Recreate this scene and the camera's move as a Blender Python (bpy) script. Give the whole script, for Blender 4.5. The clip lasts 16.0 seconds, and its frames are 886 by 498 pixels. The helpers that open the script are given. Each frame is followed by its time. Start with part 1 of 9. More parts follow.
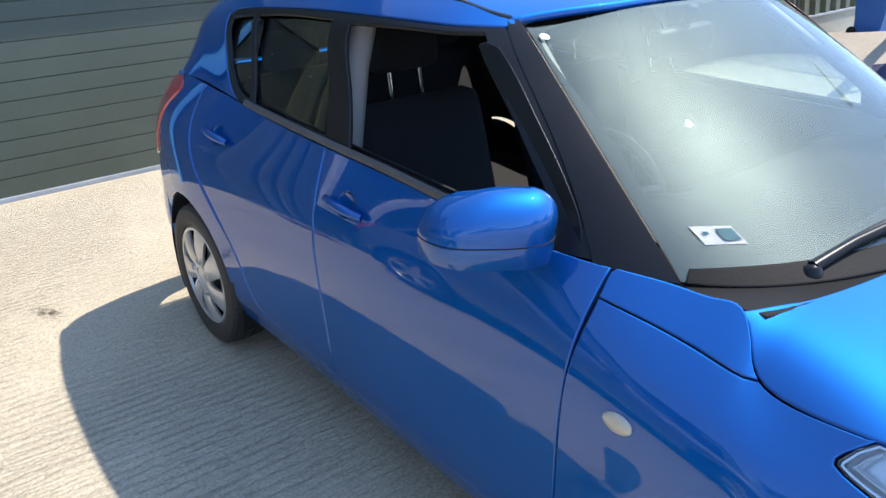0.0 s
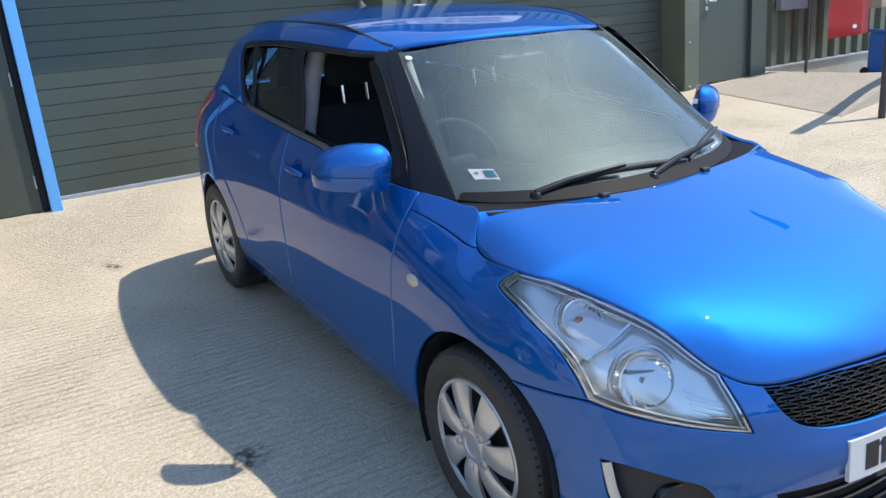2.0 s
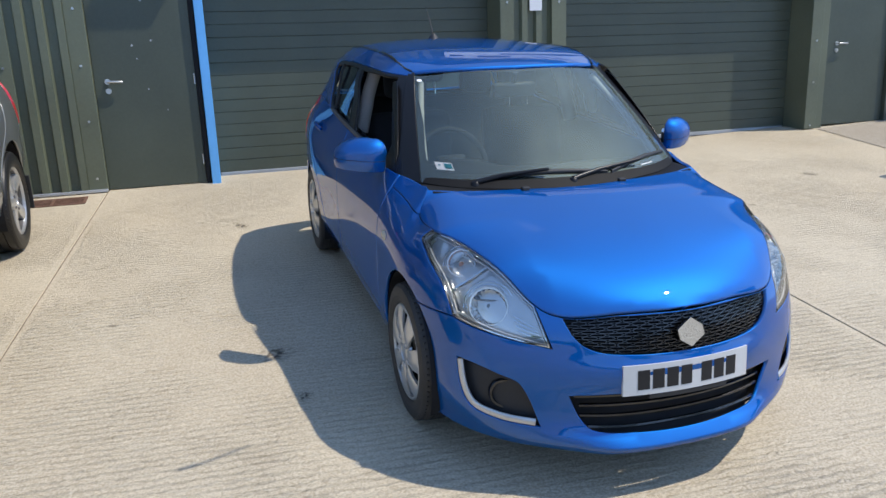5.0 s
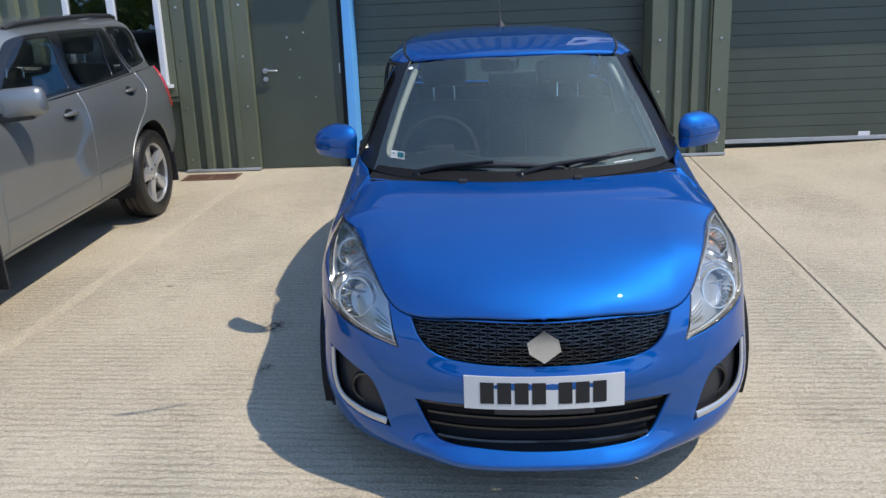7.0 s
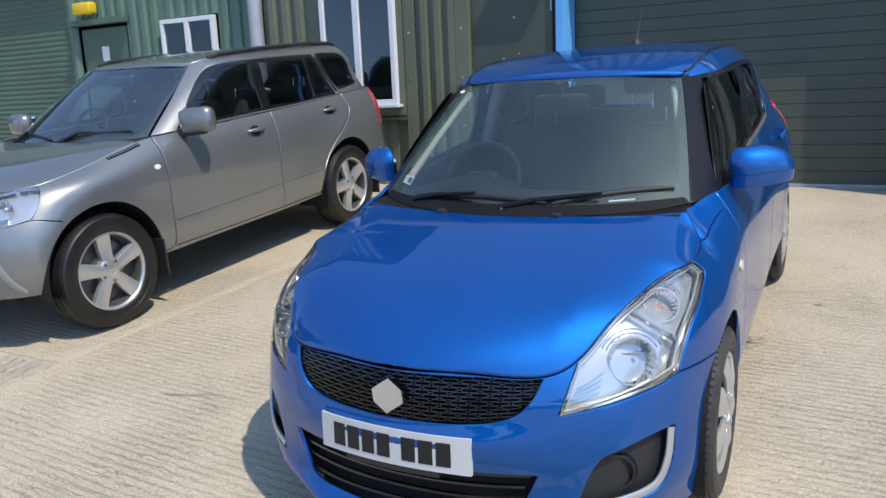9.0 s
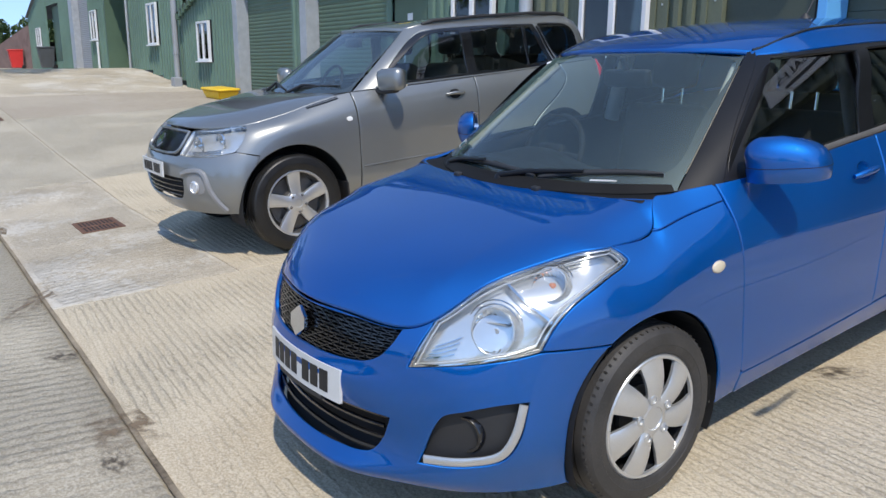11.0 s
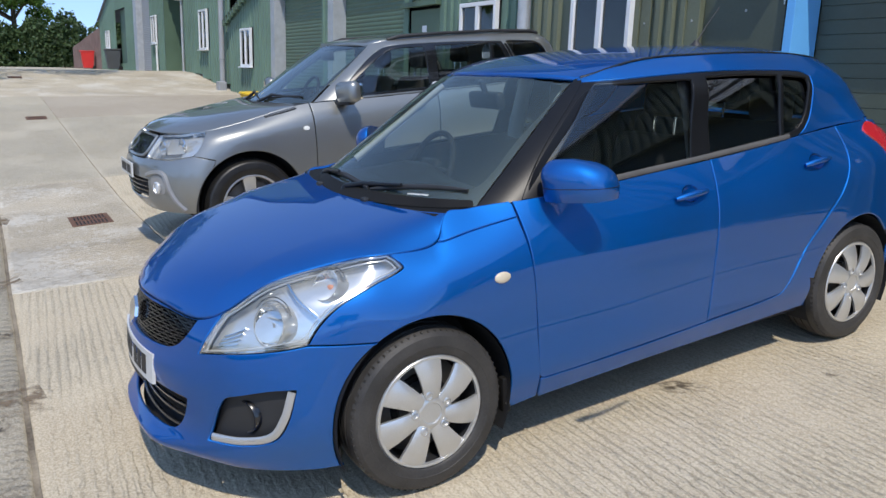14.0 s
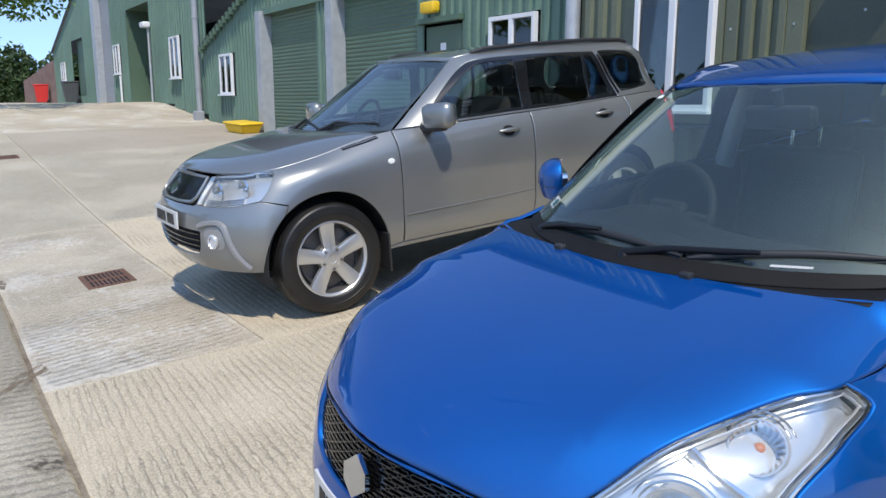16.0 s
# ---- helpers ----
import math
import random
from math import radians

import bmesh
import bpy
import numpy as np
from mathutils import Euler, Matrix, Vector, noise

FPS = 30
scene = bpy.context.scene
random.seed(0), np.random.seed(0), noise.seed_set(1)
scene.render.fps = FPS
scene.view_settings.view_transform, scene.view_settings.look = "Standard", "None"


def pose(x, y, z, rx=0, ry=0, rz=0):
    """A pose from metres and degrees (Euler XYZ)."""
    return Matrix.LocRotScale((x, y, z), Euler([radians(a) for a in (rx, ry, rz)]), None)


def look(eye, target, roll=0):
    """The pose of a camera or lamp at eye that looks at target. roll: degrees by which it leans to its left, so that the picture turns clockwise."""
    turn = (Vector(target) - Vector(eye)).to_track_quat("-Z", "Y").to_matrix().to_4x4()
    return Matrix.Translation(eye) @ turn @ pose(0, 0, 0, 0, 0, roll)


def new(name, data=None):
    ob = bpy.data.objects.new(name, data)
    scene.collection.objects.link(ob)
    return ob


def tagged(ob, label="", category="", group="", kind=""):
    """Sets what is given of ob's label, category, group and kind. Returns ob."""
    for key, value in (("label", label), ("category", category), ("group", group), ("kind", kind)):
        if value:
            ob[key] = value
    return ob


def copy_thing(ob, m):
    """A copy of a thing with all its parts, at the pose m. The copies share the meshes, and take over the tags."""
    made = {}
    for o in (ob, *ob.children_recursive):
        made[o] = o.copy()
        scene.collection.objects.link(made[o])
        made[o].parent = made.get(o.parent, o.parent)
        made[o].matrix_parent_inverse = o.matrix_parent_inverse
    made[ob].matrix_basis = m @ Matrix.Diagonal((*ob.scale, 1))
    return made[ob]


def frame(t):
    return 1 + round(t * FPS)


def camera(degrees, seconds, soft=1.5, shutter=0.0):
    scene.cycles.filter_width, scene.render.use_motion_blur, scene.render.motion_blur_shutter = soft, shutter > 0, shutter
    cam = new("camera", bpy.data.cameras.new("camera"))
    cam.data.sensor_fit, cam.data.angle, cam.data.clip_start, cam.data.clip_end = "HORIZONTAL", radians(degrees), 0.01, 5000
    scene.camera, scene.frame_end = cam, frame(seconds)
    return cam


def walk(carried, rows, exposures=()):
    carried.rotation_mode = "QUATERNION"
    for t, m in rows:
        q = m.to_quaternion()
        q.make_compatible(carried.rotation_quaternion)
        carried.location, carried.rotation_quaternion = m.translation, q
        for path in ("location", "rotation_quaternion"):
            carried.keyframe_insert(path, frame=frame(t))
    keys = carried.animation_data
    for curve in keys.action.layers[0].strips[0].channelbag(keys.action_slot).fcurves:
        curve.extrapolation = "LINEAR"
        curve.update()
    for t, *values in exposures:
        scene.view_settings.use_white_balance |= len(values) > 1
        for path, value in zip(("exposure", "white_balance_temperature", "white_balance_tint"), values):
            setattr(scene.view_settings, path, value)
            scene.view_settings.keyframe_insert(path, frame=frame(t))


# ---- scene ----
cam = camera(60.5, 16.0)
PATH = [
    (0, (-1.769, -1.752, 1.454), (-0.65, -0.237, 0.781), -5.6),
    (0.5, (-1.822, -2.046, 1.423), (-0.764, -0.469, 0.797), -5.6),
    (1, (-1.898, -2.337, 1.409), (-0.862, -0.732, 0.818), -5.5),
    (1.5, (-1.881, -2.629, 1.381), (-0.867, -1.002, 0.809), -5.2),
    (2, (-1.894, -2.936, 1.404), (-0.905, -1.29, 0.842), -5.2),
    (2.5, (-2.003, -3.202, 1.402), (-1.028, -1.542, 0.862), -4.9),
    (3, (-2.0, -3.46, 1.424), (-1.042, -1.787, 0.891), -4.9),
    (3.2, (-1.966, -3.567, 1.414), (-1.024, -1.887, 0.876), -4.8),
    (5.3, (-1.417, -4.2, 1.411), (-0.895, -2.331, 0.927), -1.9),
    (5.5, (-1.284, -4.199, 1.396), (-0.798, -2.32, 0.913), -1.9),
    (6, (-0.916, -4.187, 1.386), (-0.523, -2.284, 0.912), -1.7),
    (6.5, (-0.545, -4.3, 1.349), (-0.38, -2.365, 0.871), -1.8),
    (7, (-0.211, -4.308, 1.337), (-0.293, -2.369, 0.855), -2.2),
    (7.5, (0.162, -4.177, 1.334), (-0.127, -2.253, 0.871), -2.6),
    (8, (0.53, -4.146, 1.306), (-0.039, -2.276, 0.882), -3.0),
    (8.5, (0.848, -4.023, 1.3), (0.082, -2.223, 0.884), -2.7),
    (9, (1.143, -3.803, 1.307), (0.215, -2.078, 0.903), -2.4),
    (9.5, (1.474, -3.689, 1.286), (0.298, -2.125, 0.874), -2.2),
    (9.7, (1.594, -3.642, 1.305), (0.325, -2.155, 0.88), -2.1),
    (11.8, (2.493, -2.608, 1.245), (0.845, -1.572, 0.786), 2.0),
    (12, (2.543, -2.5, 1.263), (0.881, -1.487, 0.803), 2.1),
    (12.5, (2.745, -2.421, 1.282), (1.052, -1.464, 0.815), 2.4),
    (13, (2.947, -2.449, 1.34), (1.253, -1.498, 0.865), 2.3),
    (13.5, (2.96, -2.469, 1.341), (1.269, -1.501, 0.89), 2.1),
    (14, (2.921, -2.477, 1.333), (1.253, -1.467, 0.892), 1.9),
    (14.5, (2.735, -2.563, 1.337), (1.087, -1.511, 0.914), 1.7),
    (15, (2.441, -2.645, 1.332), (0.793, -1.585, 0.928), 1.1),
    (15.5, (1.956, -2.664, 1.294), (0.318, -1.577, 0.924), 0.7),
    (16, (1.435, -2.792, 1.289), (-0.188, -1.686, 0.906), 0.1),
]
walk(cam, [(t, look(eye, target, roll)) for t, eye, target, roll in PATH],
     [(0, 1.66), (1.5, 1.46), (3.0, 1.18), (5.5, 0.96), (7.0, 0.88), (9.5, 0.96), (12.0, 0.86), (14.0, 0.85), (16.0, 0.99)])

# ---- light ----
SUN_WAY = Vector((0.585, -0.255, 0.97)).normalized()   # from the ground towards the sun
sun_data = bpy.data.lights.new("sun", "SUN")
sun_data.energy, sun_data.angle, sun_data.color = 2.0, radians(0.6), (1.0, 0.93, 0.83)
sun = new("sun", sun_data)
sun.matrix_world = look((20, -10, 30), Vector((20, -10, 30)) - SUN_WAY)

world = bpy.data.worlds.new("sky")
scene.world = world
world.use_nodes = True
wn = world.node_tree
wn.nodes.clear()
sky = wn.nodes.new("ShaderNodeTexSky")
sky.sky_type = "NISHITA"
sky.sun_disc = False
sky.sun_elevation = math.asin(SUN_WAY.z)
sky.sun_rotation = math.atan2(SUN_WAY.x, SUN_WAY.y)
sky.altitude = 400
sky.air_density, sky.dust_density, sky.ozone_density = 0.9, 0.1, 1.6
bg = wn.nodes.new("ShaderNodeBackground")
bg.inputs["Strength"].default_value = 0.15
# thin broken cloud
cl_co = wn.nodes.new("ShaderNodeTexCoord")
cl_map = wn.nodes.new("ShaderNodeMapping")
cl_map.inputs["Scale"].default_value = (1.0, 1.0, 2.6)
cl = wn.nodes.new("ShaderNodeTexNoise")
cl.inputs["Scale"].default_value, cl.inputs["Detail"].default_value = 2.2, 7.0
ramp = wn.nodes.new("ShaderNodeValToRGB")
ramp.color_ramp.elements[0].position, ramp.color_ramp.elements[1].position = 0.68, 0.98
mixc = wn.nodes.new("ShaderNodeMix")
mixc.data_type = "RGBA"
mixc.inputs[7].default_value = (6.5, 6.7, 7.0, 1)
outw = wn.nodes.new("ShaderNodeOutputWorld")
# a clear-air horizon: the haze band at the very bottom of the sky is left out
lift = wn.nodes.new("ShaderNodeVectorMath")
lift.operation = "ADD"
lift.inputs[1].default_value = (0, 0, 0.19)
unit_way = wn.nodes.new("ShaderNodeVectorMath")
unit_way.operation = "NORMALIZE"
wn.links.new(cl_co.outputs["Generated"], lift.inputs[0])
wn.links.new(lift.outputs[0], unit_way.inputs[0])
wn.links.new(unit_way.outputs[0], sky.inputs[0])
wn.links.new(cl_co.outputs["Generated"], cl_map.inputs[0])
wn.links.new(cl_map.outputs[0], cl.inputs["Vector"])
wn.links.new(cl.outputs["Fac"], ramp.inputs[0])
wn.links.new(ramp.outputs[0], mixc.inputs[0])
wn.links.new(sky.outputs[0], mixc.inputs[6])
wn.links.new(mixc.outputs[2], bg.inputs["Color"])
wn.links.new(bg.outputs[0], outw.inputs[0])

# ---- materials ----
def mat(name, color, rough=0.6, metal=0.0, vary=0.12, scale=3.0, fine=60.0, bump=0.0, coat=0.0, coat_rough=0.03, second=None, stretch=(1, 1, 1), per_object=0.0, spec=0.5):
    """A surface with its colour varied at two scales, with fine relief."""
    m = bpy.data.materials.new(name)
    m.use_nodes = True
    nt = m.node_tree
    b = nt.nodes["Principled BSDF"]
    b.inputs["Metallic"].default_value = metal
    b.inputs["Coat Weight"].default_value, b.inputs["Coat Roughness"].default_value = coat, coat_rough
    b.inputs["Specular IOR Level"].default_value = spec
    co = nt.nodes.new("ShaderNodeTexCoord")
    mp = nt.nodes.new("ShaderNodeMapping")
    mp.inputs["Scale"].default_value = stretch
    nt.links.new(co.outputs["Object"], mp.inputs[0])
    n1, n2 = nt.nodes.new("ShaderNodeTexNoise"), nt.nodes.new("ShaderNodeTexNoise")
    n1.inputs["Scale"].default_value, n1.inputs["Detail"].default_value = scale, 6
    n2.inputs["Scale"].default_value, n2.inputs["Detail"].default_value = fine, 4
    for n in (n1, n2):
        nt.links.new(mp.outputs[0], n.inputs["Vector"])
    add = nt.nodes.new("ShaderNodeMath")
    add.operation = "MULTIPLY_ADD"
    nt.links.new(n2.outputs["Fac"], add.inputs[0])
    add.inputs[1].default_value = 0.45
    nt.links.new(n1.outputs["Fac"], add.inputs[2])
    r = nt.nodes.new("ShaderNodeMapRange")
    r.inputs[1].default_value, r.inputs[2].default_value = 0.45, 1.0
    nt.links.new(add.outputs[0], r.inputs[0])
    mx = nt.nodes.new("ShaderNodeMix")
    mx.data_type = "RGBA"
    dark = tuple(c * (1 - vary) for c in color)
    light = second or tuple(min(1, c * (1 + vary)) for c in color)
    mx.inputs[6].default_value, mx.inputs[7].default_value = (*dark, 1), (*light, 1)
    nt.links.new(r.outputs[0], mx.inputs[0])
    last = mx.outputs[2]
    if per_object:
        oi = nt.nodes.new("ShaderNodeObjectInfo")
        r3 = nt.nodes.new("ShaderNodeMapRange")
        r3.inputs[3].default_value, r3.inputs[4].default_value = 1 - per_object, 1 + per_object
        nt.links.new(oi.outputs["Random"], r3.inputs[0])
        hs = nt.nodes.new("ShaderNodeHueSaturation")
        nt.links.new(r3.outputs[0], hs.inputs["Value"])
        nt.links.new(last, hs.inputs["Color"])
        last = hs.outputs[0]
    nt.links.new(last, b.inputs["Base Color"])
    rr = nt.nodes.new("ShaderNodeMapRange")
    rr.inputs[3].default_value, rr.inputs[4].default_value = max(0.02, rough * 0.85), min(1.0, rough * 1.15)
    nt.links.new(n1.outputs["Fac"], rr.inputs[0])
    nt.links.new(rr.outputs[0], b.inputs["Roughness"])
    if bump:
        bp = nt.nodes.new("ShaderNodeBump")
        bp.inputs["Strength"].default_value, bp.inputs["Distance"].default_value = bump, 0.004
        nt.links.new(add.outputs[0], bp.inputs["Height"])
        nt.links.new(bp.outputs[0], b.inputs["Normal"])
    return m


def concrete(name, color, light, ridge=1.0, stain=0.3, ridges=True, keep_at=0.47, turn=5.0, blotch=0.0):
    """Tamped concrete: ridges along x a couple of centimetres apart, broken by pits, with pale and stained patches."""
    m = bpy.data.materials.new(name)
    m.use_nodes = True
    nt, L = m.node_tree, m.node_tree.links
    b = nt.nodes["Principled BSDF"]
    b.inputs["Roughness"].default_value = 0.85
    co = nt.nodes.new("ShaderNodeTexCoord")

    def noise_at(scale, detail, stretch=(1, 1, 1), rough=0.55):
        mp = nt.nodes.new("ShaderNodeMapping")
        mp.inputs["Scale"].default_value = stretch
        L.new(co.outputs["Object"], mp.inputs[0])
        n = nt.nodes.new("ShaderNodeTexNoise")
        n.inputs["Scale"].default_value, n.inputs["Detail"].default_value, n.inputs["Roughness"].default_value = scale, detail, rough
        L.new(mp.outputs[0], n.inputs["Vector"])
        return n.outputs["Fac"]

    def mul(a, k):
        n = nt.nodes.new("ShaderNodeMath")
        n.operation = "MULTIPLY"
        L.new(a, n.inputs[0])
        if isinstance(k, float):
            n.inputs[1].default_value = k
        else:
            L.new(k, n.inputs[1])
        return n.outputs[0]

    def plus(a, c):
        n = nt.nodes.new("ShaderNodeMath")
        n.operation = "ADD"
        L.new(a, n.inputs[0]), L.new(c, n.inputs[1])
        return n.outputs[0]

    def band(a, lo, hi, to0=0.0, to1=1.0):
        n = nt.nodes.new("ShaderNodeMapRange")
        n.inputs[1].default_value, n.inputs[2].default_value, n.inputs[3].default_value, n.inputs[4].default_value = lo, hi, to0, to1
        L.new(a, n.inputs[0])
        return n.outputs[0]

    def mix(fac, a, c):
        n = nt.nodes.new("ShaderNodeMix")
        n.data_type = "RGBA"
        L.new(fac, n.inputs[0])
        for s, v in ((6, a), (7, c)):
            if isinstance(v, tuple):
                n.inputs[s].default_value = (*v, 1)
            else:
                L.new(v, n.inputs[s])
        return n.outputs[2]

    patch = noise_at(0.55, 5)
    mid = noise_at(4.0, 6)
    grit = noise_at(170.0, 3)
    streak = noise_at(14.0, 5, (0.8, 2.2, 1.0), 0.7)
    base = mix(band(patch, 0.35, 0.65), color, light)
    base = mix(mul(band(mid, 0.55, 0.80), stain), base, tuple(c * 0.62 for c in color))
    base = mix(mul(band(grit, 0.55, 0.8), 0.5), base, tuple(c * 0.55 for c in color))
    base = mix(mul(band(streak, 0.55, 0.75), 0.35), base, tuple(min(1.0, c * 1.18) for c in light))
    pale = noise_at(1.6, 6, (1, 1, 1), 0.7)
    base = mix(mul(band(pale, 0.55, 0.75), 0.25), base, tuple(min(1.0, c * 1.25) for c in light))
    spot = noise_at(9.0, 2)
    base = mix(mul(band(spot, 0.70, 0.76), 0.45), base, tuple(c * 0.42 for c in color))
    L.new(base, b.inputs["Base Color"])
    height = mul(grit, 0.25)
    height = plus(height, mul(noise_at(45.0, 4), 0.5))
    if ridges:
        w = nt.nodes.new("ShaderNodeTexWave")
        w.wave_type, w.bands_direction = "BANDS", "Y"
        w.inputs["Scale"].default_value = 7.0
        w.inputs["Distortion"].default_value, w.inputs["Detail"].default_value, w.inputs["Detail Scale"].default_value = 2.2, 5.0, 3.0
        mp = nt.nodes.new("ShaderNodeMapping")
        mp.inputs["Scale"].default_value = (0.6, 1.0, 1.0)
        mp.inputs["Rotation"].default_value = (0, 0, radians(turn))
        L.new(co.outputs["Object"], mp.inputs[0])
        L.new(mp.outputs[0], w.inputs["Vector"])
        keep = band(noise_at(0.9, 5, (1, 1, 1), 0.6), keep_at - 0.06, keep_at + 0.14, 0.22, 1.0)
        # uneven trowelled margin along the joints
        at = nt.nodes.new("ShaderNodeAttribute")
        at.attribute_name = "rim"
        keep = mul(keep, band(plus(at.outputs["Fac"], mul(noise_at(7.0, 4), 0.9)), 1.10, 0.80, 0.35, 1.0))
        lump = noise_at(46.0, 5, (0.8, 1.0, 1.0), 0.78)
        torn = noise_at(9.0, 4, (0.6, 1.0, 1.0), 0.6)
        rough_wave = plus(plus(mul(w.outputs["Fac"], 0.62), mul(lump, 1.5)), mul(torn, 1.2))
        crest = mul(band(rough_wave, 1.76, 2.02), keep)
        tint = band(keep, 0.0, 1.0, 0.85, 1.0)
        grain = noise_at(105.0, 4, (0.8, 1.0, 1.0), 0.72)
        height = plus(height, mul(mul(w.outputs["Fac"], keep), 0.13 * ridge))
        height = plus(height, mul(crest, 0.6 * ridge))
        height = plus(height, mul(mul(grain, keep), 0.7 * ridge))
        # dull worn field with crumbs, darker colour in the pits, pale crests
        base = mix(mul(tint, 0.30), base, tuple(c * f for c, f in zip(color, (0.80, 0.77, 0.74))))
        base = mix(mul(mul(band(grain, 0.50, 0.56), tint), 0.60), base, tuple(min(1.0, c * 1.10) for c in light))
        base = mix(mul(mul(band(grain, 0.485, 0.43), tint), 0.40), base, tuple(c * f for c, f in zip(color, (0.60, 0.55, 0.50))))
        base = mix(mul(crest, 0.40), base, tuple(min(1.0, c * 1.22) for c in light))
        base = mix(mul(band(noise_at(26.0, 4), 0.66, 0.76), 0.35), base, tuple(c * 0.42 for c in color))
        L.new(base, b.inputs["Base Color"])
    if blotch:
        # lime bloom and brown tyre grime in ragged patches
        low, fine = noise_at(1.1, 5, (1, 1, 1), 0.6), noise_at(16.0, 9, (1.0, 1.5, 1.0), 0.78)
        ragged = plus(low, mul(fine, 0.9))
        base = mix(mul(band(ragged, 0.985, 1.06), blotch), base, (0.64, 0.60, 0.52))
        dirt = plus(noise_at(0.8, 4, (1.5, 0.8, 1.0)), mul(noise_at(11.0, 8, (1, 1, 1), 0.75), 0.7))
        base = mix(mul(band(dirt, 0.87, 1.0), blotch * 0.55), base, tuple(c * 0.60 for c in color))
        L.new(base, b.inputs["Base Color"])
    bp = nt.nodes.new("ShaderNodeBump")
    bp.inputs["Strength"].default_value, bp.inputs["Distance"].default_value = 0.9, 0.014
    L.new(height, bp.inputs["Height"])
    L.new(bp.outputs[0], b.inputs["Normal"])
    return m


def glass(name, tint=(0.75, 0.85, 0.82), rough=0.0, dark=0.0, veil=0.0):
    """A pane: a clear sheet with a mirror gloss on it."""
    m = bpy.data.materials.new(name)
    m.use_nodes = True
    nt, L = m.node_tree, m.node_tree.links
    for n in list(nt.nodes):
        nt.nodes.remove(n)
    out = nt.nodes.new("ShaderNodeOutputMaterial")
    tr = nt.nodes.new("ShaderNodeBsdfTransparent")
    tr.inputs[0].default_value = (*tint, 1)
    gl = nt.nodes.new("ShaderNodeBsdfGlossy")
    gl.inputs["Roughness"].default_value = rough
    fr = nt.nodes.new("ShaderNodeFresnel")
    fr.inputs[0].default_value = 1.52
    boost = nt.nodes.new("ShaderNodeMath")
    boost.operation = "MULTIPLY_ADD"
    boost.inputs[1].default_value, boost.inputs[2].default_value = 1.15, 0.01 + dark
    boost.use_clamp = True
    L.new(fr.outputs[0], boost.inputs[0])
    ms = nt.nodes.new("ShaderNodeMixShader")
    L.new(boost.outputs[0], ms.inputs[0]), L.new(tr.outputs[0], ms.inputs[1]), L.new(gl.outputs[0], ms.inputs[2])
    last = ms.outputs[0]
    # pale teal film: dust, and a stand-in for sky glare on the pane
    if veil:
        df = nt.nodes.new("ShaderNodeBsdfDiffuse")
        df.inputs[0].default_value = (0.46, 0.64, 0.61, 1)
        fwd, half = nt.nodes.new("ShaderNodeBsdfGlossy"), nt.nodes.new("ShaderNodeMixShader")
        fwd.inputs["Roughness"].default_value = 0.5
        fwd.inputs[0].default_value = (0.62, 0.78, 0.74, 1)
        half.inputs[0].default_value = 0.85
        L.new(df.outputs[0], half.inputs[1]), L.new(fwd.outputs[0], half.inputs[2])
        co, n1, rg, m2 = nt.nodes.new("ShaderNodeTexCoord"), nt.nodes.new("ShaderNodeTexNoise"), nt.nodes.new("ShaderNodeMapRange"), nt.nodes.new("ShaderNodeMixShader")
        n1.inputs["Scale"].default_value, n1.inputs["Detail"].default_value = 2.4, 5
        rg.inputs[1].default_value, rg.inputs[2].default_value, rg.inputs[3].default_value, rg.inputs[4].default_value = 0.3, 0.7, veil * 0.75, veil * 1.25
        L.new(co.outputs["Object"], n1.inputs["Vector"]), L.new(n1.outputs["Fac"], rg.inputs[0]), L.new(rg.outputs[0], m2.inputs[0])
        L.new(last, m2.inputs[1]), L.new(half.outputs[0], m2.inputs[2])
        last = m2.outputs[0]
    L.new(last, out.inputs[0])
    return m


# the film on this one only imitates reflected sky
M_SCREEN_CLEAN = glass("clean_windscreen_glass", (0.74, 0.88, 0.86), dark=0.13, veil=0.06)
M_SCREEN = glass("hazed_windscreen_glass", (0.74, 0.91, 0.88), veil=0.085)
M_PAINT = mat("blue_metallic_paint", (0.002, 0.116, 0.425), 0.56, 0.88, 0.06, 2.0, 900.0, coat=1.0, coat_rough=0.012)
M_PAINT.node_tree.nodes["Principled BSDF"].inputs["Coat IOR"].default_value = 1.6
M_PAINT.node_tree.nodes["Principled BSDF"].inputs["Specular Tint"].default_value = (0.12, 0.28, 0.55, 1)
M_GREYPAINT = mat("grey_metallic_paint", (0.28, 0.288, 0.283), 0.38, 0.7, 0.06, 2.0, 900.0, coat=1.0, coat_rough=0.02)
M_GREYPAINT.node_tree.nodes["Principled BSDF"].inputs["Specular Tint"].default_value = (0.25, 0.26, 0.27, 1)
M_PILLAR = mat("satin_black_trim", (0.008, 0.008, 0.009), 0.32, 0, 0.2, 5, 200, spec=0.3)
M_DISC = mat("dull_steel", (0.16, 0.155, 0.15), 0.5, 0.6, 0.2, 9, 90)
M_GREYTRIM2 = mat("pale_grey_bumper_paint", (0.30, 0.30, 0.30), 0.4, 0.3, 0.08, 4, 200, coat=0.5)
M_BLACKTRIM = mat("black_gloss_trim", (0.008, 0.008, 0.009), 0.25, 0, 0.2, 4, 80, coat=0.6)
M_PLASTIC = mat("black_grained_plastic", (0.022, 0.022, 0.023), 0.55, 0, 0.25, 6, 300, bump=0.25)
# near-black inner body; its colour also stands in for unlit gaps and interiors
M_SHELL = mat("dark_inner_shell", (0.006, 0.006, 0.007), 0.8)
M_TYRE = mat("tyre_rubber", (0.009, 0.0088, 0.0085), 0.45, 0, 0.35, 9, 140, bump=0.2, second=(0.018, 0.0168, 0.0155))
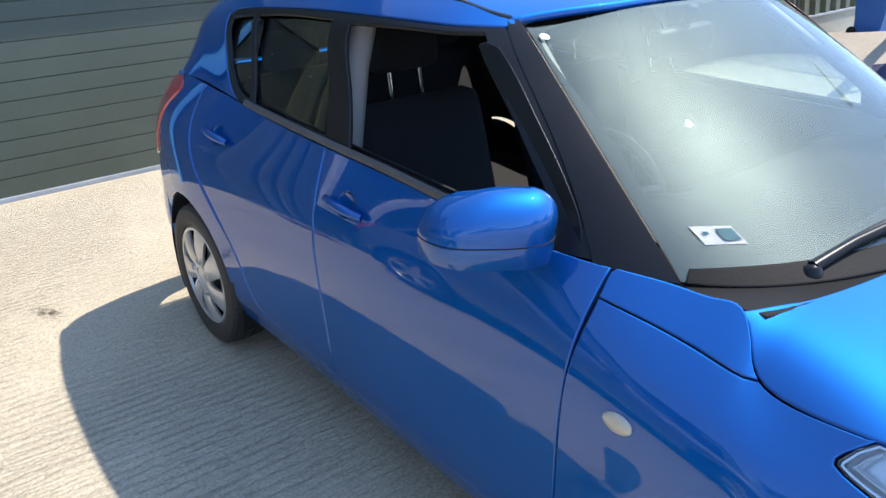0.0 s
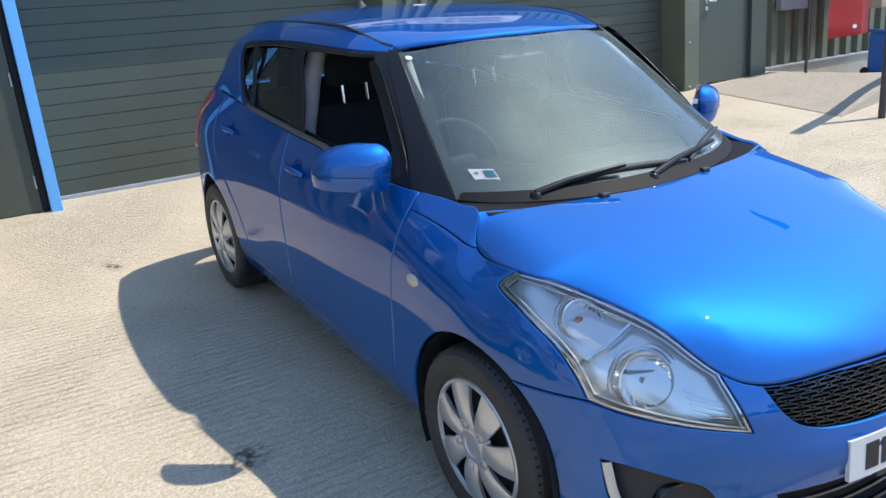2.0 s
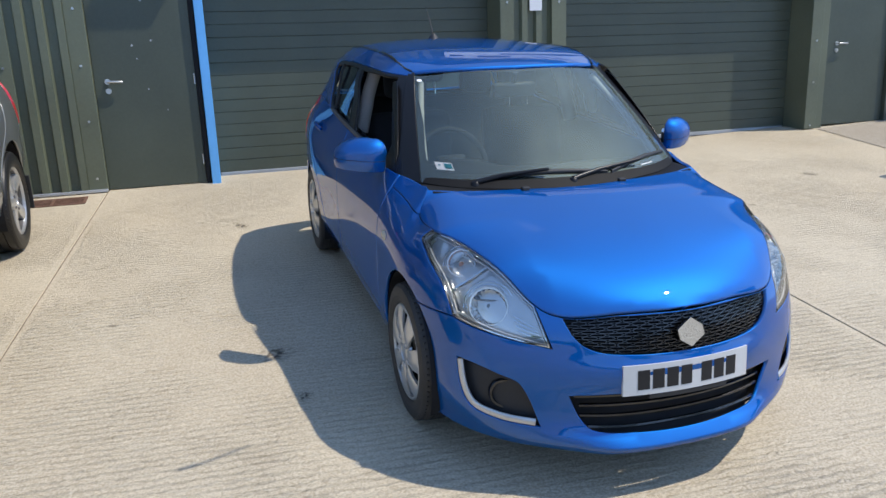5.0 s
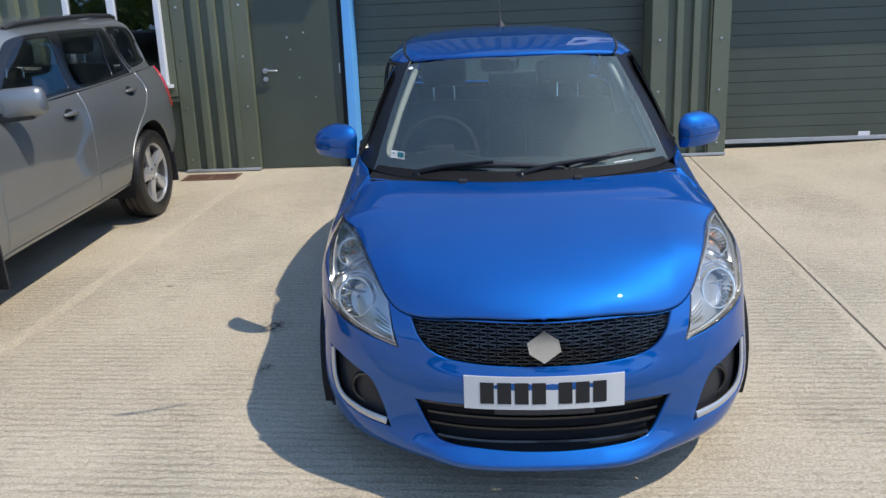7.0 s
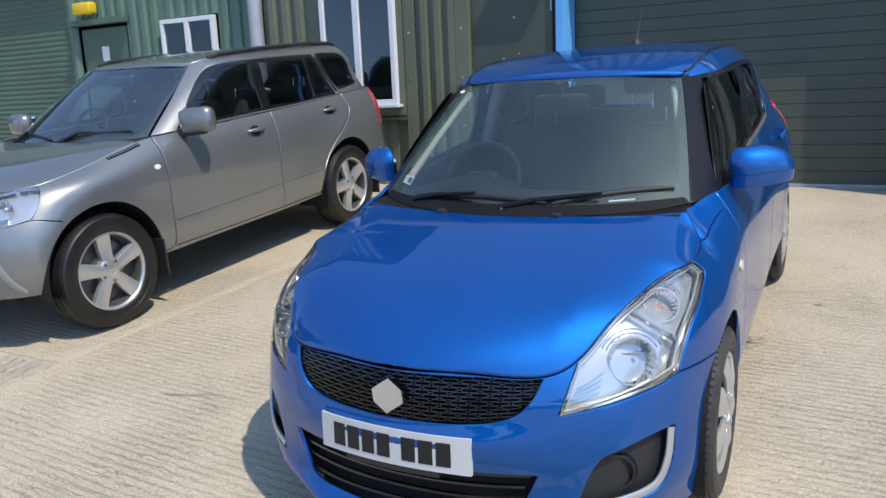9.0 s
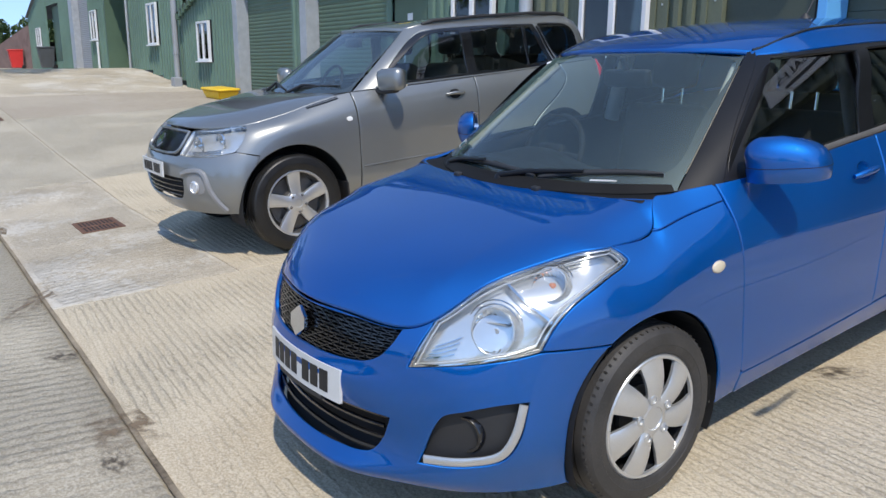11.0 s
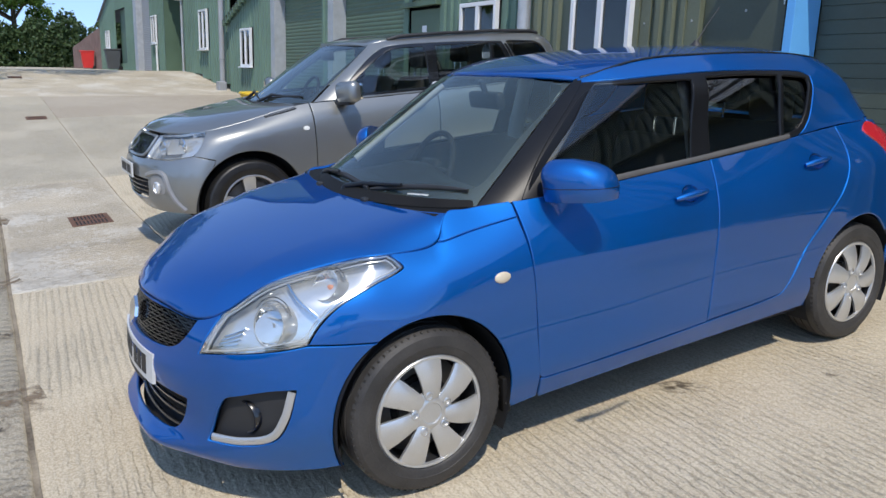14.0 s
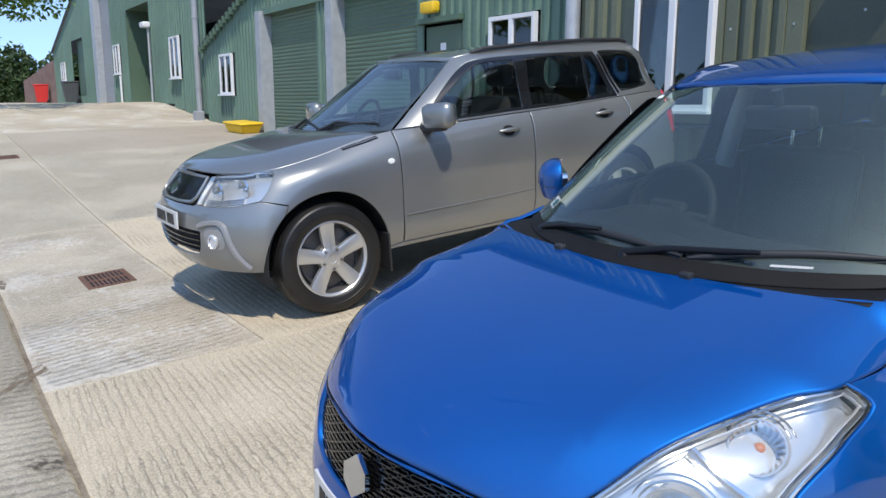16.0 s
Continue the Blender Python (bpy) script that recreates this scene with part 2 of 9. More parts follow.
M_TYRE_DUSTY = mat("dusty_tyre_rubber", (0.026, 0.0245, 0.023), 0.6, 0, 0.35, 9, 140, bump=0.25, second=(0.055, 0.050, 0.045))
M_SILVER = mat("silver_wheel_paint", (0.58, 0.58, 0.57), 0.33, 0.7, 0.08, 5, 200, coat=0.4)
M_CHROME = mat("chrome", (0.78, 0.79, 0.80), 0.08, 1.0, 0.04)
M_REFLECTOR = mat("lamp_reflector", (0.78, 0.79, 0.79), 0.20, 0.72, 0.05)
M_MIRRORED = mat("mirrored_lamp_bowl", (0.90, 0.91, 0.91), 0.06, 1.0, 0.03)
M_REFLECTOR2 = mat("older_lamp_reflector", (0.74, 0.75, 0.76), 0.25, 0.5, 0.05)
M_WHITE = mat("white_plastic", (0.78, 0.78, 0.76), 0.4, 0, 0.06, 3, 80)
M_CREAM = mat("cream_lens", (0.60, 0.52, 0.38), 0.3, 0, 0.1, coat=0.6)
M_AMBER = mat("amber_lens", (0.55, 0.24, 0.14), 0.2, 0, 0.1, coat=0.6)
M_RED = mat("red_lamp_lens", (0.50, 0.012, 0.018), 0.12, 0, 0.1, coat=1.0)
M_SEAT = mat("charcoal_seat_cloth", (0.016, 0.016, 0.018), 0.9, 0, 0.3, 20, 300, bump=0.3)
M_DASH = mat("dark_grey_dashboard", (0.013, 0.013, 0.015), 0.65, 0, 0.25, 8, 200, bump=0.2, spec=0.2)
M_GREYTRIM = mat("light_grey_pillar_trim", (0.42, 0.40, 0.38), 0.8, 0, 0.1, 5, 200)
M_COWL = mat("dusty_grey_plastic", (0.012, 0.0115, 0.011), 0.6, 0, 0.3, 7, 200, bump=0.25, spec=0.15)
M_GLASS = glass("car_window_glass", (0.82, 0.89, 0.87), dark=0.05)
M_WEATHER = mat("worn_weather_strip", (0.09, 0.085, 0.08), 0.6, 0, 0.2, 8, 90)
M_GLASSDARK = glass("privacy_glass", (0.50, 0.54, 0.54), dark=0.03)
M_LENS = glass("lamp_lens", (0.93, 0.95, 0.95), dark=0.02)
M_CONCRETE = concrete("tamped_concrete", (0.52, 0.435, 0.305), (0.615, 0.54, 0.40))
M_CONCRETE_PLAIN = concrete("smooth_concrete", (0.38, 0.357, 0.283), (0.475, 0.455, 0.366), ridges=False, stain=0.5)
M_LANE = concrete("lane_concrete", (0.44, 0.387, 0.290), (0.53, 0.48, 0.375), ridge=1.6, keep_at=0.42, turn=93.0)
M_CONCRETE_OLD = concrete("older_brown_concrete", (0.37, 0.315, 0.24), (0.46, 0.405, 0.32), ridge=0.6)
M_CONCRETE_PALE = concrete("pale_worn_concrete", (0.47, 0.405, 0.302), (0.57, 0.505, 0.392), ridge=1.3, keep_at=0.44, turn=86.0, blotch=0.75)
M_JOINT = mat("dirty_joint_filler", (0.20, 0.155, 0.105), 0.95, 0, 0.5, 6, 90, bump=0.5)
M_OLIVE = mat("olive_green_sheet", (0.125, 0.140, 0.092), 0.48, 0.0, 0.18, 1.6, 45, bump=0.05)
M_OLIVE_DOOR = mat("dark_olive_door", (0.068, 0.082, 0.060), 0.45, 0.0, 0.16, 1.3, 40, bump=0.06)
M_GREEN = mat("mid_green_sheet", (0.115, 0.19, 0.14), 0.5, 0.0, 0.18, 0.9, 30, bump=0.05)
M_GREEN_DARK = mat("dark_green_shutter", (0.085, 0.14, 0.095), 0.5, 0.0, 0.18, 1.2, 40, bump=0.05)
M_BLUEPOST = mat("light_blue_paint", (0.13, 0.42, 0.82), 0.5, 0.0, 0.06, 3, 60)
M_UPVC = mat("white_window_plastic", (0.74, 0.75, 0.76), 0.35, 0.0, 0.04, 3, 60)
M_GALV = mat("grey_galvanised_steel", (0.42, 0.44, 0.46), 0.5, 0.35, 0.15, 6, 60)
M_GREYPIPE = mat("grey_plastic_pipe", (0.30, 0.31, 0.32), 0.45, 0, 0.1, 3, 60)
M_REDBIN = mat("red_plastic", (0.62, 0.035, 0.03), 0.45, 0, 0.1, 3, 60)
M_BLUEBIN = mat("blue_plastic_bin", (0.03, 0.14, 0.42), 0.45, 0, 0.1, 3, 60)
M_GREYBIN = mat("dark_grey_bin", (0.07, 0.075, 0.08), 0.5, 0, 0.15, 3, 60)
M_YELLOW = mat("yellow_plastic", (0.78, 0.50, 0.02), 0.45, 0, 0.1, 3, 60)
M_LIME = mat("lime_cloth", (0.30, 0.80, 0.04), 0.8, 0, 0.2, 8, 90)
M_TIMBER = mat("weathered_timber", (0.26, 0.20, 0.14), 0.8, 0, 0.3, 2, 50, bump=0.4, stretch=(1, 6, 6))
M_POST = mat("dark_weathered_post", (0.075, 0.066, 0.055), 0.8, 0, 0.3, 6, 60, bump=0.3)
M_RUST = mat("rust_red_sheet", (0.17, 0.115, 0.10), 0.8, 0, 0.35, 2.2, 40, bump=0.2)
M_IRON = mat("rusty_cast_iron", (0.16, 0.085, 0.055), 0.8, 0.2, 0.35, 12, 120, bump=0.4)
M_HANDLE = mat("brushed_steel", (0.60, 0.60, 0.58), 0.3, 0.9, 0.08, 8, 90)
M_ROOF = mat("grey_roof_sheet", (0.20, 0.21, 0.21), 0.7, 0, 0.2, 1.1, 30)
M_SIGN = mat("white_banner", (0.80, 0.80, 0.80), 0.5, 0, 0.04)
M_INK = mat("black_print", (0.012, 0.012, 0.013), 0.5)
M_PLATE = mat("white_reflective_plate", (0.62, 0.62, 0.60), 0.3, 0, 0.04, 3, 90, coat=0.5)
M_TEAL = mat("teal_print", (0.03, 0.20, 0.24), 0.5)
# grey that holds the dimness of a room behind glass
M_INNER = mat("dim_room", (0.13, 0.13, 0.125), 0.9)
M_GUTTER = mat("dark_channel_dirt", (0.20, 0.145, 0.09), 0.95, 0, 0.6, 3, 60, bump=0.5, second=(0.36, 0.30, 0.21))
M_BARK = mat("bark", (0.10, 0.075, 0.05), 0.9, 0, 0.3, 8, 60, bump=0.6)


def leaf_material(name, a, c):
    m = bpy.data.materials.new(name)
    m.use_nodes = True
    nt = m.node_tree
    b = nt.nodes["Principled BSDF"]
    b.inputs["Roughness"].default_value = 0.55
    g = nt.nodes.new("ShaderNodeNewGeometry")
    mx = nt.nodes.new("ShaderNodeMix")
    mx.data_type = "RGBA"
    mx.inputs[6].default_value, mx.inputs[7].default_value = (*a, 1), (*c, 1)
    nt.links.new(g.outputs["Random Per Island"], mx.inputs[0])
    nt.links.new(mx.outputs[2], b.inputs["Base Color"])
    tl = nt.nodes.new("ShaderNodeBsdfTranslucent")
    nt.links.new(mx.outputs[2], tl.inputs[0])
    ms = nt.nodes.new("ShaderNodeMixShader")
    ms.inputs[0].default_value = 0.3
    out = nt.nodes["Material Output"]
    nt.links.new(b.outputs[0], ms.inputs[1]), nt.links.new(tl.outputs[0], ms.inputs[2]), nt.links.new(ms.outputs[0], out.inputs[0])
    return m


M_LEAF = leaf_material("leaves", (0.045, 0.10, 0.012), (0.17, 0.29, 0.04))
M_LEAFDARK = leaf_material("hedge_leaves", (0.030, 0.060, 0.018), (0.095, 0.150, 0.050))


# ---- mesh helpers ----
def mesh_of(name, verts, faces, smooth=False):
    me = bpy.data.meshes.new(name)
    me.from_pydata([tuple(v) for v in verts], [], [tuple(f) for f in faces])
    me.update()
    if smooth:
        me.polygons.foreach_set("use_smooth", [True] * len(me.polygons))
    return me


def put_mesh(name, me, material, parent=None, label=""):
    ob = new(name, me)
    if material and not me.materials:
        me.materials.append(material)
    if parent:
        ob.parent = parent
    if label:
        tagged(ob, label)
    return ob


def part(name, bm, material, parent=None, label="", smooth=None):
    """Link a bmesh as one mesh object. smooth: angle in degrees under which edges are shaded round."""
    me = bpy.data.meshes.new(name)
    bmesh.ops.recalc_face_normals(bm, faces=bm.faces)
    if smooth:
        for f in bm.faces:
            f.smooth = True
        for e in bm.edges:
            if len(e.link_faces) == 2 and e.calc_face_angle(0) > radians(smooth):
                e.smooth = False
    bm.to_mesh(me)
    bm.free()
    return put_mesh(name, me, material, parent, label)


def thing(name, label, category, group="", m=None):
    ob = new(name)
    ob.empty_display_size = 0.1
    if m:
        ob.matrix_world = m
    return tagged(ob, label, category, group)


def box(bm, x0, x1, y0, y1, z0, z1, bevel=0.0, m=None):
    vs = [bm.verts.new((x, y, z)) for x in (x0, x1) for y in (y0, y1) for z in (z0, z1)]
    fs = [bm.faces.new([vs[i] for i in q]) for q in ((0, 1, 3, 2), (4, 6, 7, 5), (0, 4, 5, 1), (2, 3, 7, 6), (0, 2, 6, 4), (1, 5, 7, 3))]
    if bevel:
        es = list({e for f in fs for e in f.edges})
        r = bmesh.ops.bevel(bm, geom=es, offset=bevel, segments=2, affect="EDGES", profile=0.5)
        vs = list({v for f in r["faces"] for v in f.verts} | {v for v in vs if v.is_valid})
    if m:
        bmesh.ops.transform(bm, matrix=m, verts=[v for v in vs if v.is_valid])
    return vs


def rod(bm, p0, p1, r0, r1=None, seg=14):
    r1 = r0 if r1 is None else r1
    p0, p1 = Vector(p0), Vector(p1)
    q = (p1 - p0).to_track_quat("Z", "Y").to_matrix()
    rings = []
    for p, r in ((p0, r0), (p1, r1)):
        rings.append([bm.verts.new(p + q @ Vector((r * math.cos(a), r * math.sin(a), 0))) for a in (2 * math.pi * k / seg for k in range(seg))])
    for k in range(seg):
        bm.faces.new((rings[0][k], rings[0][(k + 1) % seg], rings[1][(k + 1) % seg], rings[1][k]))
    bm.faces.new(rings[0][::-1]), bm.faces.new(rings[1])


def tube(bm, pts, r, seg=10):
    """A round bar along a bent line."""
    pts = [Vector(p) for p in pts]
    rings = []
    for k, p in enumerate(pts):
        way = (pts[min(k + 1, len(pts) - 1)] - pts[max(k - 1, 0)]).normalized()
        q = way.to_track_quat("Z", "Y").to_matrix()
        rr = r[k] if isinstance(r, (list, tuple)) else r
        rings.append([bm.verts.new(p + q @ Vector((rr * math.cos(a), rr * math.sin(a), 0))) for a in (2 * math.pi * j / seg for j in range(seg))])
    for a, c in zip(rings, rings[1:]):
        for j in range(seg):
            bm.faces.new((a[j], a[(j + 1) % seg], c[(j + 1) % seg], c[j]))
    bm.faces.new(rings[0][::-1]), bm.faces.new(rings[-1])


def lathe(bm, profile, seg=48, m=None):
    """Turn (radius, along-x) pairs about the x axis."""
    rings = []
    for r, x in profile:
        rings.append([bm.verts.new((x, r * math.cos(a), r * math.sin(a))) for a in (2 * math.pi * k / seg for k in range(seg))] if r > 1e-6 else [bm.verts.new((x, 0, 0))])
    for a, c in zip(rings, rings[1:]):
        for k in range(seg):
            j = (k + 1) % seg
            q = [a[k % len(a)], a[j % len(a)], c[j % len(c)], c[k % len(c)]]
            q = [v for i, v in enumerate(q) if v not in q[:i]]
            if len(q) > 2:
                bm.faces.new(q)
    if m:
        bmesh.ops.transform(bm, matrix=m, verts=[v for ring in rings for v in ring])


def prism(bm, outline, y0, y1):
    """An (x, z) outline pushed from y0 to y1."""
    a = [bm.verts.new((x, y0, z)) for x, z in outline]
    c = [bm.verts.new((x, y1, z)) for x, z in outline]
    bm.faces.new(a), bm.faces.new(c[::-1])
    n = len(a)
    for k in range(n):
        bm.faces.new((a[k], c[k], c[(k + 1) % n], a[(k + 1) % n]))

# ---- ground ----
FALL = math.tan(radians(4.6))


def step01(a, b, v):
    t = min(1.0, max(0.0, (v - a) / (b - a)))
    return t * t * (3 - 2 * t)


def lerp(table, v):
    for (a, p), (b, q) in zip(table, table[1:]):
        if v <= b:
            return p + (q - p) * max(0.0, (v - a) / (b - a))
    return table[-1][1]


RISE = [(-60, 1.02), (-32, 1.10), (-25.5, 1.17), (-24.0, 1.13), (-19.5, 0.68), (-6, 0.0), (3, 0.0), (7.4, 0.13), (10.2, -0.19), (400, -0.19)]


def ground_z(x, y):
    cross = FALL * min(3.9, max(-2.42, y))
    if y > 3.9:
        cross += 0.0
    return cross * (1 - 0.75 * step01(6, 20, -x)) + lerp(RISE, x)


def seam(side, y):
    """The slightly skewed long joints on either side of the parked hatchback."""
    return (-2.44 - 0.062 * (3.3 - y)) if side < 0 else (2.0 - 0.066 * (3.3 - y))


def grid_sheet(name, xs, ys, drop, material, kind="structure", label=""):
    verts = [(x, y, ground_z(x, y) - drop(x, y)) for y in ys for x in xs]
    n = len(xs)
    faces = [(j * n + i, j * n + i + 1, (j + 1) * n + i + 1, (j + 1) * n + i) for j in range(len(ys) - 1) for i in range(n - 1)]
    ob = put_mesh(name, mesh_of(name, verts, faces, True), material)
    return tagged(ob, label, "ground", kind=kind)


def spread(near, far, step, growth=1.5):
    out, v, s = [], near, step
    while v < far:
        out.append(v)
        v, s = v + s, s * growth
    return out + [far]


XS = sorted([-v for v in spread(30, 900, 3)] + [-30 + 1.0 * k for k in range(1, 41)] + spread(11, 900, 3))
YS = sorted([-v for v in spread(4, 900, 2)] + [-3.0, -2.6, -2.45, -2.42, -2.2, -1.5, -0.5, 0.5, 1.5, 2.5, 3.5, 3.9] + spread(5, 900, 4))


def under(x, y):
    return 0.03 if (-25.3 < x < 9.5 and -2.43 < y < 3.95) else 0.0


grid_sheet("ground", XS, YS, under, M_LANE, label="pale worn concrete yard and lane sloping gently")


def slab(parent, x0, x1, y0, y1, material, left=0, right=0):
    """One cast bay with rounded arrises and a trowelled margin; its long edges follow the skewed joints where told."""
    g, rim_w = 0.008, 0.075
    nx, ny = max(8, int((x1 - x0) / 0.6)), 14
    rows = []
    span_y = y1 - y0 - 2 * g
    fy = sorted({0.0, 1.0, min(0.4, rim_w / span_y), 1 - min(0.4, rim_w / span_y), *[k / ny for k in range(1, ny) if rim_w < k / ny * span_y < span_y - rim_w]})
    fx = sorted({0.0, 1.0, rim_w / (x1 - x0), 1 - rim_w / (x1 - x0), *[k / nx for k in range(1, nx) if rim_w < k / nx * (x1 - x0) < x1 - x0 - rim_w]})
    for t in fy:
        y = y0 + g + span_y * t
        a = (seam(left, y) if left else x0) + g
        b = (seam(right, y) if right else x1) - g
        rows.append([(a + (b - a) * i, y) for i in fx])
    bm = bmesh.new()
    near_edge = bm.verts.layers.float.new("rim")
    top = [[bm.verts.new((x, y, ground_z(x, y))) for x, y in r] for r in rows]
    for j, r in enumerate(top):
        for i, v in enumerate(r):
            v[near_edge] = 1.0 if i in (0, len(fx) - 1) or j in (0, len(fy) - 1) else 0.0
    for j in range(len(fy) - 1):
        for i in range(len(fx) - 1):
            bm.faces.new((top[j][i], top[j][i + 1], top[j + 1][i + 1], top[j + 1][i]))
    rim = [e for e in bm.edges if e.is_boundary]
    ext = bmesh.ops.extrude_edge_only(bm, edges=rim)["geom"]
    low = [v for v in ext if isinstance(v, bmesh.types.BMVert)]
    cx, cy = (x0 + x1) / 2, (y0 + y1) / 2
    for v in low:
        v.co += Vector((0.004 * (1 if v.co.x > cx else -1), 0.004 * (1 if v.co.y > cy else -1), -0.008))
    ext = bmesh.ops.extrude_edge_only(bm, edges=[e for e in bm.edges if e.is_boundary])["geom"]
    for v in [v for v in ext if isinstance(v, bmesh.types.BMVert)]:
        v.co.z -= 0.03
    return part("slab", bm, material, parent)


apron = tagged(new("pavement"), "tamped concrete apron cast in bays with dirty joints", "pavement", kind="structure")
for x0, x1, y0, y1, mt, le, ri in (
    (-25.2, -17.9, -2.42, 3.9, M_CONCRETE_PALE, 0, 0), (-17.9, -13.6, -1.25, 3.9, M_CONCRETE_OLD, 0, 0), (-17.9, -7.4, -2.42, -1.25, M_LANE, 0, 0), (-13.6, -7.4, -1.25, 3.9, M_LANE, 0, 0), (-7.4, -2.6, -1.24, 3.9, M_CONCRETE, 0, -1), (-7.4, -2.6, -2.42, -1.24, M_CONCRETE_PALE, 0, -1),
    (-2.6, 1.85, -2.42, 3.9, M_CONCRETE, -1, 1), (1.85, 6.2, -2.42, 3.9, M_CONCRETE, 1, 0), (6.2, 9.4, -2.42, 3.9, M_CONCRETE, 0, 0),
):
    slab(apron, x0, x1, y0, y1, mt, le, ri)
bm = bmesh.new()
vs = []
for y in [-2.42 + 0.45 * k for k in range(15)]:
    vs.append([bm.verts.new((x, y, ground_z(x, y) - 0.007)) for x in [-25.1 + 0.46 * i for i in range(75)]])
for a, c in zip(vs, vs[1:]):
    for i in range(74):
        bm.faces.new((a[i], a[i + 1], c[i + 1], c[i]))
part("joint_filler", bm, M_JOINT, apron, smooth=40)

# the stained channel between the bays and the lane
bm = bmesh.new()
prev = None
for k in range(0, 330):
    x = 9 - 0.15 * k
    wob = 0.0015 * math.sin(k * 2.7) + 0.003 * math.sin(k * 0.37)
    row = [bm.verts.new((x, -2.42 + o + wob, ground_z(x, -2.42 + o) + h)) for o, h in ((-0.012, 0.004), (-0.004, 0.002), (0.005, 0.002), (0.012, 0.004))]
    if prev:
        for a in range(3):
            bm.faces.new((prev[a], row[a], row[a + 1], prev[a + 1]))
    prev = row
tagged(part("gutter", bm, M_GUTTER, smooth=40), "narrow dirt-filled channel between concrete bays", "gutter", kind="structure")


def on_ground(x, y, turn=0.0, up=0.0):
    """A pose on the sloping ground."""
    e = 0.3
    nx = Vector((2 * e, 0, ground_z(x + e, y) - ground_z(x - e, y))).normalized()
    ny = Vector((0, 2 * e, ground_z(x, y + e) - ground_z(x, y - e))).normalized()
    m = Matrix((nx, ny, nx.cross(ny))).transposed().to_4x4()
    return Matrix.Translation((x, y, ground_z(x, y) + up)) @ m @ pose(0, 0, 0, 0, 0, turn)


def stain(x, y, rx, ry, turn, seed, name="oil_stain", label="small dark oil stain soaked into the concrete", material=None):
    """A thin ragged dark patch soaked into the concrete."""
    bm = bmesh.new()
    n = 32
    ring = [bm.verts.new((math.cos(2 * math.pi * k / n), math.sin(2 * math.pi * k / n), 0)) for k in range(n)]
    bm.faces.new(ring)
    ob = part(name, bm, material or M_STAIN)
    ob.matrix_world = on_ground(x, y, turn, 0.0045) @ Matrix.Diagonal((rx * 1.5, ry * 1.5, 1, 1)) @ pose(0, 0, 0, 0, 0, seed * 37)
    return tagged(ob, label, "stain", "stains on the concrete")


def stain_material(name="oil_stain", color=(0.085, 0.065, 0.045, 1)):
    """Soaked-in grime with a ragged, thinning edge."""
    m = bpy.data.materials.new(name)
    m.use_nodes = True
    nt, L = m.node_tree, m.node_tree.links
    b = nt.nodes["Principled BSDF"]
    b.inputs["Base Color"].default_value, b.inputs["Roughness"].default_value = color, 0.75
    co, ln, ns, fall, ramp_, mu = (nt.nodes.new(k) for k in ("ShaderNodeTexCoord", "ShaderNodeVectorMath", "ShaderNodeTexNoise", "ShaderNodeMapRange", "ShaderNodeMapRange", "ShaderNodeMath"))
    ln.operation, mu.operation = "LENGTH", "MULTIPLY"
    ns.inputs["Scale"].default_value, ns.inputs["Detail"].default_value = 3.2, 6
    fall.inputs[1].default_value, fall.inputs[2].default_value = 0.95, 0.25
    ramp_.inputs[1].default_value, ramp_.inputs[2].default_value, ramp_.inputs[4].default_value = 0.42, 0.62, 0.85
    tr, ms = nt.nodes.new("ShaderNodeBsdfTransparent"), nt.nodes.new("ShaderNodeMixShader")
    L.new(co.outputs["Object"], ln.inputs[0]), L.new(co.outputs["Object"], ns.inputs["Vector"])
    L.new(ln.outputs["Value"], fall.inputs[0]), L.new(ns.outputs["Fac"], ramp_.inputs[0])
    L.new(fall.outputs[0], mu.inputs[0]), L.new(ramp_.outputs[0], mu.inputs[1])
    L.new(mu.outputs[0], ms.inputs[0]), L.new(tr.outputs[0], ms.inputs[1]), L.new(b.outputs[0], ms.inputs[2])
    L.new(ms.outputs[0], nt.nodes["Material Output"].inputs[0])
    return m


M_STAIN = stain_material()
M_DIRT = stain_material("channel_dirt", (0.20, 0.145, 0.09, 1))
for k, (x, y, rx, ry, tn) in enumerate(((-1.31, 1.98, 0.035, 0.10, 20), (-1.30, -0.44, 0.05, 0.09, 70), (-1.23, -0.92, 0.03, 0.04, 0), (0.73, 0.10, 0.12, 0.05, 15), (4.1, 1.75, 0.07, 0.05, 0), (-2.13, 0.22, 0.025, 0.02, 0),
                                       (1.05, 0.75, 0.03, 0.02, 0), (-0.6, -2.55, 0.10, 0.05, 10), (-1.9, -2.5, 0.12, 0.05, 0), (2.9, 1.1, 0.03, 0.02, 0))):
    stain(x, y, rx, ry, tn, k)
for k, (x, rx, ry) in enumerate(((1.55, 0.34, 0.055), (0.85, 0.22, 0.04), (0.25, 0.30, 0.06), (-0.9, 0.26, 0.045), (-3.1, 0.40, 0.05), (-5.6, 0.5, 0.06), (2.4, 0.3, 0.05))):
    stain(x, -2.425, rx, ry * 0.4, 0, k + 20, "dirt_stain", "brown dirt washed along the channel in the concrete", M_DIRT)


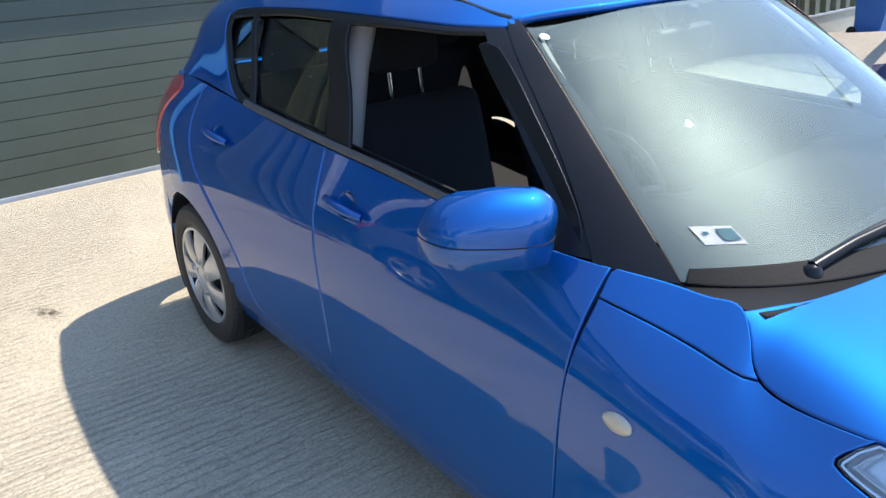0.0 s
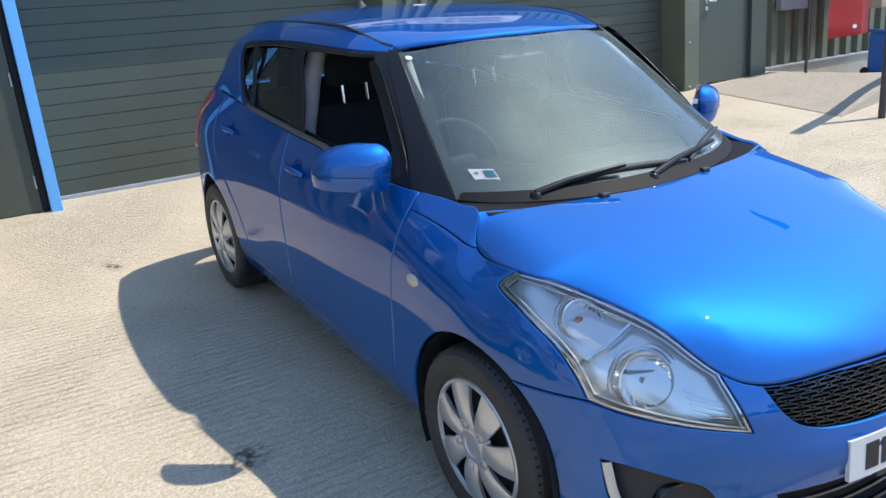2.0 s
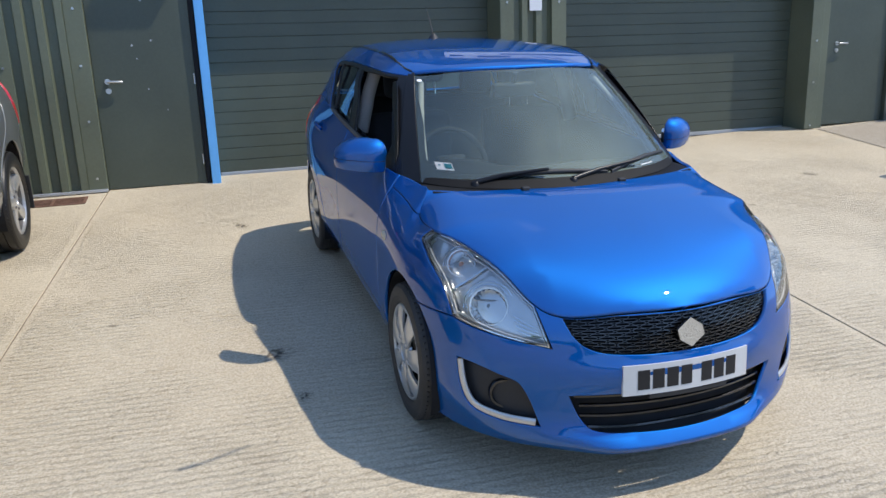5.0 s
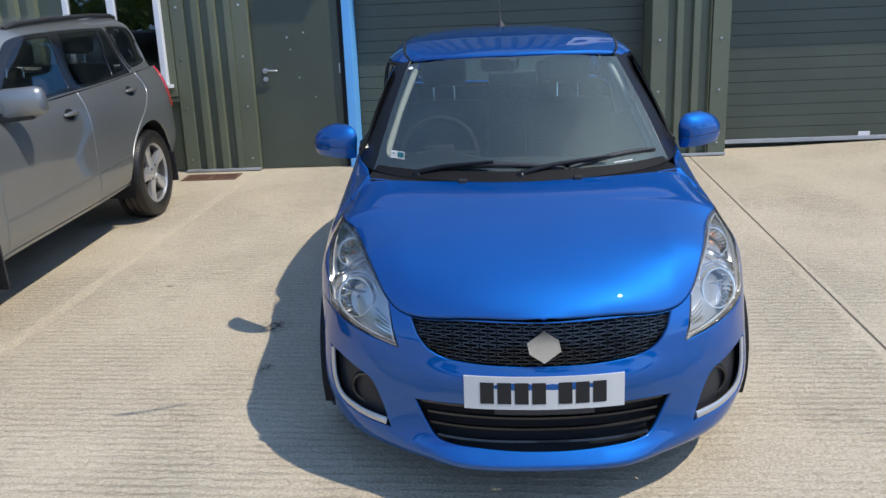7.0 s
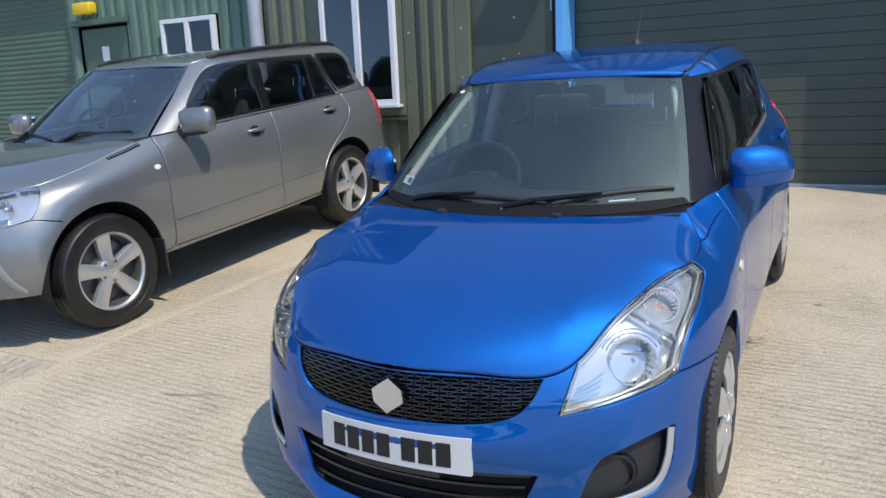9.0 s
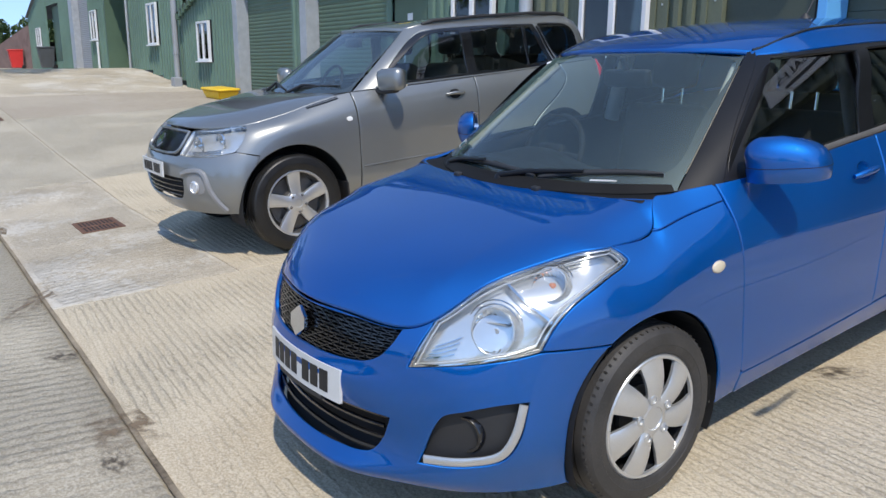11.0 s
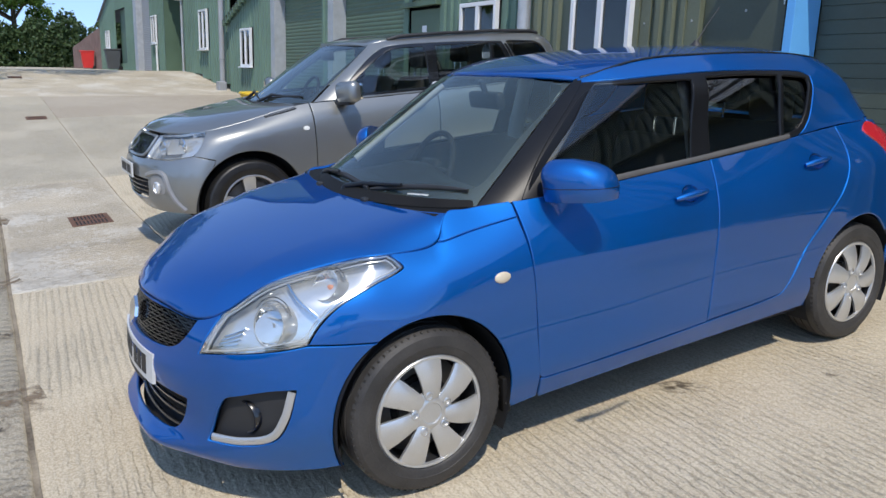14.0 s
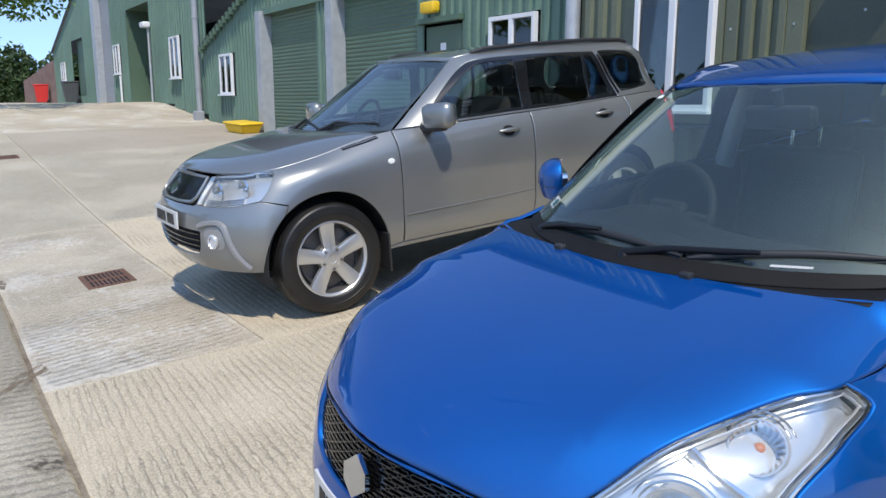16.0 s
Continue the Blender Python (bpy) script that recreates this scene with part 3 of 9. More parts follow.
# ---- buildings ----
def corrugated(bm, x0, x1, z0, z1, y, pitch=0.20, depth=0.032, side=-1, top=None):
    """Box-profile sheet facing -y; top: a function of x that gives the upper edge."""
    xs, x, k = [], x0, 0
    prof = ((0.0, 0.0), (0.42, 0.0), (0.52, 1.0), (0.90, 1.0), (1.0, 0.0))
    while x < x1 - 1e-6:
        for f, d in prof[:-1]:
            if x + f * pitch < x1 - 1e-4:
                xs.append((x + f * pitch, d))
        x += pitch
    xs.append((x1, 0.0))
    cols = []
    for xx, d in xs:
        yy = y + side * d * depth
        zt = top(xx) if top else z1
        cols.append((bm.verts.new((xx, yy, z0)), bm.verts.new((xx, yy, zt)), bm.verts.new((xx, yy + 0.02, z0)), bm.verts.new((xx, yy + 0.02, zt))))
    for a, c in zip(cols, cols[1:]):
        bm.faces.new((a[0], c[0], c[1], a[1]))
        bm.faces.new((a[3], c[3], c[2], a[2]))
        bm.faces.new((a[1], c[1], c[3], a[3]))
        bm.faces.new((a[2], c[2], c[0], a[0]))


def clad(parent, x0, x1, z0, z1, y, material, pitch=0.20, depth=0.032, top=None, name="cladding_sheet"):
    bm = bmesh.new()
    corrugated(bm, x0, x1, z0, z1, y, pitch, depth, -1, top)
    return part(name, bm, material, parent)


def block(name, parent, x0, x1, y0, y1, z0, z1, material, bevel=0.004, label=""):
    bm = bmesh.new()
    box(bm, x0, x1, y0, y1, z0, z1, bevel)
    return part(name, bm, material, parent, label)


def screws(parent, places, y):
    """Fixing caps on the flashing."""
    base = None
    for x, z in places:
        if base is None:
            bm = bmesh.new()
            rod(bm, (0, 0, 0), (0, -0.006, 0), 0.012, 0.012, 10)
            rod(bm, (0, -0.006, 0), (0, -0.014, 0), 0.008, 0.006, 8)
            base = part("fixing_screw", bm, M_HANDLE, parent)
            ob = base
        else:
            ob = put_mesh("fixing_screw", base.data, None, parent)
        ob.location = (x, y, z)


def lever_handle(parent, x, y, z, way=1):
    bm = bmesh.new()
    rod(bm, (x, y, z), (x, y - 0.012, z), 0.027, 0.025, 18)
    rod(bm, (x, y - 0.012, z), (x, y - 0.05, z), 0.010, 0.010, 12)
    tube(bm, [(x, y - 0.048, z), (x + way * 0.03, y - 0.052, z), (x + way * 0.12, y - 0.05, z - 0.004), (x + way * 0.135, y - 0.045, z - 0.006)], [0.010, 0.011, 0.010, 0.007], 10)
    h = part("lever_handle", bm, M_HANDLE, parent, "brushed steel lever handle", smooth=40)
    bm = bmesh.new()
    rod(bm, (x, y, z - 0.085), (x, y - 0.012, z - 0.085), 0.026, 0.024, 18)
    rod(bm, (x, y - 0.012, z - 0.085), (x, y - 0.02, z - 0.085), 0.009, 0.009, 10)
    part("lock_cylinder", bm, M_HANDLE, parent, smooth=40)
    return h


def steel_door(parent, x0, x1, z0, z1, y, handle_x, way, hinge_x, spots=()):
    d = block("personnel_door", parent, x0, x1, y, y + 0.045, z0, z1, M_OLIVE_DOOR, 0.003, "dark olive steel door, shut")
    lever_handle(d, handle_x, y, z0 + 1.0, way)
    for hz in (0.18, 0.95, 1.75):
        bm = bmesh.new()
        rod(bm, (hinge_x, y - 0.008, z0 + hz), (hinge_x, y - 0.008, z0 + hz + 0.10), 0.008, 0.008, 10)
        part("hinge", bm, M_HANDLE, d)
    for sx, sz, r in spots:
        bm = bmesh.new()
        rod(bm, (sx, y, sz), (sx, y - 0.003, sz), r, r, 10)
        part("paint_chip", bm, M_GALV, d)
    return d


def sectional_door(parent, x0, x1, z0, z1, y, tag=None):
    """A garage door of long pressed panels with a pale rubber seal below."""
    n = 5
    h = (z1 - z0 - 0.05) / n
    door = None
    for k in range(n):
        a, b = z0 + 0.05 + k * h, z0 + 0.05 + (k + 1) * h - 0.004
        bm = bmesh.new()
        prof = [(y + 0.04, a), (y, a)]
        for j in range(1, 4):
            zz = a + (b - a) * j / 4
            prof += [(y, zz - 0.006), (y + 0.006, zz - 0.002), (y + 0.006, zz + 0.001), (y - 0.001, zz + 0.003)]
        prof += [(y, b), (y + 0.04, b)]
        left = [bm.verts.new((x0, yy, zz)) for yy, zz in prof]
        right = [bm.verts.new((x1, yy, zz)) for yy, zz in prof]
        for i in range(len(prof) - 1):
            bm.faces.new((left[i], right[i], right[i + 1], left[i + 1]))
        bm.faces.new(left), bm.faces.new(right[::-1])
        bm.faces.new((left[-1], right[-1], right[0], left[0]))
        part("door_panel", bm, M_OLIVE_DOOR, parent)
    s = block("bottom_seal", parent, x0 + 0.01, x1 - 0.01, y - 0.012, y + 0.035, z0 + 0.004, z0 + 0.048, M_GALV, 0.004, "pale grey rubber seal")
    if tag:
        block("lock_plate", parent, tag[0] - 0.06, tag[0] + 0.06, y - 0.008, y - 0.002, tag[1] - 0.025, tag[1] + 0.025, M_UPVC, 0.002)
    return s


def upvc_window(parent, x0, x1, z0, z1, y, split=0.5, blind=True, depth=0.07):
    f = 0.055
    bm = bmesh.new()
    box(bm, x0, x1, y - depth, y, z0, z0 + f, 0.004)
    box(bm, x0, x1, y - depth, y, z1 - f, z1, 0.004)
    box(bm, x0, x0 + f, y - depth, y, z0 + f, z1 - f, 0.004)
    box(bm, x1 - f, x1, y - depth, y, z0 + f, z1 - f, 0.004)
    xm = x0 + (x1 - x0) * split
    box(bm, xm - f * 0.7, xm + f * 0.7, y - depth, y, z0 + f, z1 - f, 0.004)
    w = part("window", bm, M_UPVC, parent, "white plastic casement window, shut")
    bm = bmesh.new()
    box(bm, x0 - 0.04, x1 + 0.04, y - depth - 0.05, y, z0 - 0.035, z0, 0.006)
    part("sill", bm, M_UPVC, w)
    for a, b in ((x0 + f, xm - f * 0.7), (xm + f * 0.7, x1 - f)):
        bm = bmesh.new()
        box(bm, a, b, y - depth * 0.55, y - depth * 0.45, z0 + f, z1 - f)
        part("pane", bm, M_GLASSDARK, w)
        if blind:
            bm = bmesh.new()
            z = z0 + f
            while z < z0 + f + (z1 - z0 - 2 * f) * 0.62:
                box(bm, a, b, y + 0.02, y + 0.045, z, z + 0.012)
                z += 0.045
            part("blind", bm, M_GREYBIN, w)
    # sheet behind the panes, coloured as a dim room
    bm = bmesh.new()
    box(bm, x0, x1, y + 0.30, y + 0.32, z0, z1)
    part("dim_sheet", bm, M_INNER, w)
    return w


def downpipe(parent, x, y, z0, z1, r=0.05, material=M_GREYPIPE):
    bm = bmesh.new()
    rod(bm, (x, y, z0), (x, y, z1), r, r, 16)
    z = z0 + 0.9
    while z < z1:
        rod(bm, (x, y, z), (x, y, z + 0.05), r * 1.2, r * 1.2, 16)
        z += 1.8
    return part("downpipe", bm, material, parent, smooth=40)


YF = 3.60      # outer face of the near unit
YD = 3.93      # face of its garage doors
unit = tagged(thing("industrial_unit", "olive green box-profile steel industrial unit with two shut garage doors", "building"))
TOPZ = 4.6
# cladding piers
for a, b in ((-3.06, -2.58), (1.76, 2.20)):
    clad(unit, a, b, ground_z(a, YF) + 0.03, TOPZ, YF - 0.005, M_OLIVE, 0.165, 0.05)
# flashing strips that edge each pier
for a, b in ((-3.20, -3.06), (-2.58, -2.415), (1.605, 1.76), (2.20, 2.375), (5.69, 5.86)):
    bm = bmesh.new()
    box(bm, a, b, YF - 0.035, YD + 0.05, ground_z(a, YF) + 0.01, TOPZ, 0.005)
    part("flashing", bm, M_OLIVE, unit)
    screws(unit, [((a + b) / 2, z) for z in (0.42, 0.95, 1.45, 1.95, 2.45)], YF - 0.035)
for a, b in ((-3.20, -2.415), (1.605, 2.375)):
    block("base_trim", unit, a, b, YF - 0.065, YF - 0.036, ground_z(a, YF) + 0.004, ground_z(a, YF) + 0.03, M_GALV, 0.003)
# left personnel door, near-black strip as the shadow line at its jamb, blue post
gz = ground_z(-2, YF)
steel_door(unit, -2.412, -1.520, gz + 0.01, gz + 2.08, YF + 0.03, -2.30, 1, -1.530, ((-2.05, 1.62, 0.010), (-1.88, 1.66, 0.009), (-2.02, 1.50, 0.006), (-1.95, 1.22, 0.007), (-1.80, 1.02, 0.006), (-1.93, 2.02, 0.012)))
block("door_head", unit, -2.412, -1.47, YF, YF + 0.3, gz + 2.085, TOPZ, M_OLIVE)
block("jamb_shadow", unit, -1.517, -1.475, YF + 0.02, YD + 0.1, gz, TOPZ, M_SHELL)
# unseen block added above to cast the shadow on the door
block("shadow_hood", unit, -1.66, -1.12, YF - 0.30, YF - 0.001, 3.0, 3.16, M_OLIVE, 0.01)
block("corner_post", unit, -1.468, -1.385, YF - 0.03, YD - 0.01, gz - 0.01, TOPZ, M_BLUEPOST, 0.004, "light blue painted steel post")
# garage doors
# out of view; set low so its shadow reaches down the doors
HEAD = 2.78
sectional_door(unit, -1.38, 1.60, ground_z(0, YD) - 0.02, HEAD, YD)
sectional_door(unit, 2.38, 5.685, ground_z(4, YD) + 0.01, HEAD, YD, (3.94, 0.42))
for a, b in ((-1.385, 1.605), (2.375, 5.69)):
    bm = bmesh.new()
    corrugated(bm, a, b, HEAD, TOPZ, YF + 0.02, 0.2, 0.032)
    part("cladding_sheet", bm, M_OLIVE, unit)
    # unseen bar added to give the head's shadow a straight edge
    block("shadow_trim", unit, a + 0.002, b - 0.002, YF - 0.045, YF + 0.043, HEAD - 0.03, HEAD + 0.05, M_OLIVE)
    block("lintel", unit, a + 0.002, b - 0.002, YF + 0.045, YD + 0.08, HEAD - 0.02, HEAD + 0.18, M_OLIVE)
# right personnel door and its jambs
g2 = ground_z(6.4, YF)
steel_door(unit, 5.99, 6.98, g2 + 0.02, g2 + 2.1, YF + 0.04, 6.16, 1, 7.03)
block("door_frame", unit, 5.862, 5.985, YF, YF + 0.12, g2 - 0.02, TOPZ, M_OLIVE)
block("door_frame", unit, 6.985, 7.30, YF - 0.01, YF + 0.25, g2 - 0.02, TOPZ, M_OLIVE_DOOR)
block("door_head", unit, 5.99, 6.98, YF, YF + 0.25, g2 + 2.11, TOPZ, M_OLIVE)
# wall with the office window
clad(unit, -5.15, -3.20, 1.06, TOPZ, YF + 0.01, M_OLIVE, 0.2, 0.045)
clad(unit, -5.15, -3.20, 0.22, 1.02, YF + 0.06, M_OLIVE, 0.2, 0.03)
block("drip_rail", unit, -5.15, -3.20, YF - 0.06, YF + 0.05, 1.02, 1.058, M_OLIVE_DOOR, 0.003)
block("window_surround", unit, -4.36, -3.205, YF - 0.055, YF - 0.030, 1.075, 2.85, M_OLIVE)
upvc_window(unit, -4.24, -3.27, 1.20, 2.75, YF - 0.056, 0.5)
downpipe(unit, -5.22, YF - 0.06, 0.2, TOPZ, 0.085, M_GALV)
# unit number on the middle pier, as a plain bar
block("number_bar", unit, 1.93, 2.07, YF - 0.066, YF - 0.060, 1.86, 2.05, M_UPVC, 0)
# body behind, eaves, roof
block("inner_fill", unit, -5.2, 14.0, YD + 0.2, 14.0, 0.0, TOPZ - 0.05, M_OLIVE)
bm = bmesh.new()
box(bm, -5.3, 14.0, YF - 0.16, YF + 0.06, TOPZ, TOPZ + 0.14, 0.01)
part("gutter", bm, M_GALV, unit)
bm = bmesh.new()
rf = [bm.verts.new(p) for p in ((-5.3, YF - 0.1, TOPZ + 0.12), (14, YF - 0.1, TOPZ + 0.12), (14, 14, TOPZ + 2.0), (-5.3, 14, TOPZ + 2.0), (-5.3, YF - 0.1, TOPZ + 0.17), (14, YF - 0.1, TOPZ + 0.17), (14, 14, TOPZ + 2.05), (-5.3, 14, TOPZ + 2.05))]
for q in ((0, 1, 2, 3), (4, 7, 6, 5), (0, 4, 5, 1), (1, 5, 6, 2), (2, 6, 7, 3), (3, 7, 4, 0)):
    bm.faces.new([rf[i] for i in q])
part("roof", bm, M_ROOF, unit)

# sign banner over the doors
sign = thing("shop_sign", "white banner with black capital letters above the garage doors", "sign")
block("board", sign, 1.0, 3.56, YF - 0.06, YF - 0.035, 3.06, 3.66, M_SIGN)
cu = bpy.data.curves.new("lettering", "FONT")
cu.body, cu.size, cu.extrude, cu.align_x = "CAR SALES", 0.25, 0.002, "CENTER"
lt = new("lettering", cu)
lt.matrix_world = pose(2.72, YF - 0.064, 3.36, 90, 0, 0)
lt.parent = sign
cu.materials.append(M_INK)
block("small_print", sign, 1.75, 3.25, YF - 0.064, YF - 0.061, 3.18, 3.25, M_INK, 0)
block("word_bar", sign, 1.46, 1.94, YF - 0.064, YF - 0.061, 3.36, 3.53, M_INK, 0)
block("mark_bar", sign, 1.08, 1.26, YF - 0.064, YF - 0.061, 3.34, 3.50, M_INK, 0)

# ---- right end: slatted wall, ramp, rails ----
annex = thing("annex_wall", "grey-green box-profile wall with a white sill beside the ramp", "building")
clad(annex, 7.30, 12.0, 0.46, 3.6, YF + 0.30, M_OLIVE, 0.30, 0.07)
block("plinth", annex, 7.30, 12.0, YF + 0.25, YF + 0.6, -0.2, 0.43, M_CONCRETE_PLAIN)
block("ledge", annex, 7.30, 12.0, YF + 0.22, YF + 0.36, 0.432, 0.462, M_GALV)
block("sill_board", annex, 7.90, 9.2, YF + 0.02, YF + 0.30, 1.42, 1.50, M_UPVC)
block("sill_panel", annex, 7.78, 8.4, YF + 0.12, YF + 0.20, 1.20, 1.42, M_GREYPIPE)
# the ramp: flush with the bay, falling away to the side, with a raised kerb edge towards the yard
bm = bmesh.new()
near = [(5.50, 1.43, 0.006), (6.25, 1.53, 0.115), (7.3, 1.78, 0.15), (8.6, 2.0, 0.17), (10.4, 2.3, 0.17)]
far = [(5.88, 3.56, 0.006), (6.5, 3.56, 0.008), (7.4, 3.60, 0.008), (8.8, 3.62, 0.008), (10.4, 3.62, 0.008)]
rows = []
for t in (0.0, 0.06, 0.12, 0.35, 0.7, 1.0):
    row = []
    for (xa, ya, ha), (xb, yb, hb) in zip(near, far):
        x, y = xa + (xb - xa) * t, ya + (yb - ya) * t
        row.append(bm.verts.new((x, y, ground_z(x, y) + hb + (ha - hb) * max(0.0, 1 - t / 0.9))))
    rows.append(row)
foot = [bm.verts.new((v.co.x + 0.01, v.co.y - 0.015, ground_z(v.co.x, v.co.y) - 0.05)) for v in rows[0]]
rows.insert(0, foot)
for a, c in zip(rows, rows[1:]):
    for k in range(len(near) - 1):
        bm.faces.new((a[k], a[k + 1], c[k + 1], c[k]))
tagged(part("ramp", bm, M_CONCRETE_OLD, smooth=30), "low smooth concrete ramp with a raised kerb beside the door", "ramp", kind="structure")
rail = thing("handrail", "weathered timber handrail on dark slim posts", "handrail")
for x, y, r, top in ((5.67, 1.13, 0.034, 1.235), (7.75, 3.30, 0.020, 1.357)):
    bm = bmesh.new()
    rod(bm, (x, y, ground_z(x, y) - 0.02), (x + 0.02, y, top), r, r * 0.92, 16)
    part("post", bm, M_POST, rail, smooth=40)
for a, b in (((5.28, 1.05, 1.26), (8.9, 1.95, 1.33)), ((7.43, 3.30, 1.402), (11.5, 3.30, 1.402))):
    a, b = Vector(a), Vector(b)
    bm = bmesh.new()
    box(bm, 0, (b - a).length, -0.05, 0.05, -0.044, 0.044, 0.008)
    bm.transform(Matrix.Translation(a) @ (b - a).to_track_quat("X", "Z").to_matrix().to_4x4())
    part("top_rail", bm, M_TIMBER, rail)
red = thing("red_banner", "plain red banner folded round the corner of the handrail", "banner")
bm = bmesh.new()
turns = [(8.12, 3.24), (8.50, 3.235), (8.88, 3.23), (8.905, 3.236), (9.18, 3.35), (9.46, 3.46)]
cols = [[bm.verts.new((x + 0.004 * math.sin(3 * k + j), y + 0.006 * math.sin(1.7 * j + k), 1.475 - 0.69 * j / 8)) for j in range(9)] for k, (x, y) in enumerate(turns)]
for a, c in zip(cols, cols[1:]):
    for j in range(8):
        bm.faces.new((a[j], c[j], c[j + 1], a[j + 1]))
bmesh.ops.solidify(bm, geom=list(bm.faces), thickness=0.006)
part("cloth", bm, M_REDBIN, red, smooth=25)
bm = bmesh.new()
box(bm, 8.66, 8.75, 3.218, 3.222, 0.885, 0.93)
part("print_mark", bm, M_SIGN, red)


def wheelie_bin(name, x, y, material, label, s=1.0, turn=0):
    root = thing(name, label, "bin", m=on_ground(x, y, turn))
    bm = bmesh.new()
    lo = [bm.verts.new((a * 0.23 * s, b * 0.26 * s, 0.06 * s)) for a, b in ((-1, -1), (1, -1), (1, 1), (-1, 1))]
    hi = [bm.verts.new((a * 0.29 * s, b * 0.35 * s, 0.95 * s)) for a, b in ((-1, -1), (1, -1), (1, 1), (-1, 1))]
    bm.faces.new(lo[::-1]), bm.faces.new(hi)
    for k in range(4):
        bm.faces.new((lo[k], lo[(k + 1) % 4], hi[(k + 1) % 4], hi[k]))
    bmesh.ops.bevel(bm, geom=list(bm.edges), offset=0.02 * s, segments=2, affect="EDGES")
    part("body", bm, material, root, smooth=40)
    bm = bmesh.new()
    box(bm, -0.31 * s, 0.31 * s, -0.39 * s, 0.37 * s, 0.955 * s, 1.03 * s, 0.025 * s)
    part("lid", bm, material, root, smooth=40)
    for a in (-0.22, 0.22):
        bm = bmesh.new()
        rod(bm, (a * s - 0.03, 0.3 * s, 0.1 * s), (a * s + 0.03, 0.3 * s, 0.1 * s), 0.1 * s, 0.1 * s, 18)
        part("wheel", bm, M_TYRE, root, smooth=40)
    return root


wheelie_bin("blue_bin", 9.0, 2.95, M_BLUEBIN, "blue plastic wheeled bin beside the ramp", 0.62)
lime = thing("hi_vis_vest", "lime green cloth hanging on the handrail", "cloth")
bm = bmesh.new()
cols = [[bm.verts.new((9.12 + 0.03 * i, 3.0 + 0.02 * math.sin(2.2 * i + j), 1.36 - 0.055 * j - 0.02 * (i % 3))) for j in range(7)] for i in range(12)]
for a, c in zip(cols, cols[1:]):
    for j in range(6):
        bm.faces.new((a[j], c[j], c[j + 1], a[j + 1]))
bmesh.ops.solidify(bm, geom=list(bm.faces), thickness=0.006)
part("cloth", bm, M_LIME, lime, smooth=60)

# ---- mid green unit with roller shutters ----
green = thing("green_unit", "mid green box-profile steel unit with roller shutters and a low gable", "building")
YG = 3.72


def verge(x):
    return lerp([(-19.6, 2.62), (-12.4, 4.75), (-5.3, 6.6)], x)


def roller_shutter(parent, x0, x1, z0, z1, y, material):
    bm = bmesh.new()
    z, rows = z0, []
    while z < z1:
        rows += [(y, z), (y - 0.012, z + 0.02), (y - 0.012, z + 0.045), (y, z + 0.065)]
        z += 0.075
    le = [bm.verts.new((x0, a, b)) for a, b in rows]
    ri = [bm.verts.new((x1, a, b)) for a, b in rows]
    for i in range(len(rows) - 1):
        bm.faces.new((le[i], ri[i], ri[i + 1], le[i + 1]))
    part("roller_shutter", bm, material, parent, "dark green slatted roller shutter, shut")
    # black sheet gives the slats the darkness of the unlit inside
    block("dark_backing", parent, x0, x1, y + 0.03, y + 0.06, z0, z1, M_SHELL, 0)


def band_wall(parent, x0, x1, z0, y, openings, material, top, pitch=0.2):
    """Cladding with real openings: full height between them, and above and below each."""
    edges = sorted({x0, x1, *[o[0] for o in openings], *[o[1] for o in openings]})
    for a, b in zip(edges, edges[1:]):
        hole = next((o for o in openings if o[0] <= a + 1e-6 and b <= o[1] + 1e-6), None)
        if hole is None:
            clad(parent, a, b, z0(a), 0, y, material, pitch, 0.035, top)
        else:
            clad(parent, a, b, hole[3], 0, y, material, pitch, 0.035, top)
            if hole[2] > z0(a) + 0.02:
                clad(parent, a, b, z0(a), hole[2], y, material, pitch, 0.035)


def low(x):
    return ground_z(x, 3.7) - 0.05


openings = [(-6.95, -5.98, 1.62, 2.40), (-8.66, -7.64, 0.2, 2.42), (-11.48, -8.84, 0.2, 3.12), (-15.0, -12.47, 0.2, 3.12), (-18.08, -17.12, 1.40, 2.44)]
band_wall(green, -19.4, -5.3, low, YG, openings, M_GREEN, verge)
upvc_window(green, -6.93, -6.0, 1.64, 2.38, YG - 0.02, 0.5, blind=False)
upvc_window(green, -18.04, -17.16, 1.44, 2.42, YG - 0.03, 0.5, blind=False)
d = block("personnel_door", green, -8.62, -7.70, YG + 0.03, YG + 0.08, low(-8), 2.38, M_GREEN_DARK, 0.004, "dark green steel door, shut")
block("notice", d, -8.23, -8.09, YG + 0.024, YG + 0.029, 1.93, 2.13, M_UPVC, 0)
block("canopy", green, -8.75, -7.60, YG - 0.10, YG + 0.03, 2.42, 2.50, M_GREEN_DARK)
bm = bmesh.new()
box(bm, -8.50, -8.14, YG - 0.18, YG - 0.04, 2.56, 2.72, 0.03)
part("bulkhead_light", bm, M_YELLOW, green, "yellowed plastic bulkhead light, unlit", smooth=50)
roller_shutter(green, -11.47, -8.85, low(-10), 3.12, YG + 0.12, M_GREEN_DARK)
roller_shutter(green, -14.99, -12.48, low(-13), 3.12, YG + 0.12, M_GREEN_DARK)
for a, b in ((-15.28, -15.0), (-11.76, -11.48)):
    block("steel_jamb", green, a, b, YG - 0.16, YG + 0.16, low(a), 3.2, M_GALV)
block("shutter_lintel", green, -15.3, -8.6, YG - 0.07, YG + 0.12, 3.12, 3.26, M_GREEN)
bm = bmesh.new()
box(bm, 0, 0.12, YG - 0.16, YG - 0.04, -0.11, 0.05)
end = part("roof_sheet_end", bm, M_GREEN_DARK, green)
end.location = (-19.5, 0, verge(-19.5))
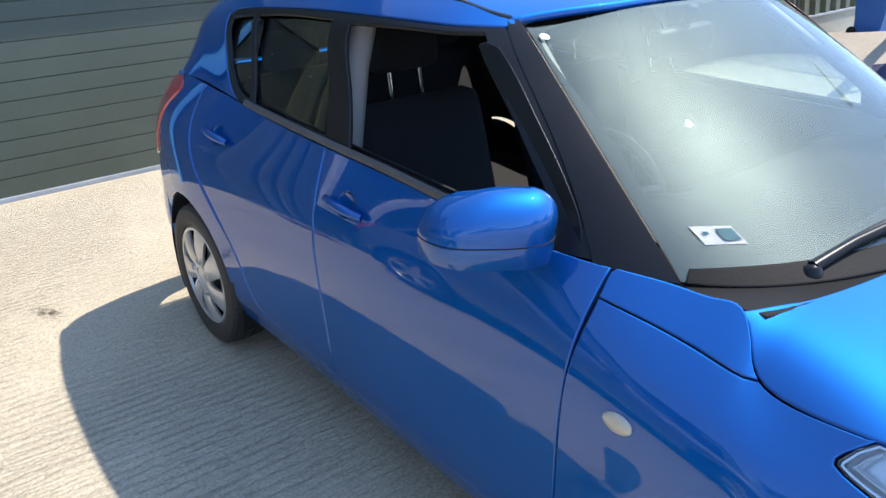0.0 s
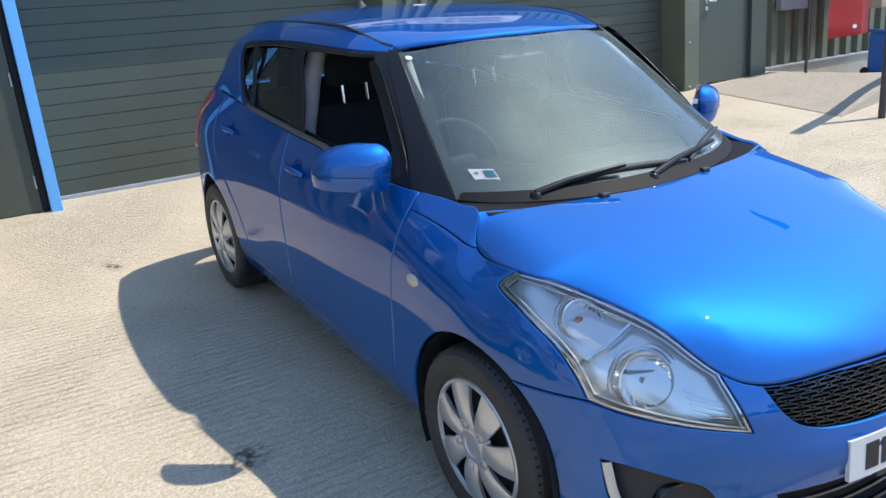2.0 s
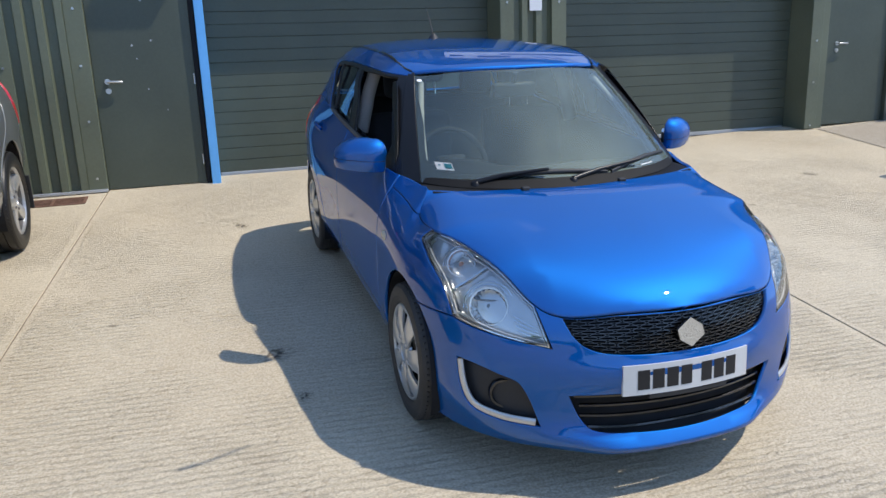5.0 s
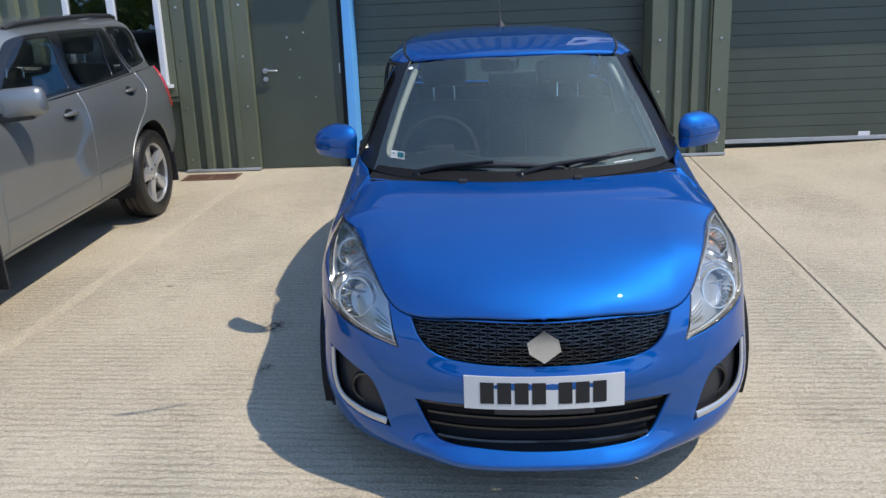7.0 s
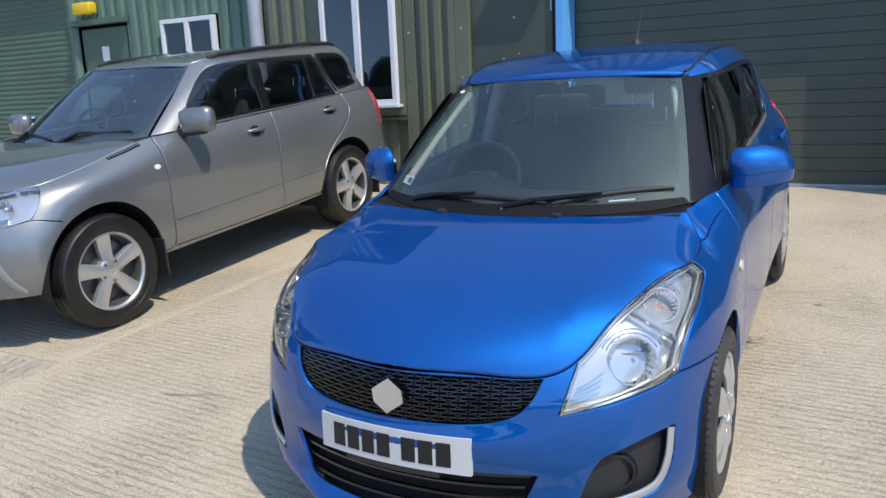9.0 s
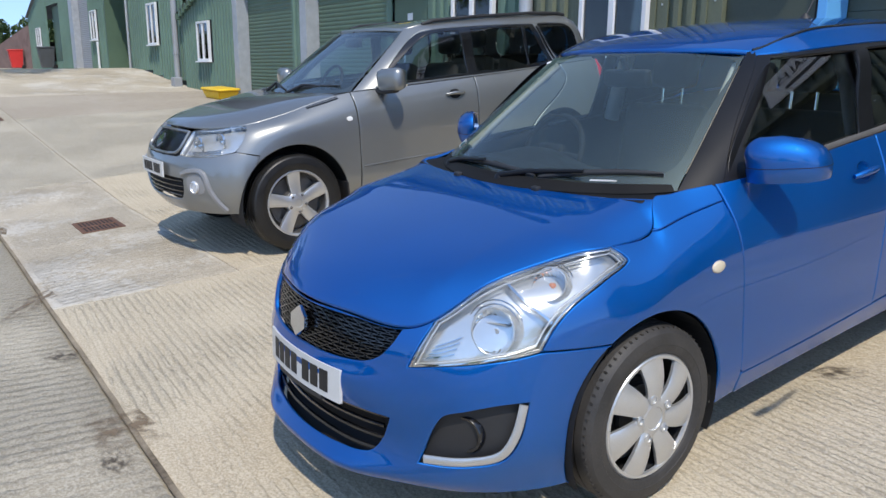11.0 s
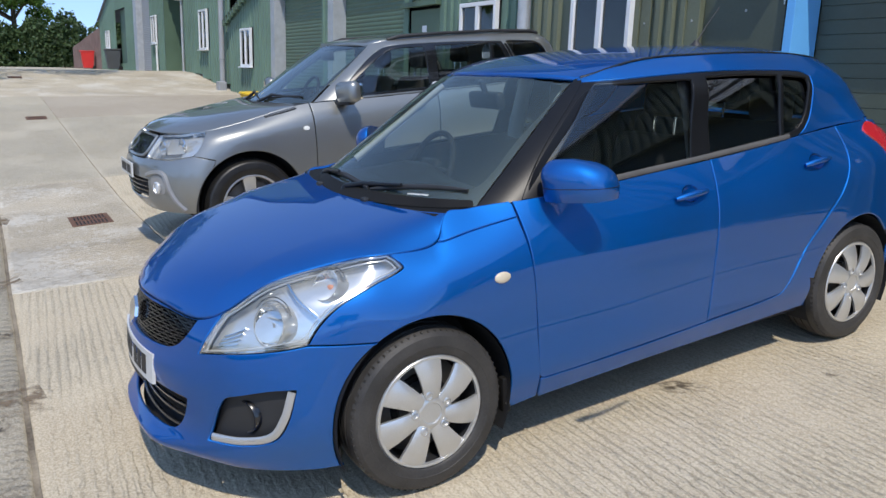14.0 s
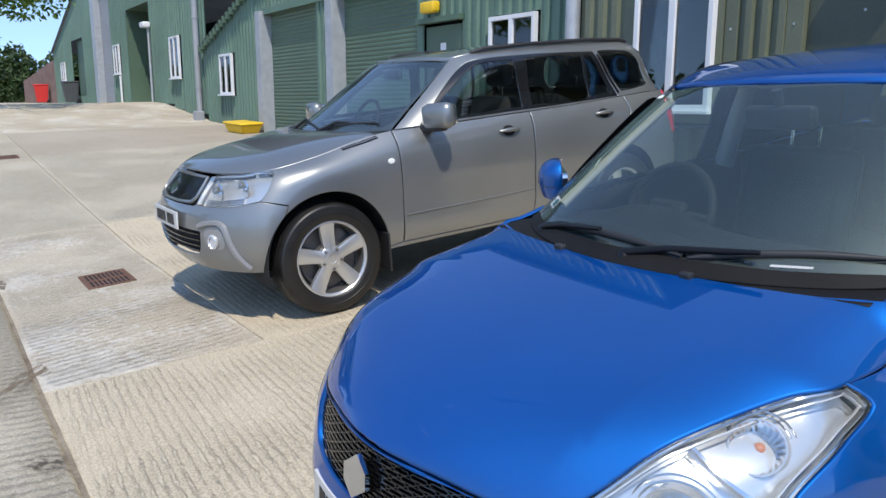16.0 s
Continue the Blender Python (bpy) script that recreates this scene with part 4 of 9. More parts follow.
for k in range(1, 55):
    ob = new("roof_sheet_end", end.data)
    ob.parent, ob.location = green, (-19.5 + 0.255 * k, 0, verge(-19.5 + 0.255 * k))
bm = bmesh.new()
for xa, xb in ((-19.6, -12.4), (-12.4, -5.2)):
    q = [bm.verts.new(p) for p in ((xa, YG - 0.15, verge(xa) + 0.05), (xb, YG - 0.15, verge(xb) + 0.05), (xb, 16, verge(xb) + 0.05), (xa, 16, verge(xa) + 0.05))]
    bm.faces.new(q)
bmesh.ops.solidify(bm, geom=list(bm.faces), thickness=0.06)
part("roof", bm, M_ROOF, green)
# block coloured near-black to pass for the unlit inside
block("inner_fill", green, -19.4, -5.4, YG + 0.4, 16, 0.0, 2.6, M_SHELL, 0)
downpipe(green, -19.62, YG - 0.16, ground_z(-19, 3.5), 5.5, 0.075)
block("pipe_shoe", green, -19.77, -19.47, YG - 0.32, YG - 0.08, ground_z(-19, 3.5), ground_z(-19, 3.5) + 0.28, M_GREYPIPE, 0.03)

# ---- far unit ----
far = thing("far_unit", "mid green box-profile steel unit with a tall recessed doorway", "building")


def far_top(x):
    return lerp([(-46.5, 3.8), (-39, 5.85), (-33, 7.4), (-26, 8.2), (-19.45, 7.6)], x)


def far_low(x):
    return ground_z(x, 3.7) - 0.05


openings = [(-22.8, -21.75, 1.92, 3.17), (-28.6, -25.2, 0.5, 4.45), (-30.72, -29.7, 2.25, 3.38), (-33.5, -31.3, 0.5, 5.6), (-40.6, -37.4, 1.5, 4.1), (-43.85, -42.5, 2.25, 3.22)]
band_wall(far, -46.5, -19.45, far_low, YG + 0.05, openings, M_GREEN, far_top, 0.25)
for a, b, z0, z1 in ((-22.75, -21.8, 1.94, 3.15), (-30.68, -29.74, 2.27, 3.36), (-43.8, -42.55, 2.27, 3.2)):
    upvc_window(far, a, b, z0, z1, YG + 0.02, 0.5, blind=False)
block("doorway_reveal", far, -28.6, -28.5, YG + 0.05, YG + 1.2, 1.1, 4.45, M_GREEN_DARK)
block("doorway_reveal", far, -25.3, -25.2, YG + 0.05, YG + 1.2, 1.1, 4.45, M_GREEN_DARK)
block("doorway_head", far, -28.6, -25.2, YG + 0.05, YG + 1.2, 4.45, 4.6, M_GREEN_DARK)
roller_shutter(far, -28.5, -25.3, 1.2, 4.45, YG + 1.1, M_GREEN_DARK)
bm = bmesh.new()
rod(bm, (-25.05, YG - 0.05, 1.2), (-25.05, YG - 0.05, 3.6), 0.04, 0.04, 12)
part("door_rail", bm, M_GALV, far, smooth=40)
bm = bmesh.new()
box(bm, -25.35, -24.9, YG - 0.25, YG + 0.0, 3.6, 3.78, 0.04)
part("lamp_housing", bm, M_UPVC, far)
roller_shutter(far, -33.5, -31.3, 1.2, 5.6, YG + 0.15, M_GREYPIPE)
block("steel_jamb", far, -34.2, -33.5, YG - 0.12, YG + 0.2, 1.15, 7.2, M_GALV)
block("personnel_door", far, -40.6, -37.4, YG + 0.3, YG + 0.35, 1.2, 4.1, M_GREEN_DARK)
downpipe(far, -29.62, YG - 0.05, 1.2, 2.2, 0.04, M_UPVC)
# near-black fill in place of an unlit interior
block("inner_fill", far, -46.4, -19.5, YG + 1.6, 18, 0.5, 3.75, M_SHELL, 0)
bm = bmesh.new()
for xa, xb in ((-46.6, -39), (-39, -33), (-33, -26), (-26, -19.4)):
    q = [bm.verts.new(p) for p in ((xa, YG - 0.1, far_top(xa) + 0.03), (xb, YG - 0.1, far_top(xb) + 0.03), (xb, 18, far_top(xb) + 0.03), (xa, 18, far_top(xa) + 0.03))]
    bm.faces.new(q)
bmesh.ops.solidify(bm, geom=list(bm.faces), thickness=0.06)
part("roof", bm, M_ROOF, far)
rusty = thing("rusty_shed", "rust-red corrugated sheet shed beyond the green units", "shed")
clad(rusty, -62, -46.6, 1.1, 0, YG + 0.1, M_RUST, 0.45, 0.08, lambda x: lerp([(-62, 2.6), (-46.6, 3.5)], x))
block("inner_fill", rusty, -62, -46.6, YG + 0.6, 14, 1.0, 2.6, M_RUST, 0)

# ---- lofted bodywork ----
from mathutils.geometry import delaunay_2d_cdt


def spline_basis(t, q):
    """Weights of a natural cubic spline through knots t, at the places q."""
    t, q = np.asarray(t, float), np.asarray(q, float)
    n, h = len(t), np.diff(t)
    a, r = np.zeros((n, n)), np.zeros((n, n))
    a[0, 0] = a[-1, -1] = 1
    for i in range(1, n - 1):
        a[i, i - 1 : i + 2] = h[i - 1] / 6, (h[i - 1] + h[i]) / 3, h[i] / 6
        r[i, i - 1 : i + 2] = 1 / h[i - 1], -1 / h[i - 1] - 1 / h[i], 1 / h[i]
    bend = np.linalg.solve(a, r)
    k = np.clip(np.searchsorted(t, q) - 1, 0, n - 2)
    eye = np.eye(n)
    w1 = (q - t[k]) / h[k]
    w0 = 1 - w1
    hk = h[k][:, None]
    return w0[:, None] * eye[k] + w1[:, None] * eye[k + 1] + ((w0**3 - w0)[:, None] * bend[k] + (w1**3 - w1)[:, None] * bend[k + 1]) * hk**2 / 6


class Loft:
    """A smooth skin through rails that run from the middle of the nose, round one side, to the middle of the tail. The other side is its mirror: negative u."""

    def __init__(self, rails, vs, ref):
        half = np.array(rails, float)
        flip = half * (-1, 1, 1)
        full = np.concatenate([flip[:, :0:-1], half], 1)
        tail = np.concatenate([full, flip[:, -2:-5:-1]], 1)
        head = np.concatenate([half[:, -4:-1], tail], 1)
        n = half.shape[1]
        d = np.r_[0, np.cumsum(np.linalg.norm(np.diff(half[ref], axis=0), axis=1))]
        self.length = d[-1]
        ext = d[-1] + (d[-1] - d[-2:-5:-1])
        us = np.r_[-ext[::-1], -d[:0:-1], d, ext]
        self.u, self.v, self.p = us, np.array(vs, float), head
        gu, gv = np.meshgrid(np.linspace(-d[-1], d[-1], 700), np.linspace(vs[0], vs[-1], 70), indexing="ij")
        self.guv = np.stack([gu.ravel(), gv.ravel()], 1)
        self.gp = self.at(self.guv)

    def at(self, uv):
        uv = np.asarray(uv, float).reshape(-1, 2)
        return np.einsum("mi,mj,jik->mk", spline_basis(self.u, uv[:, 0]), spline_basis(self.v, np.clip(uv[:, 1], self.v[0], self.v[-1])), self.p)

    def normal(self, uv):
        uv = np.asarray(uv, float).reshape(-1, 2)
        e = 1e-3
        lo, hi = uv.copy(), uv.copy()
        lo[:, 1], hi[:, 1] = np.maximum(uv[:, 1] - e, self.v[0]), np.minimum(uv[:, 1] + e, self.v[-1])
        du = self.at(uv + (e, 0)) - self.at(uv - (e, 0))
        n = np.cross(du, self.at(hi) - self.at(lo))
        return n / np.maximum(np.linalg.norm(n, axis=1, keepdims=True), 1e-12)

    def find(self, pts, w=(1, 1, 1), side=1):
        """The (u, v) nearest to points of which only the weighted coordinates count."""
        w = np.array(w, float)
        ok = self.guv[:, 0] * side > -0.02 if side else np.ones(len(self.guv), bool)
        guv, gp = self.guv[ok], self.gp[ok]
        out = []
        for p in np.asarray(pts, float):
            uv = guv[np.argmin((((gp - p) * w) ** 2).sum(1))].copy()
            for _ in range(5):
                e = 1e-4
                s = self.at([uv, uv + (e, 0), uv + (0, e)])
                r = (p - s[0]) * w
                j = np.stack([(s[1] - s[0]) / e * w, (s[2] - s[0]) / e * w], 1)
                stepv = np.linalg.lstsq(j.T @ j + 1e-7 * np.eye(2), j.T @ r, rcond=None)[0]
                uv = uv + np.clip(stepv, -0.05, 0.05)
                uv[1] = min(max(uv[1], self.v[0]), self.v[-1])
            out.append(uv)
        return np.array(out)


def rounded(pts, step=0.02, closed=True, sharp=()):
    """A smooth line through points, with corners kept where told, sampled evenly."""
    pts = [np.array(p, float) for p in pts]
    n, out = len(pts), []
    for i in range(n if closed else n - 1):
        p1, p2 = pts[i], pts[(i + 1) % n]
        p0 = pts[i - 1] if closed or i else p1
        p3 = pts[(i + 2) % n] if closed or i + 2 < n else p2
        if i in sharp:
            p0 = p1
        if (i + 1) % n in sharp:
            p3 = p2
        d = np.linalg.norm(p2 - p1)
        m1 = (p2 - p0) / max(np.linalg.norm(p1 - p0) + d, 1e-9) * d if i not in sharp else p2 - p1
        m2 = (p3 - p1) / max(np.linalg.norm(p3 - p2) + d, 1e-9) * d if (i + 1) % n not in sharp else p2 - p1
        k = max(1, int(round(d / step)))
        for a in range(k):
            t = a / k
            out.append((2 * t**3 - 3 * t**2 + 1) * p1 + (t**3 - 2 * t**2 + t) * m1 + (-2 * t**3 + 3 * t**2) * p2 + (t**3 - t**2) * m2)
    if not closed:
        out.append(pts[-1])
    return np.array(out)


def area2(p):
    x, y = p[:, 0], p[:, 1]
    return 0.5 * float(np.dot(x, np.roll(y, -1)) - np.dot(y, np.roll(x, -1)))


def inset(p, d):
    """Move a closed line inwards (counter-clockwise line, positive d)."""
    t = np.roll(p, -1, 0) - np.roll(p, 1, 0)
    t /= np.maximum(np.linalg.norm(t, axis=1, keepdims=True), 1e-9)
    return p + d * np.stack([-t[:, 1], t[:, 0]], 1)


def inside(poly, q):
    x, y = q[:, 0], q[:, 1]
    res = np.zeros(len(q), bool)
    a, b = poly, np.roll(poly, -1, 0)
    for (x1, y1), (x2, y2) in zip(a, b):
        if y1 != y2:
            hit = ((y1 > y) != (y2 > y)) & (x < (x2 - x1) * (y - y1) / (y2 - y1) + x1)
            res ^= hit
    return res


def panel(name, outline, skin, material, parent=None, label="", holes=(), gap=0.0025, lip=0.003, depth=0.014, step=0.035, lift=0.0, flat=False):
    """A pressed panel: a patch of a skin within an outline, with rolled edges and thickness. skin: object with at(uv) and normal(uv)."""
    loops = []
    for k, o in enumerate((outline, *holes)):
        o = np.asarray(o, float)
        o = o if (area2(o) > 0) == (k == 0) else o[::-1]
        loops.append(inset(o, gap))
    outer = loops[0]
    tops = [inset(l, lip) for l in loops]
    lo, hi = outer.min(0), outer.max(0)
    gx, gy = np.arange(lo[0] + step / 2, hi[0], step), np.arange(lo[1] + step / 2, hi[1], step)
    inner = np.stack(np.meshgrid(gx, gy, indexing="ij"), -1).reshape(-1, 2)
    if len(inner):
        keep = inside(tops[0], inner)
        for t in tops[1:]:
            keep &= ~inside(t, inner)
        border = np.concatenate(tops)
        near = np.array([np.min(((border - q) ** 2).sum(1)) for q in inner]) > (0.55 * step) ** 2
        inner = inner[keep & near]
    pts, edges = [], []
    for t in tops:
        base = len(pts)
        pts += list(t)
        edges += [(base + i, base + (i + 1) % len(t)) for i in range(len(t))]
    nb = len(pts)
    pts += list(inner)
    res = delaunay_2d_cdt([Vector(p) for p in pts], edges, [], 0, 1e-6)
    uv = np.array([tuple(v) for v in res[0]])
    tri = np.array([tuple(f) for f in res[2]])
    mid = uv[tri].mean(1)
    ok = inside(tops[0], mid)
    for t in tops[1:]:
        ok &= ~inside(t, mid)
    tri = tri[ok]
    pos, nor = skin.at(uv), skin.normal(uv)
    flipped = np.einsum("ij,ij->i", np.cross(pos[tri[:, 1]] - pos[tri[:, 0]], pos[tri[:, 2]] - pos[tri[:, 0]]), nor[tri].sum(1))
    if np.sum(flipped) < 0:
        tri = tri[:, ::-1]
    verts, norms, faces = list(pos + nor * lift), list(nor), [tuple(t) for t in tri]
    if depth:
        for t, l in zip(tops, loops):
            n = len(t)
            near = [int(np.argmin(((uv - p) ** 2).sum(1))) for p in t]
            p1, n1 = skin.at(l), skin.normal(l)
            out = p1 - skin.at(t)
            out /= np.maximum(np.linalg.norm(out, axis=1, keepdims=True), 1e-9)
            b1 = len(verts)
            verts += list(p1 + n1 * (lift - lip * 0.6))
            norms += list((out + n1) / math.sqrt(2))
            b2 = len(verts)
            verts += list(p1 + n1 * (lift - depth))
            norms += list(out)
            for i in range(n):
                j = (i + 1) % n
                for q in ((near[i], near[j], b1 + j, b1 + i), (b1 + i, b1 + j, b2 + j, b2 + i)):
                    c = np.cross(verts[q[1]] - verts[q[0]], verts[q[2]] - verts[q[0]])
                    if len(set(q)) == 4:
                        faces.append(q if np.dot(c, norms[q[2]]) >= 0 else q[::-1])
    me = mesh_of(name, verts, faces, True)
    if not flat:
        me.normals_split_custom_set_from_vertices([tuple(v) for v in norms])
    return put_mesh(name, me, material, parent, label)


class Height:
    """A skin given as a height over plan coordinates (x, y)."""

    def __init__(self, f):
        self.f = f

    def at(self, uv):
        uv = np.asarray(uv, float).reshape(-1, 2)
        return np.stack([uv[:, 0], uv[:, 1], self.f(uv[:, 0], uv[:, 1])], 1)

    def normal(self, uv):
        uv = np.asarray(uv, float).reshape(-1, 2)
        e = 1e-3
        gx = (self.f(uv[:, 0] + e, uv[:, 1]) - self.f(uv[:, 0] - e, uv[:, 1])) / (2 * e)
        gy = (self.f(uv[:, 0], uv[:, 1] + e) - self.f(uv[:, 0], uv[:, 1] - e)) / (2 * e)
        n = np.stack([-gx, -gy, np.ones(len(uv))], 1)
        return n / np.linalg.norm(n, axis=1, keepdims=True)


def curve1(table):
    """A smooth function through (a, b) pairs."""
    t = np.array(table, float)
    return lambda q: spline_basis(t[:, 0], np.clip(np.atleast_1d(np.asarray(q, float)), t[0, 0], t[-1, 0])) @ t[:, 1]


def both(outline):
    o = np.asarray(outline, float)
    return o, (o * (-1, 1))[::-1]


def strip(name, loft, line, width, height, material, parent, label="", side_off=0.0):
    """A raised moulding along a line of (u, v) places on a skin."""
    line = np.asarray(line, float)
    p, n = loft.at(line), loft.normal(line)
    t = np.gradient(p, axis=0)
    t /= np.maximum(np.linalg.norm(t, axis=1, keepdims=True), 1e-9)
    s = np.cross(n, t)
    ring = [(-0.5, -0.4), (-0.5, 0.4), (-0.3, 1.0), (0.3, 1.0), (0.5, 0.4), (0.5, -0.4)]
    verts, faces, m = [], [], len(ring)
    for i in range(len(p)):
        for a, b in ring:
            verts.append(p[i] + s[i] * width * a + n[i] * height * b)
    for i in range(len(p) - 1):
        for j in range(m):
            faces.append((i * m + j, i * m + (j + 1) % m, (i + 1) * m + (j + 1) % m, (i + 1) * m + j))
    faces += [tuple(range(m))[::-1], tuple((len(p) - 1) * m + j for j in range(m))]
    bm = bmesh.new()
    vs = [bm.verts.new(v) for v in verts]
    for f in faces:
        bm.faces.new([vs[i] for i in f])
    return part(name, bm, material, parent, label, smooth=50)

# ---- the blue hatchback ----
RAILS = [
    [(0, -2.03, 0.165), (0.25, -2.01, 0.165), (0.395, -1.945, 0.168), (0.578, -1.835, 0.175), (0.72, -1.68, 0.178), (0.785, -1.52, 0.18), (0.8, -1.215, 0.19), (0.798, -1.13, 0.192), (0.794, -1.085, 0.1935), (0.79, -1.04, 0.195), (0.7885, -0.98, 0.1965), (0.787, -0.92, 0.198), (0.785, -0.8, 0.2), (0.785, -0.2, 0.215), (0.787, 0.4, 0.225), (0.8, 0.85, 0.235), (0.81, 1.215, 0.24), (0.79, 1.5, 0.26), (0.7, 1.7, 0.27), (0.48, 1.78, 0.27), (0, 1.8, 0.27)],
    [(0, -2.07, 0.205), (0.25, -2.05, 0.205), (0.4, -1.98, 0.207), (0.592, -1.858, 0.215), (0.7315, -1.6869, 0.2272), (0.7933, -1.52, 0.2306), (0.8115, -1.215, 0.2406), (0.8095, -1.13, 0.2417), (0.8067, -1.085, 0.2425), (0.8038, -1.04, 0.2433), (0.8028, -0.98, 0.2434), (0.8017, -0.92, 0.2435), (0.8002, -0.8, 0.2437), (0.8011, -0.2, 0.2564), (0.8031, 0.4, 0.2687), (0.8147, 0.85, 0.281), (0.8215, 1.215, 0.2906), (0.7992, 1.5, 0.3106), (0.7138, 1.723, 0.316), (0.4892, 1.8076, 0.3114), (0, 1.8276, 0.3114)],
    [(0, -2.03, 0.25), (0.25, -2.008, 0.25), (0.44, -1.946, 0.262), (0.61, -1.845, 0.275), (0.745, -1.695, 0.285), (0.803, -1.52, 0.29), (0.825, -1.215, 0.3), (0.823, -1.13, 0.3), (0.8215, -1.085, 0.3), (0.82, -1.04, 0.3), (0.8195, -0.98, 0.2985), (0.819, -0.92, 0.297), (0.818, -0.8, 0.295), (0.82, -0.2, 0.305), (0.822, 0.4, 0.32), (0.832, 0.85, 0.335), (0.835, 1.215, 0.35), (0.81, 1.5, 0.37), (0.73, 1.75, 0.37), (0.5, 1.84, 0.36), (0, 1.86, 0.36)],
    [(0, -2.034, 0.44), (0.25, -2.005, 0.44), (0.465, -1.921, 0.435), (0.63, -1.815, 0.435), (0.752, -1.665, 0.44), (0.806, -1.5, 0.45), (0.835, -1.215, 0.46), (0.834, -1.13, 0.46), (0.833, -1.085, 0.46), (0.832, -1.04, 0.46), (0.831, -0.98, 0.46), (0.83, -0.92, 0.46), (0.828, -0.8, 0.46), (0.832, -0.2, 0.47), (0.836, 0.4, 0.48), (0.845, 0.85, 0.5), (0.845, 1.215, 0.52), (0.815, 1.5, 0.54), (0.73, 1.76, 0.53), (0.5, 1.85, 0.52), (0, 1.88, 0.52)],
    [(0, -2.02, 0.535), (0.25, -1.99, 0.535), (0.472, -1.898, 0.55), (0.628, -1.792, 0.56), (0.742, -1.63, 0.59), (0.802, -1.46, 0.62), (0.832, -1.215, 0.665), (0.833, -1.13, 0.672), (0.8325, -1.085, 0.676), (0.832, -1.04, 0.68), (0.831, -0.98, 0.685), (0.83, -0.92, 0.69), (0.828, -0.8, 0.7), (0.831, -0.2, 0.72), (0.836, 0.4, 0.735), (0.845, 0.85, 0.76), (0.845, 1.215, 0.79), (0.81, 1.48, 0.8), (0.72, 1.7, 0.77), (0.48, 1.8, 0.75), (0, 1.83, 0.75)],
    [(0, -2.002, 0.61), (0.25, -1.965, 0.61), (0.478, -1.874, 0.618), (0.604, -1.762, 0.664), (0.7, -1.618, 0.73), (0.768, -1.445, 0.756), (0.79, -1.235, 0.772), (0.797, -1.13, 0.788), (0.793, -1.0875, 0.8015), (0.789, -1.045, 0.815), (0.7905, -0.9825, 0.8235), (0.792, -0.92, 0.832), (0.795, -0.8, 0.845), (0.8, -0.2, 0.872), (0.806, 0.4, 0.89), (0.81, 0.85, 0.915), (0.802, 1.215, 0.94), (0.772, 1.47, 0.95), (0.685, 1.66, 0.93), (0.45, 1.74, 0.92), (0, 1.77, 0.92)],
    [(0, -1.974, 0.682), (0.25, -1.935, 0.68), (0.468, -1.844, 0.677), (0.556, -1.718, 0.762), (0.604, -1.6, 0.815), (0.664, -1.43, 0.848), (0.728, -1.235, 0.858), (0.717, -1.1, 0.871), (0.69, -1.066, 0.912), (0.659, -1.028, 0.953), (0.664, -0.975, 0.9585), (0.674, -0.92, 0.961), (0.71, -0.8, 0.969), (0.744, -0.2, 0.995), (0.746, 0.4, 1.03), (0.735, 0.85, 1.066), (0.712, 1.215, 1.085), (0.685, 1.44, 1.085), (0.61, 1.58, 1.07), (0.4, 1.64, 1.06), (0, 1.66, 1.05)],
]
RAIL_V = [0.0, 0.055, 0.12, 0.29, 0.46, 0.60, 0.73]
GREEN_RAILS = [
    [(0, -1.155, .935), (.35, -1.10, .94), (.655, -.885, .95), (.735, -.70, .968), (.746, -.2, .995), (.748, .3, 1.024), (.735, .85, 1.066), (.712, 1.215, 1.085), (.67, 1.47, 1.085), (.42, 1.63, 1.06), (0, 1.655, 1.05)],
    [(0, -.80, 1.165), (.32, -.755, 1.165), (.59, -.60, 1.165), (.672, -.47, 1.175), (.695, -.15, 1.195), (.70, .3, 1.21), (.685, .85, 1.22), (.655, 1.21, 1.215), (.605, 1.43, 1.20), (.40, 1.56, 1.19), (0, 1.585, 1.19)],
    [(0, -.455, 1.372), (.28, -.43, 1.37), (.518, -.338, 1.352), (.575, -.255, 1.36), (.61, -.12, 1.378), (.62, .3, 1.395), (.60, .85, 1.385), (.575, 1.16, 1.358), (.525, 1.36, 1.332), (.36, 1.455, 1.335), (0, 1.48, 1.34)],
    [(0, -.415, 1.392), (.27, -.39, 1.39), (.505, -.30, 1.375), (.535, -.235, 1.392), (.548, -.11, 1.418), (.555, .3, 1.442), (.54, .85, 1.43), (.52, 1.13, 1.405), (.475, 1.32, 1.375), (.33, 1.42, 1.38), (0, 1.445, 1.385)],
]
GREEN_V = [0.0, 0.27, 0.50, 0.56]

lower = Loft(RAILS, RAIL_V, 3)
upper = Loft(GREEN_RAILS, GREEN_V, 1)

# bonnet: a crowned height field that meets the top rail
bonnet_mid = curve1([(-1.99, .676), (-1.94, .722), (-1.88, .763), (-1.80, .798), (-1.65, .845), (-1.45, .889), (-1.25, .925), (-1.0, .962), (-0.8, .985)])
_uend = lower.find([(.658, -1.03, .952)])[0][0]
_rail = lower.at([(u, RAIL_V[-1]) for u in np.linspace(0, _uend, 90)])
_rail = _rail[np.r_[True, np.diff(np.maximum.accumulate(_rail[:, 1])) > 1e-6]]


crease_x = curve1([(-2.0, .40), (-1.9, .42), (-1.78, .448), (-1.6, .468), (-1.4, .482), (-1.14, .508), (-0.9, .53)])


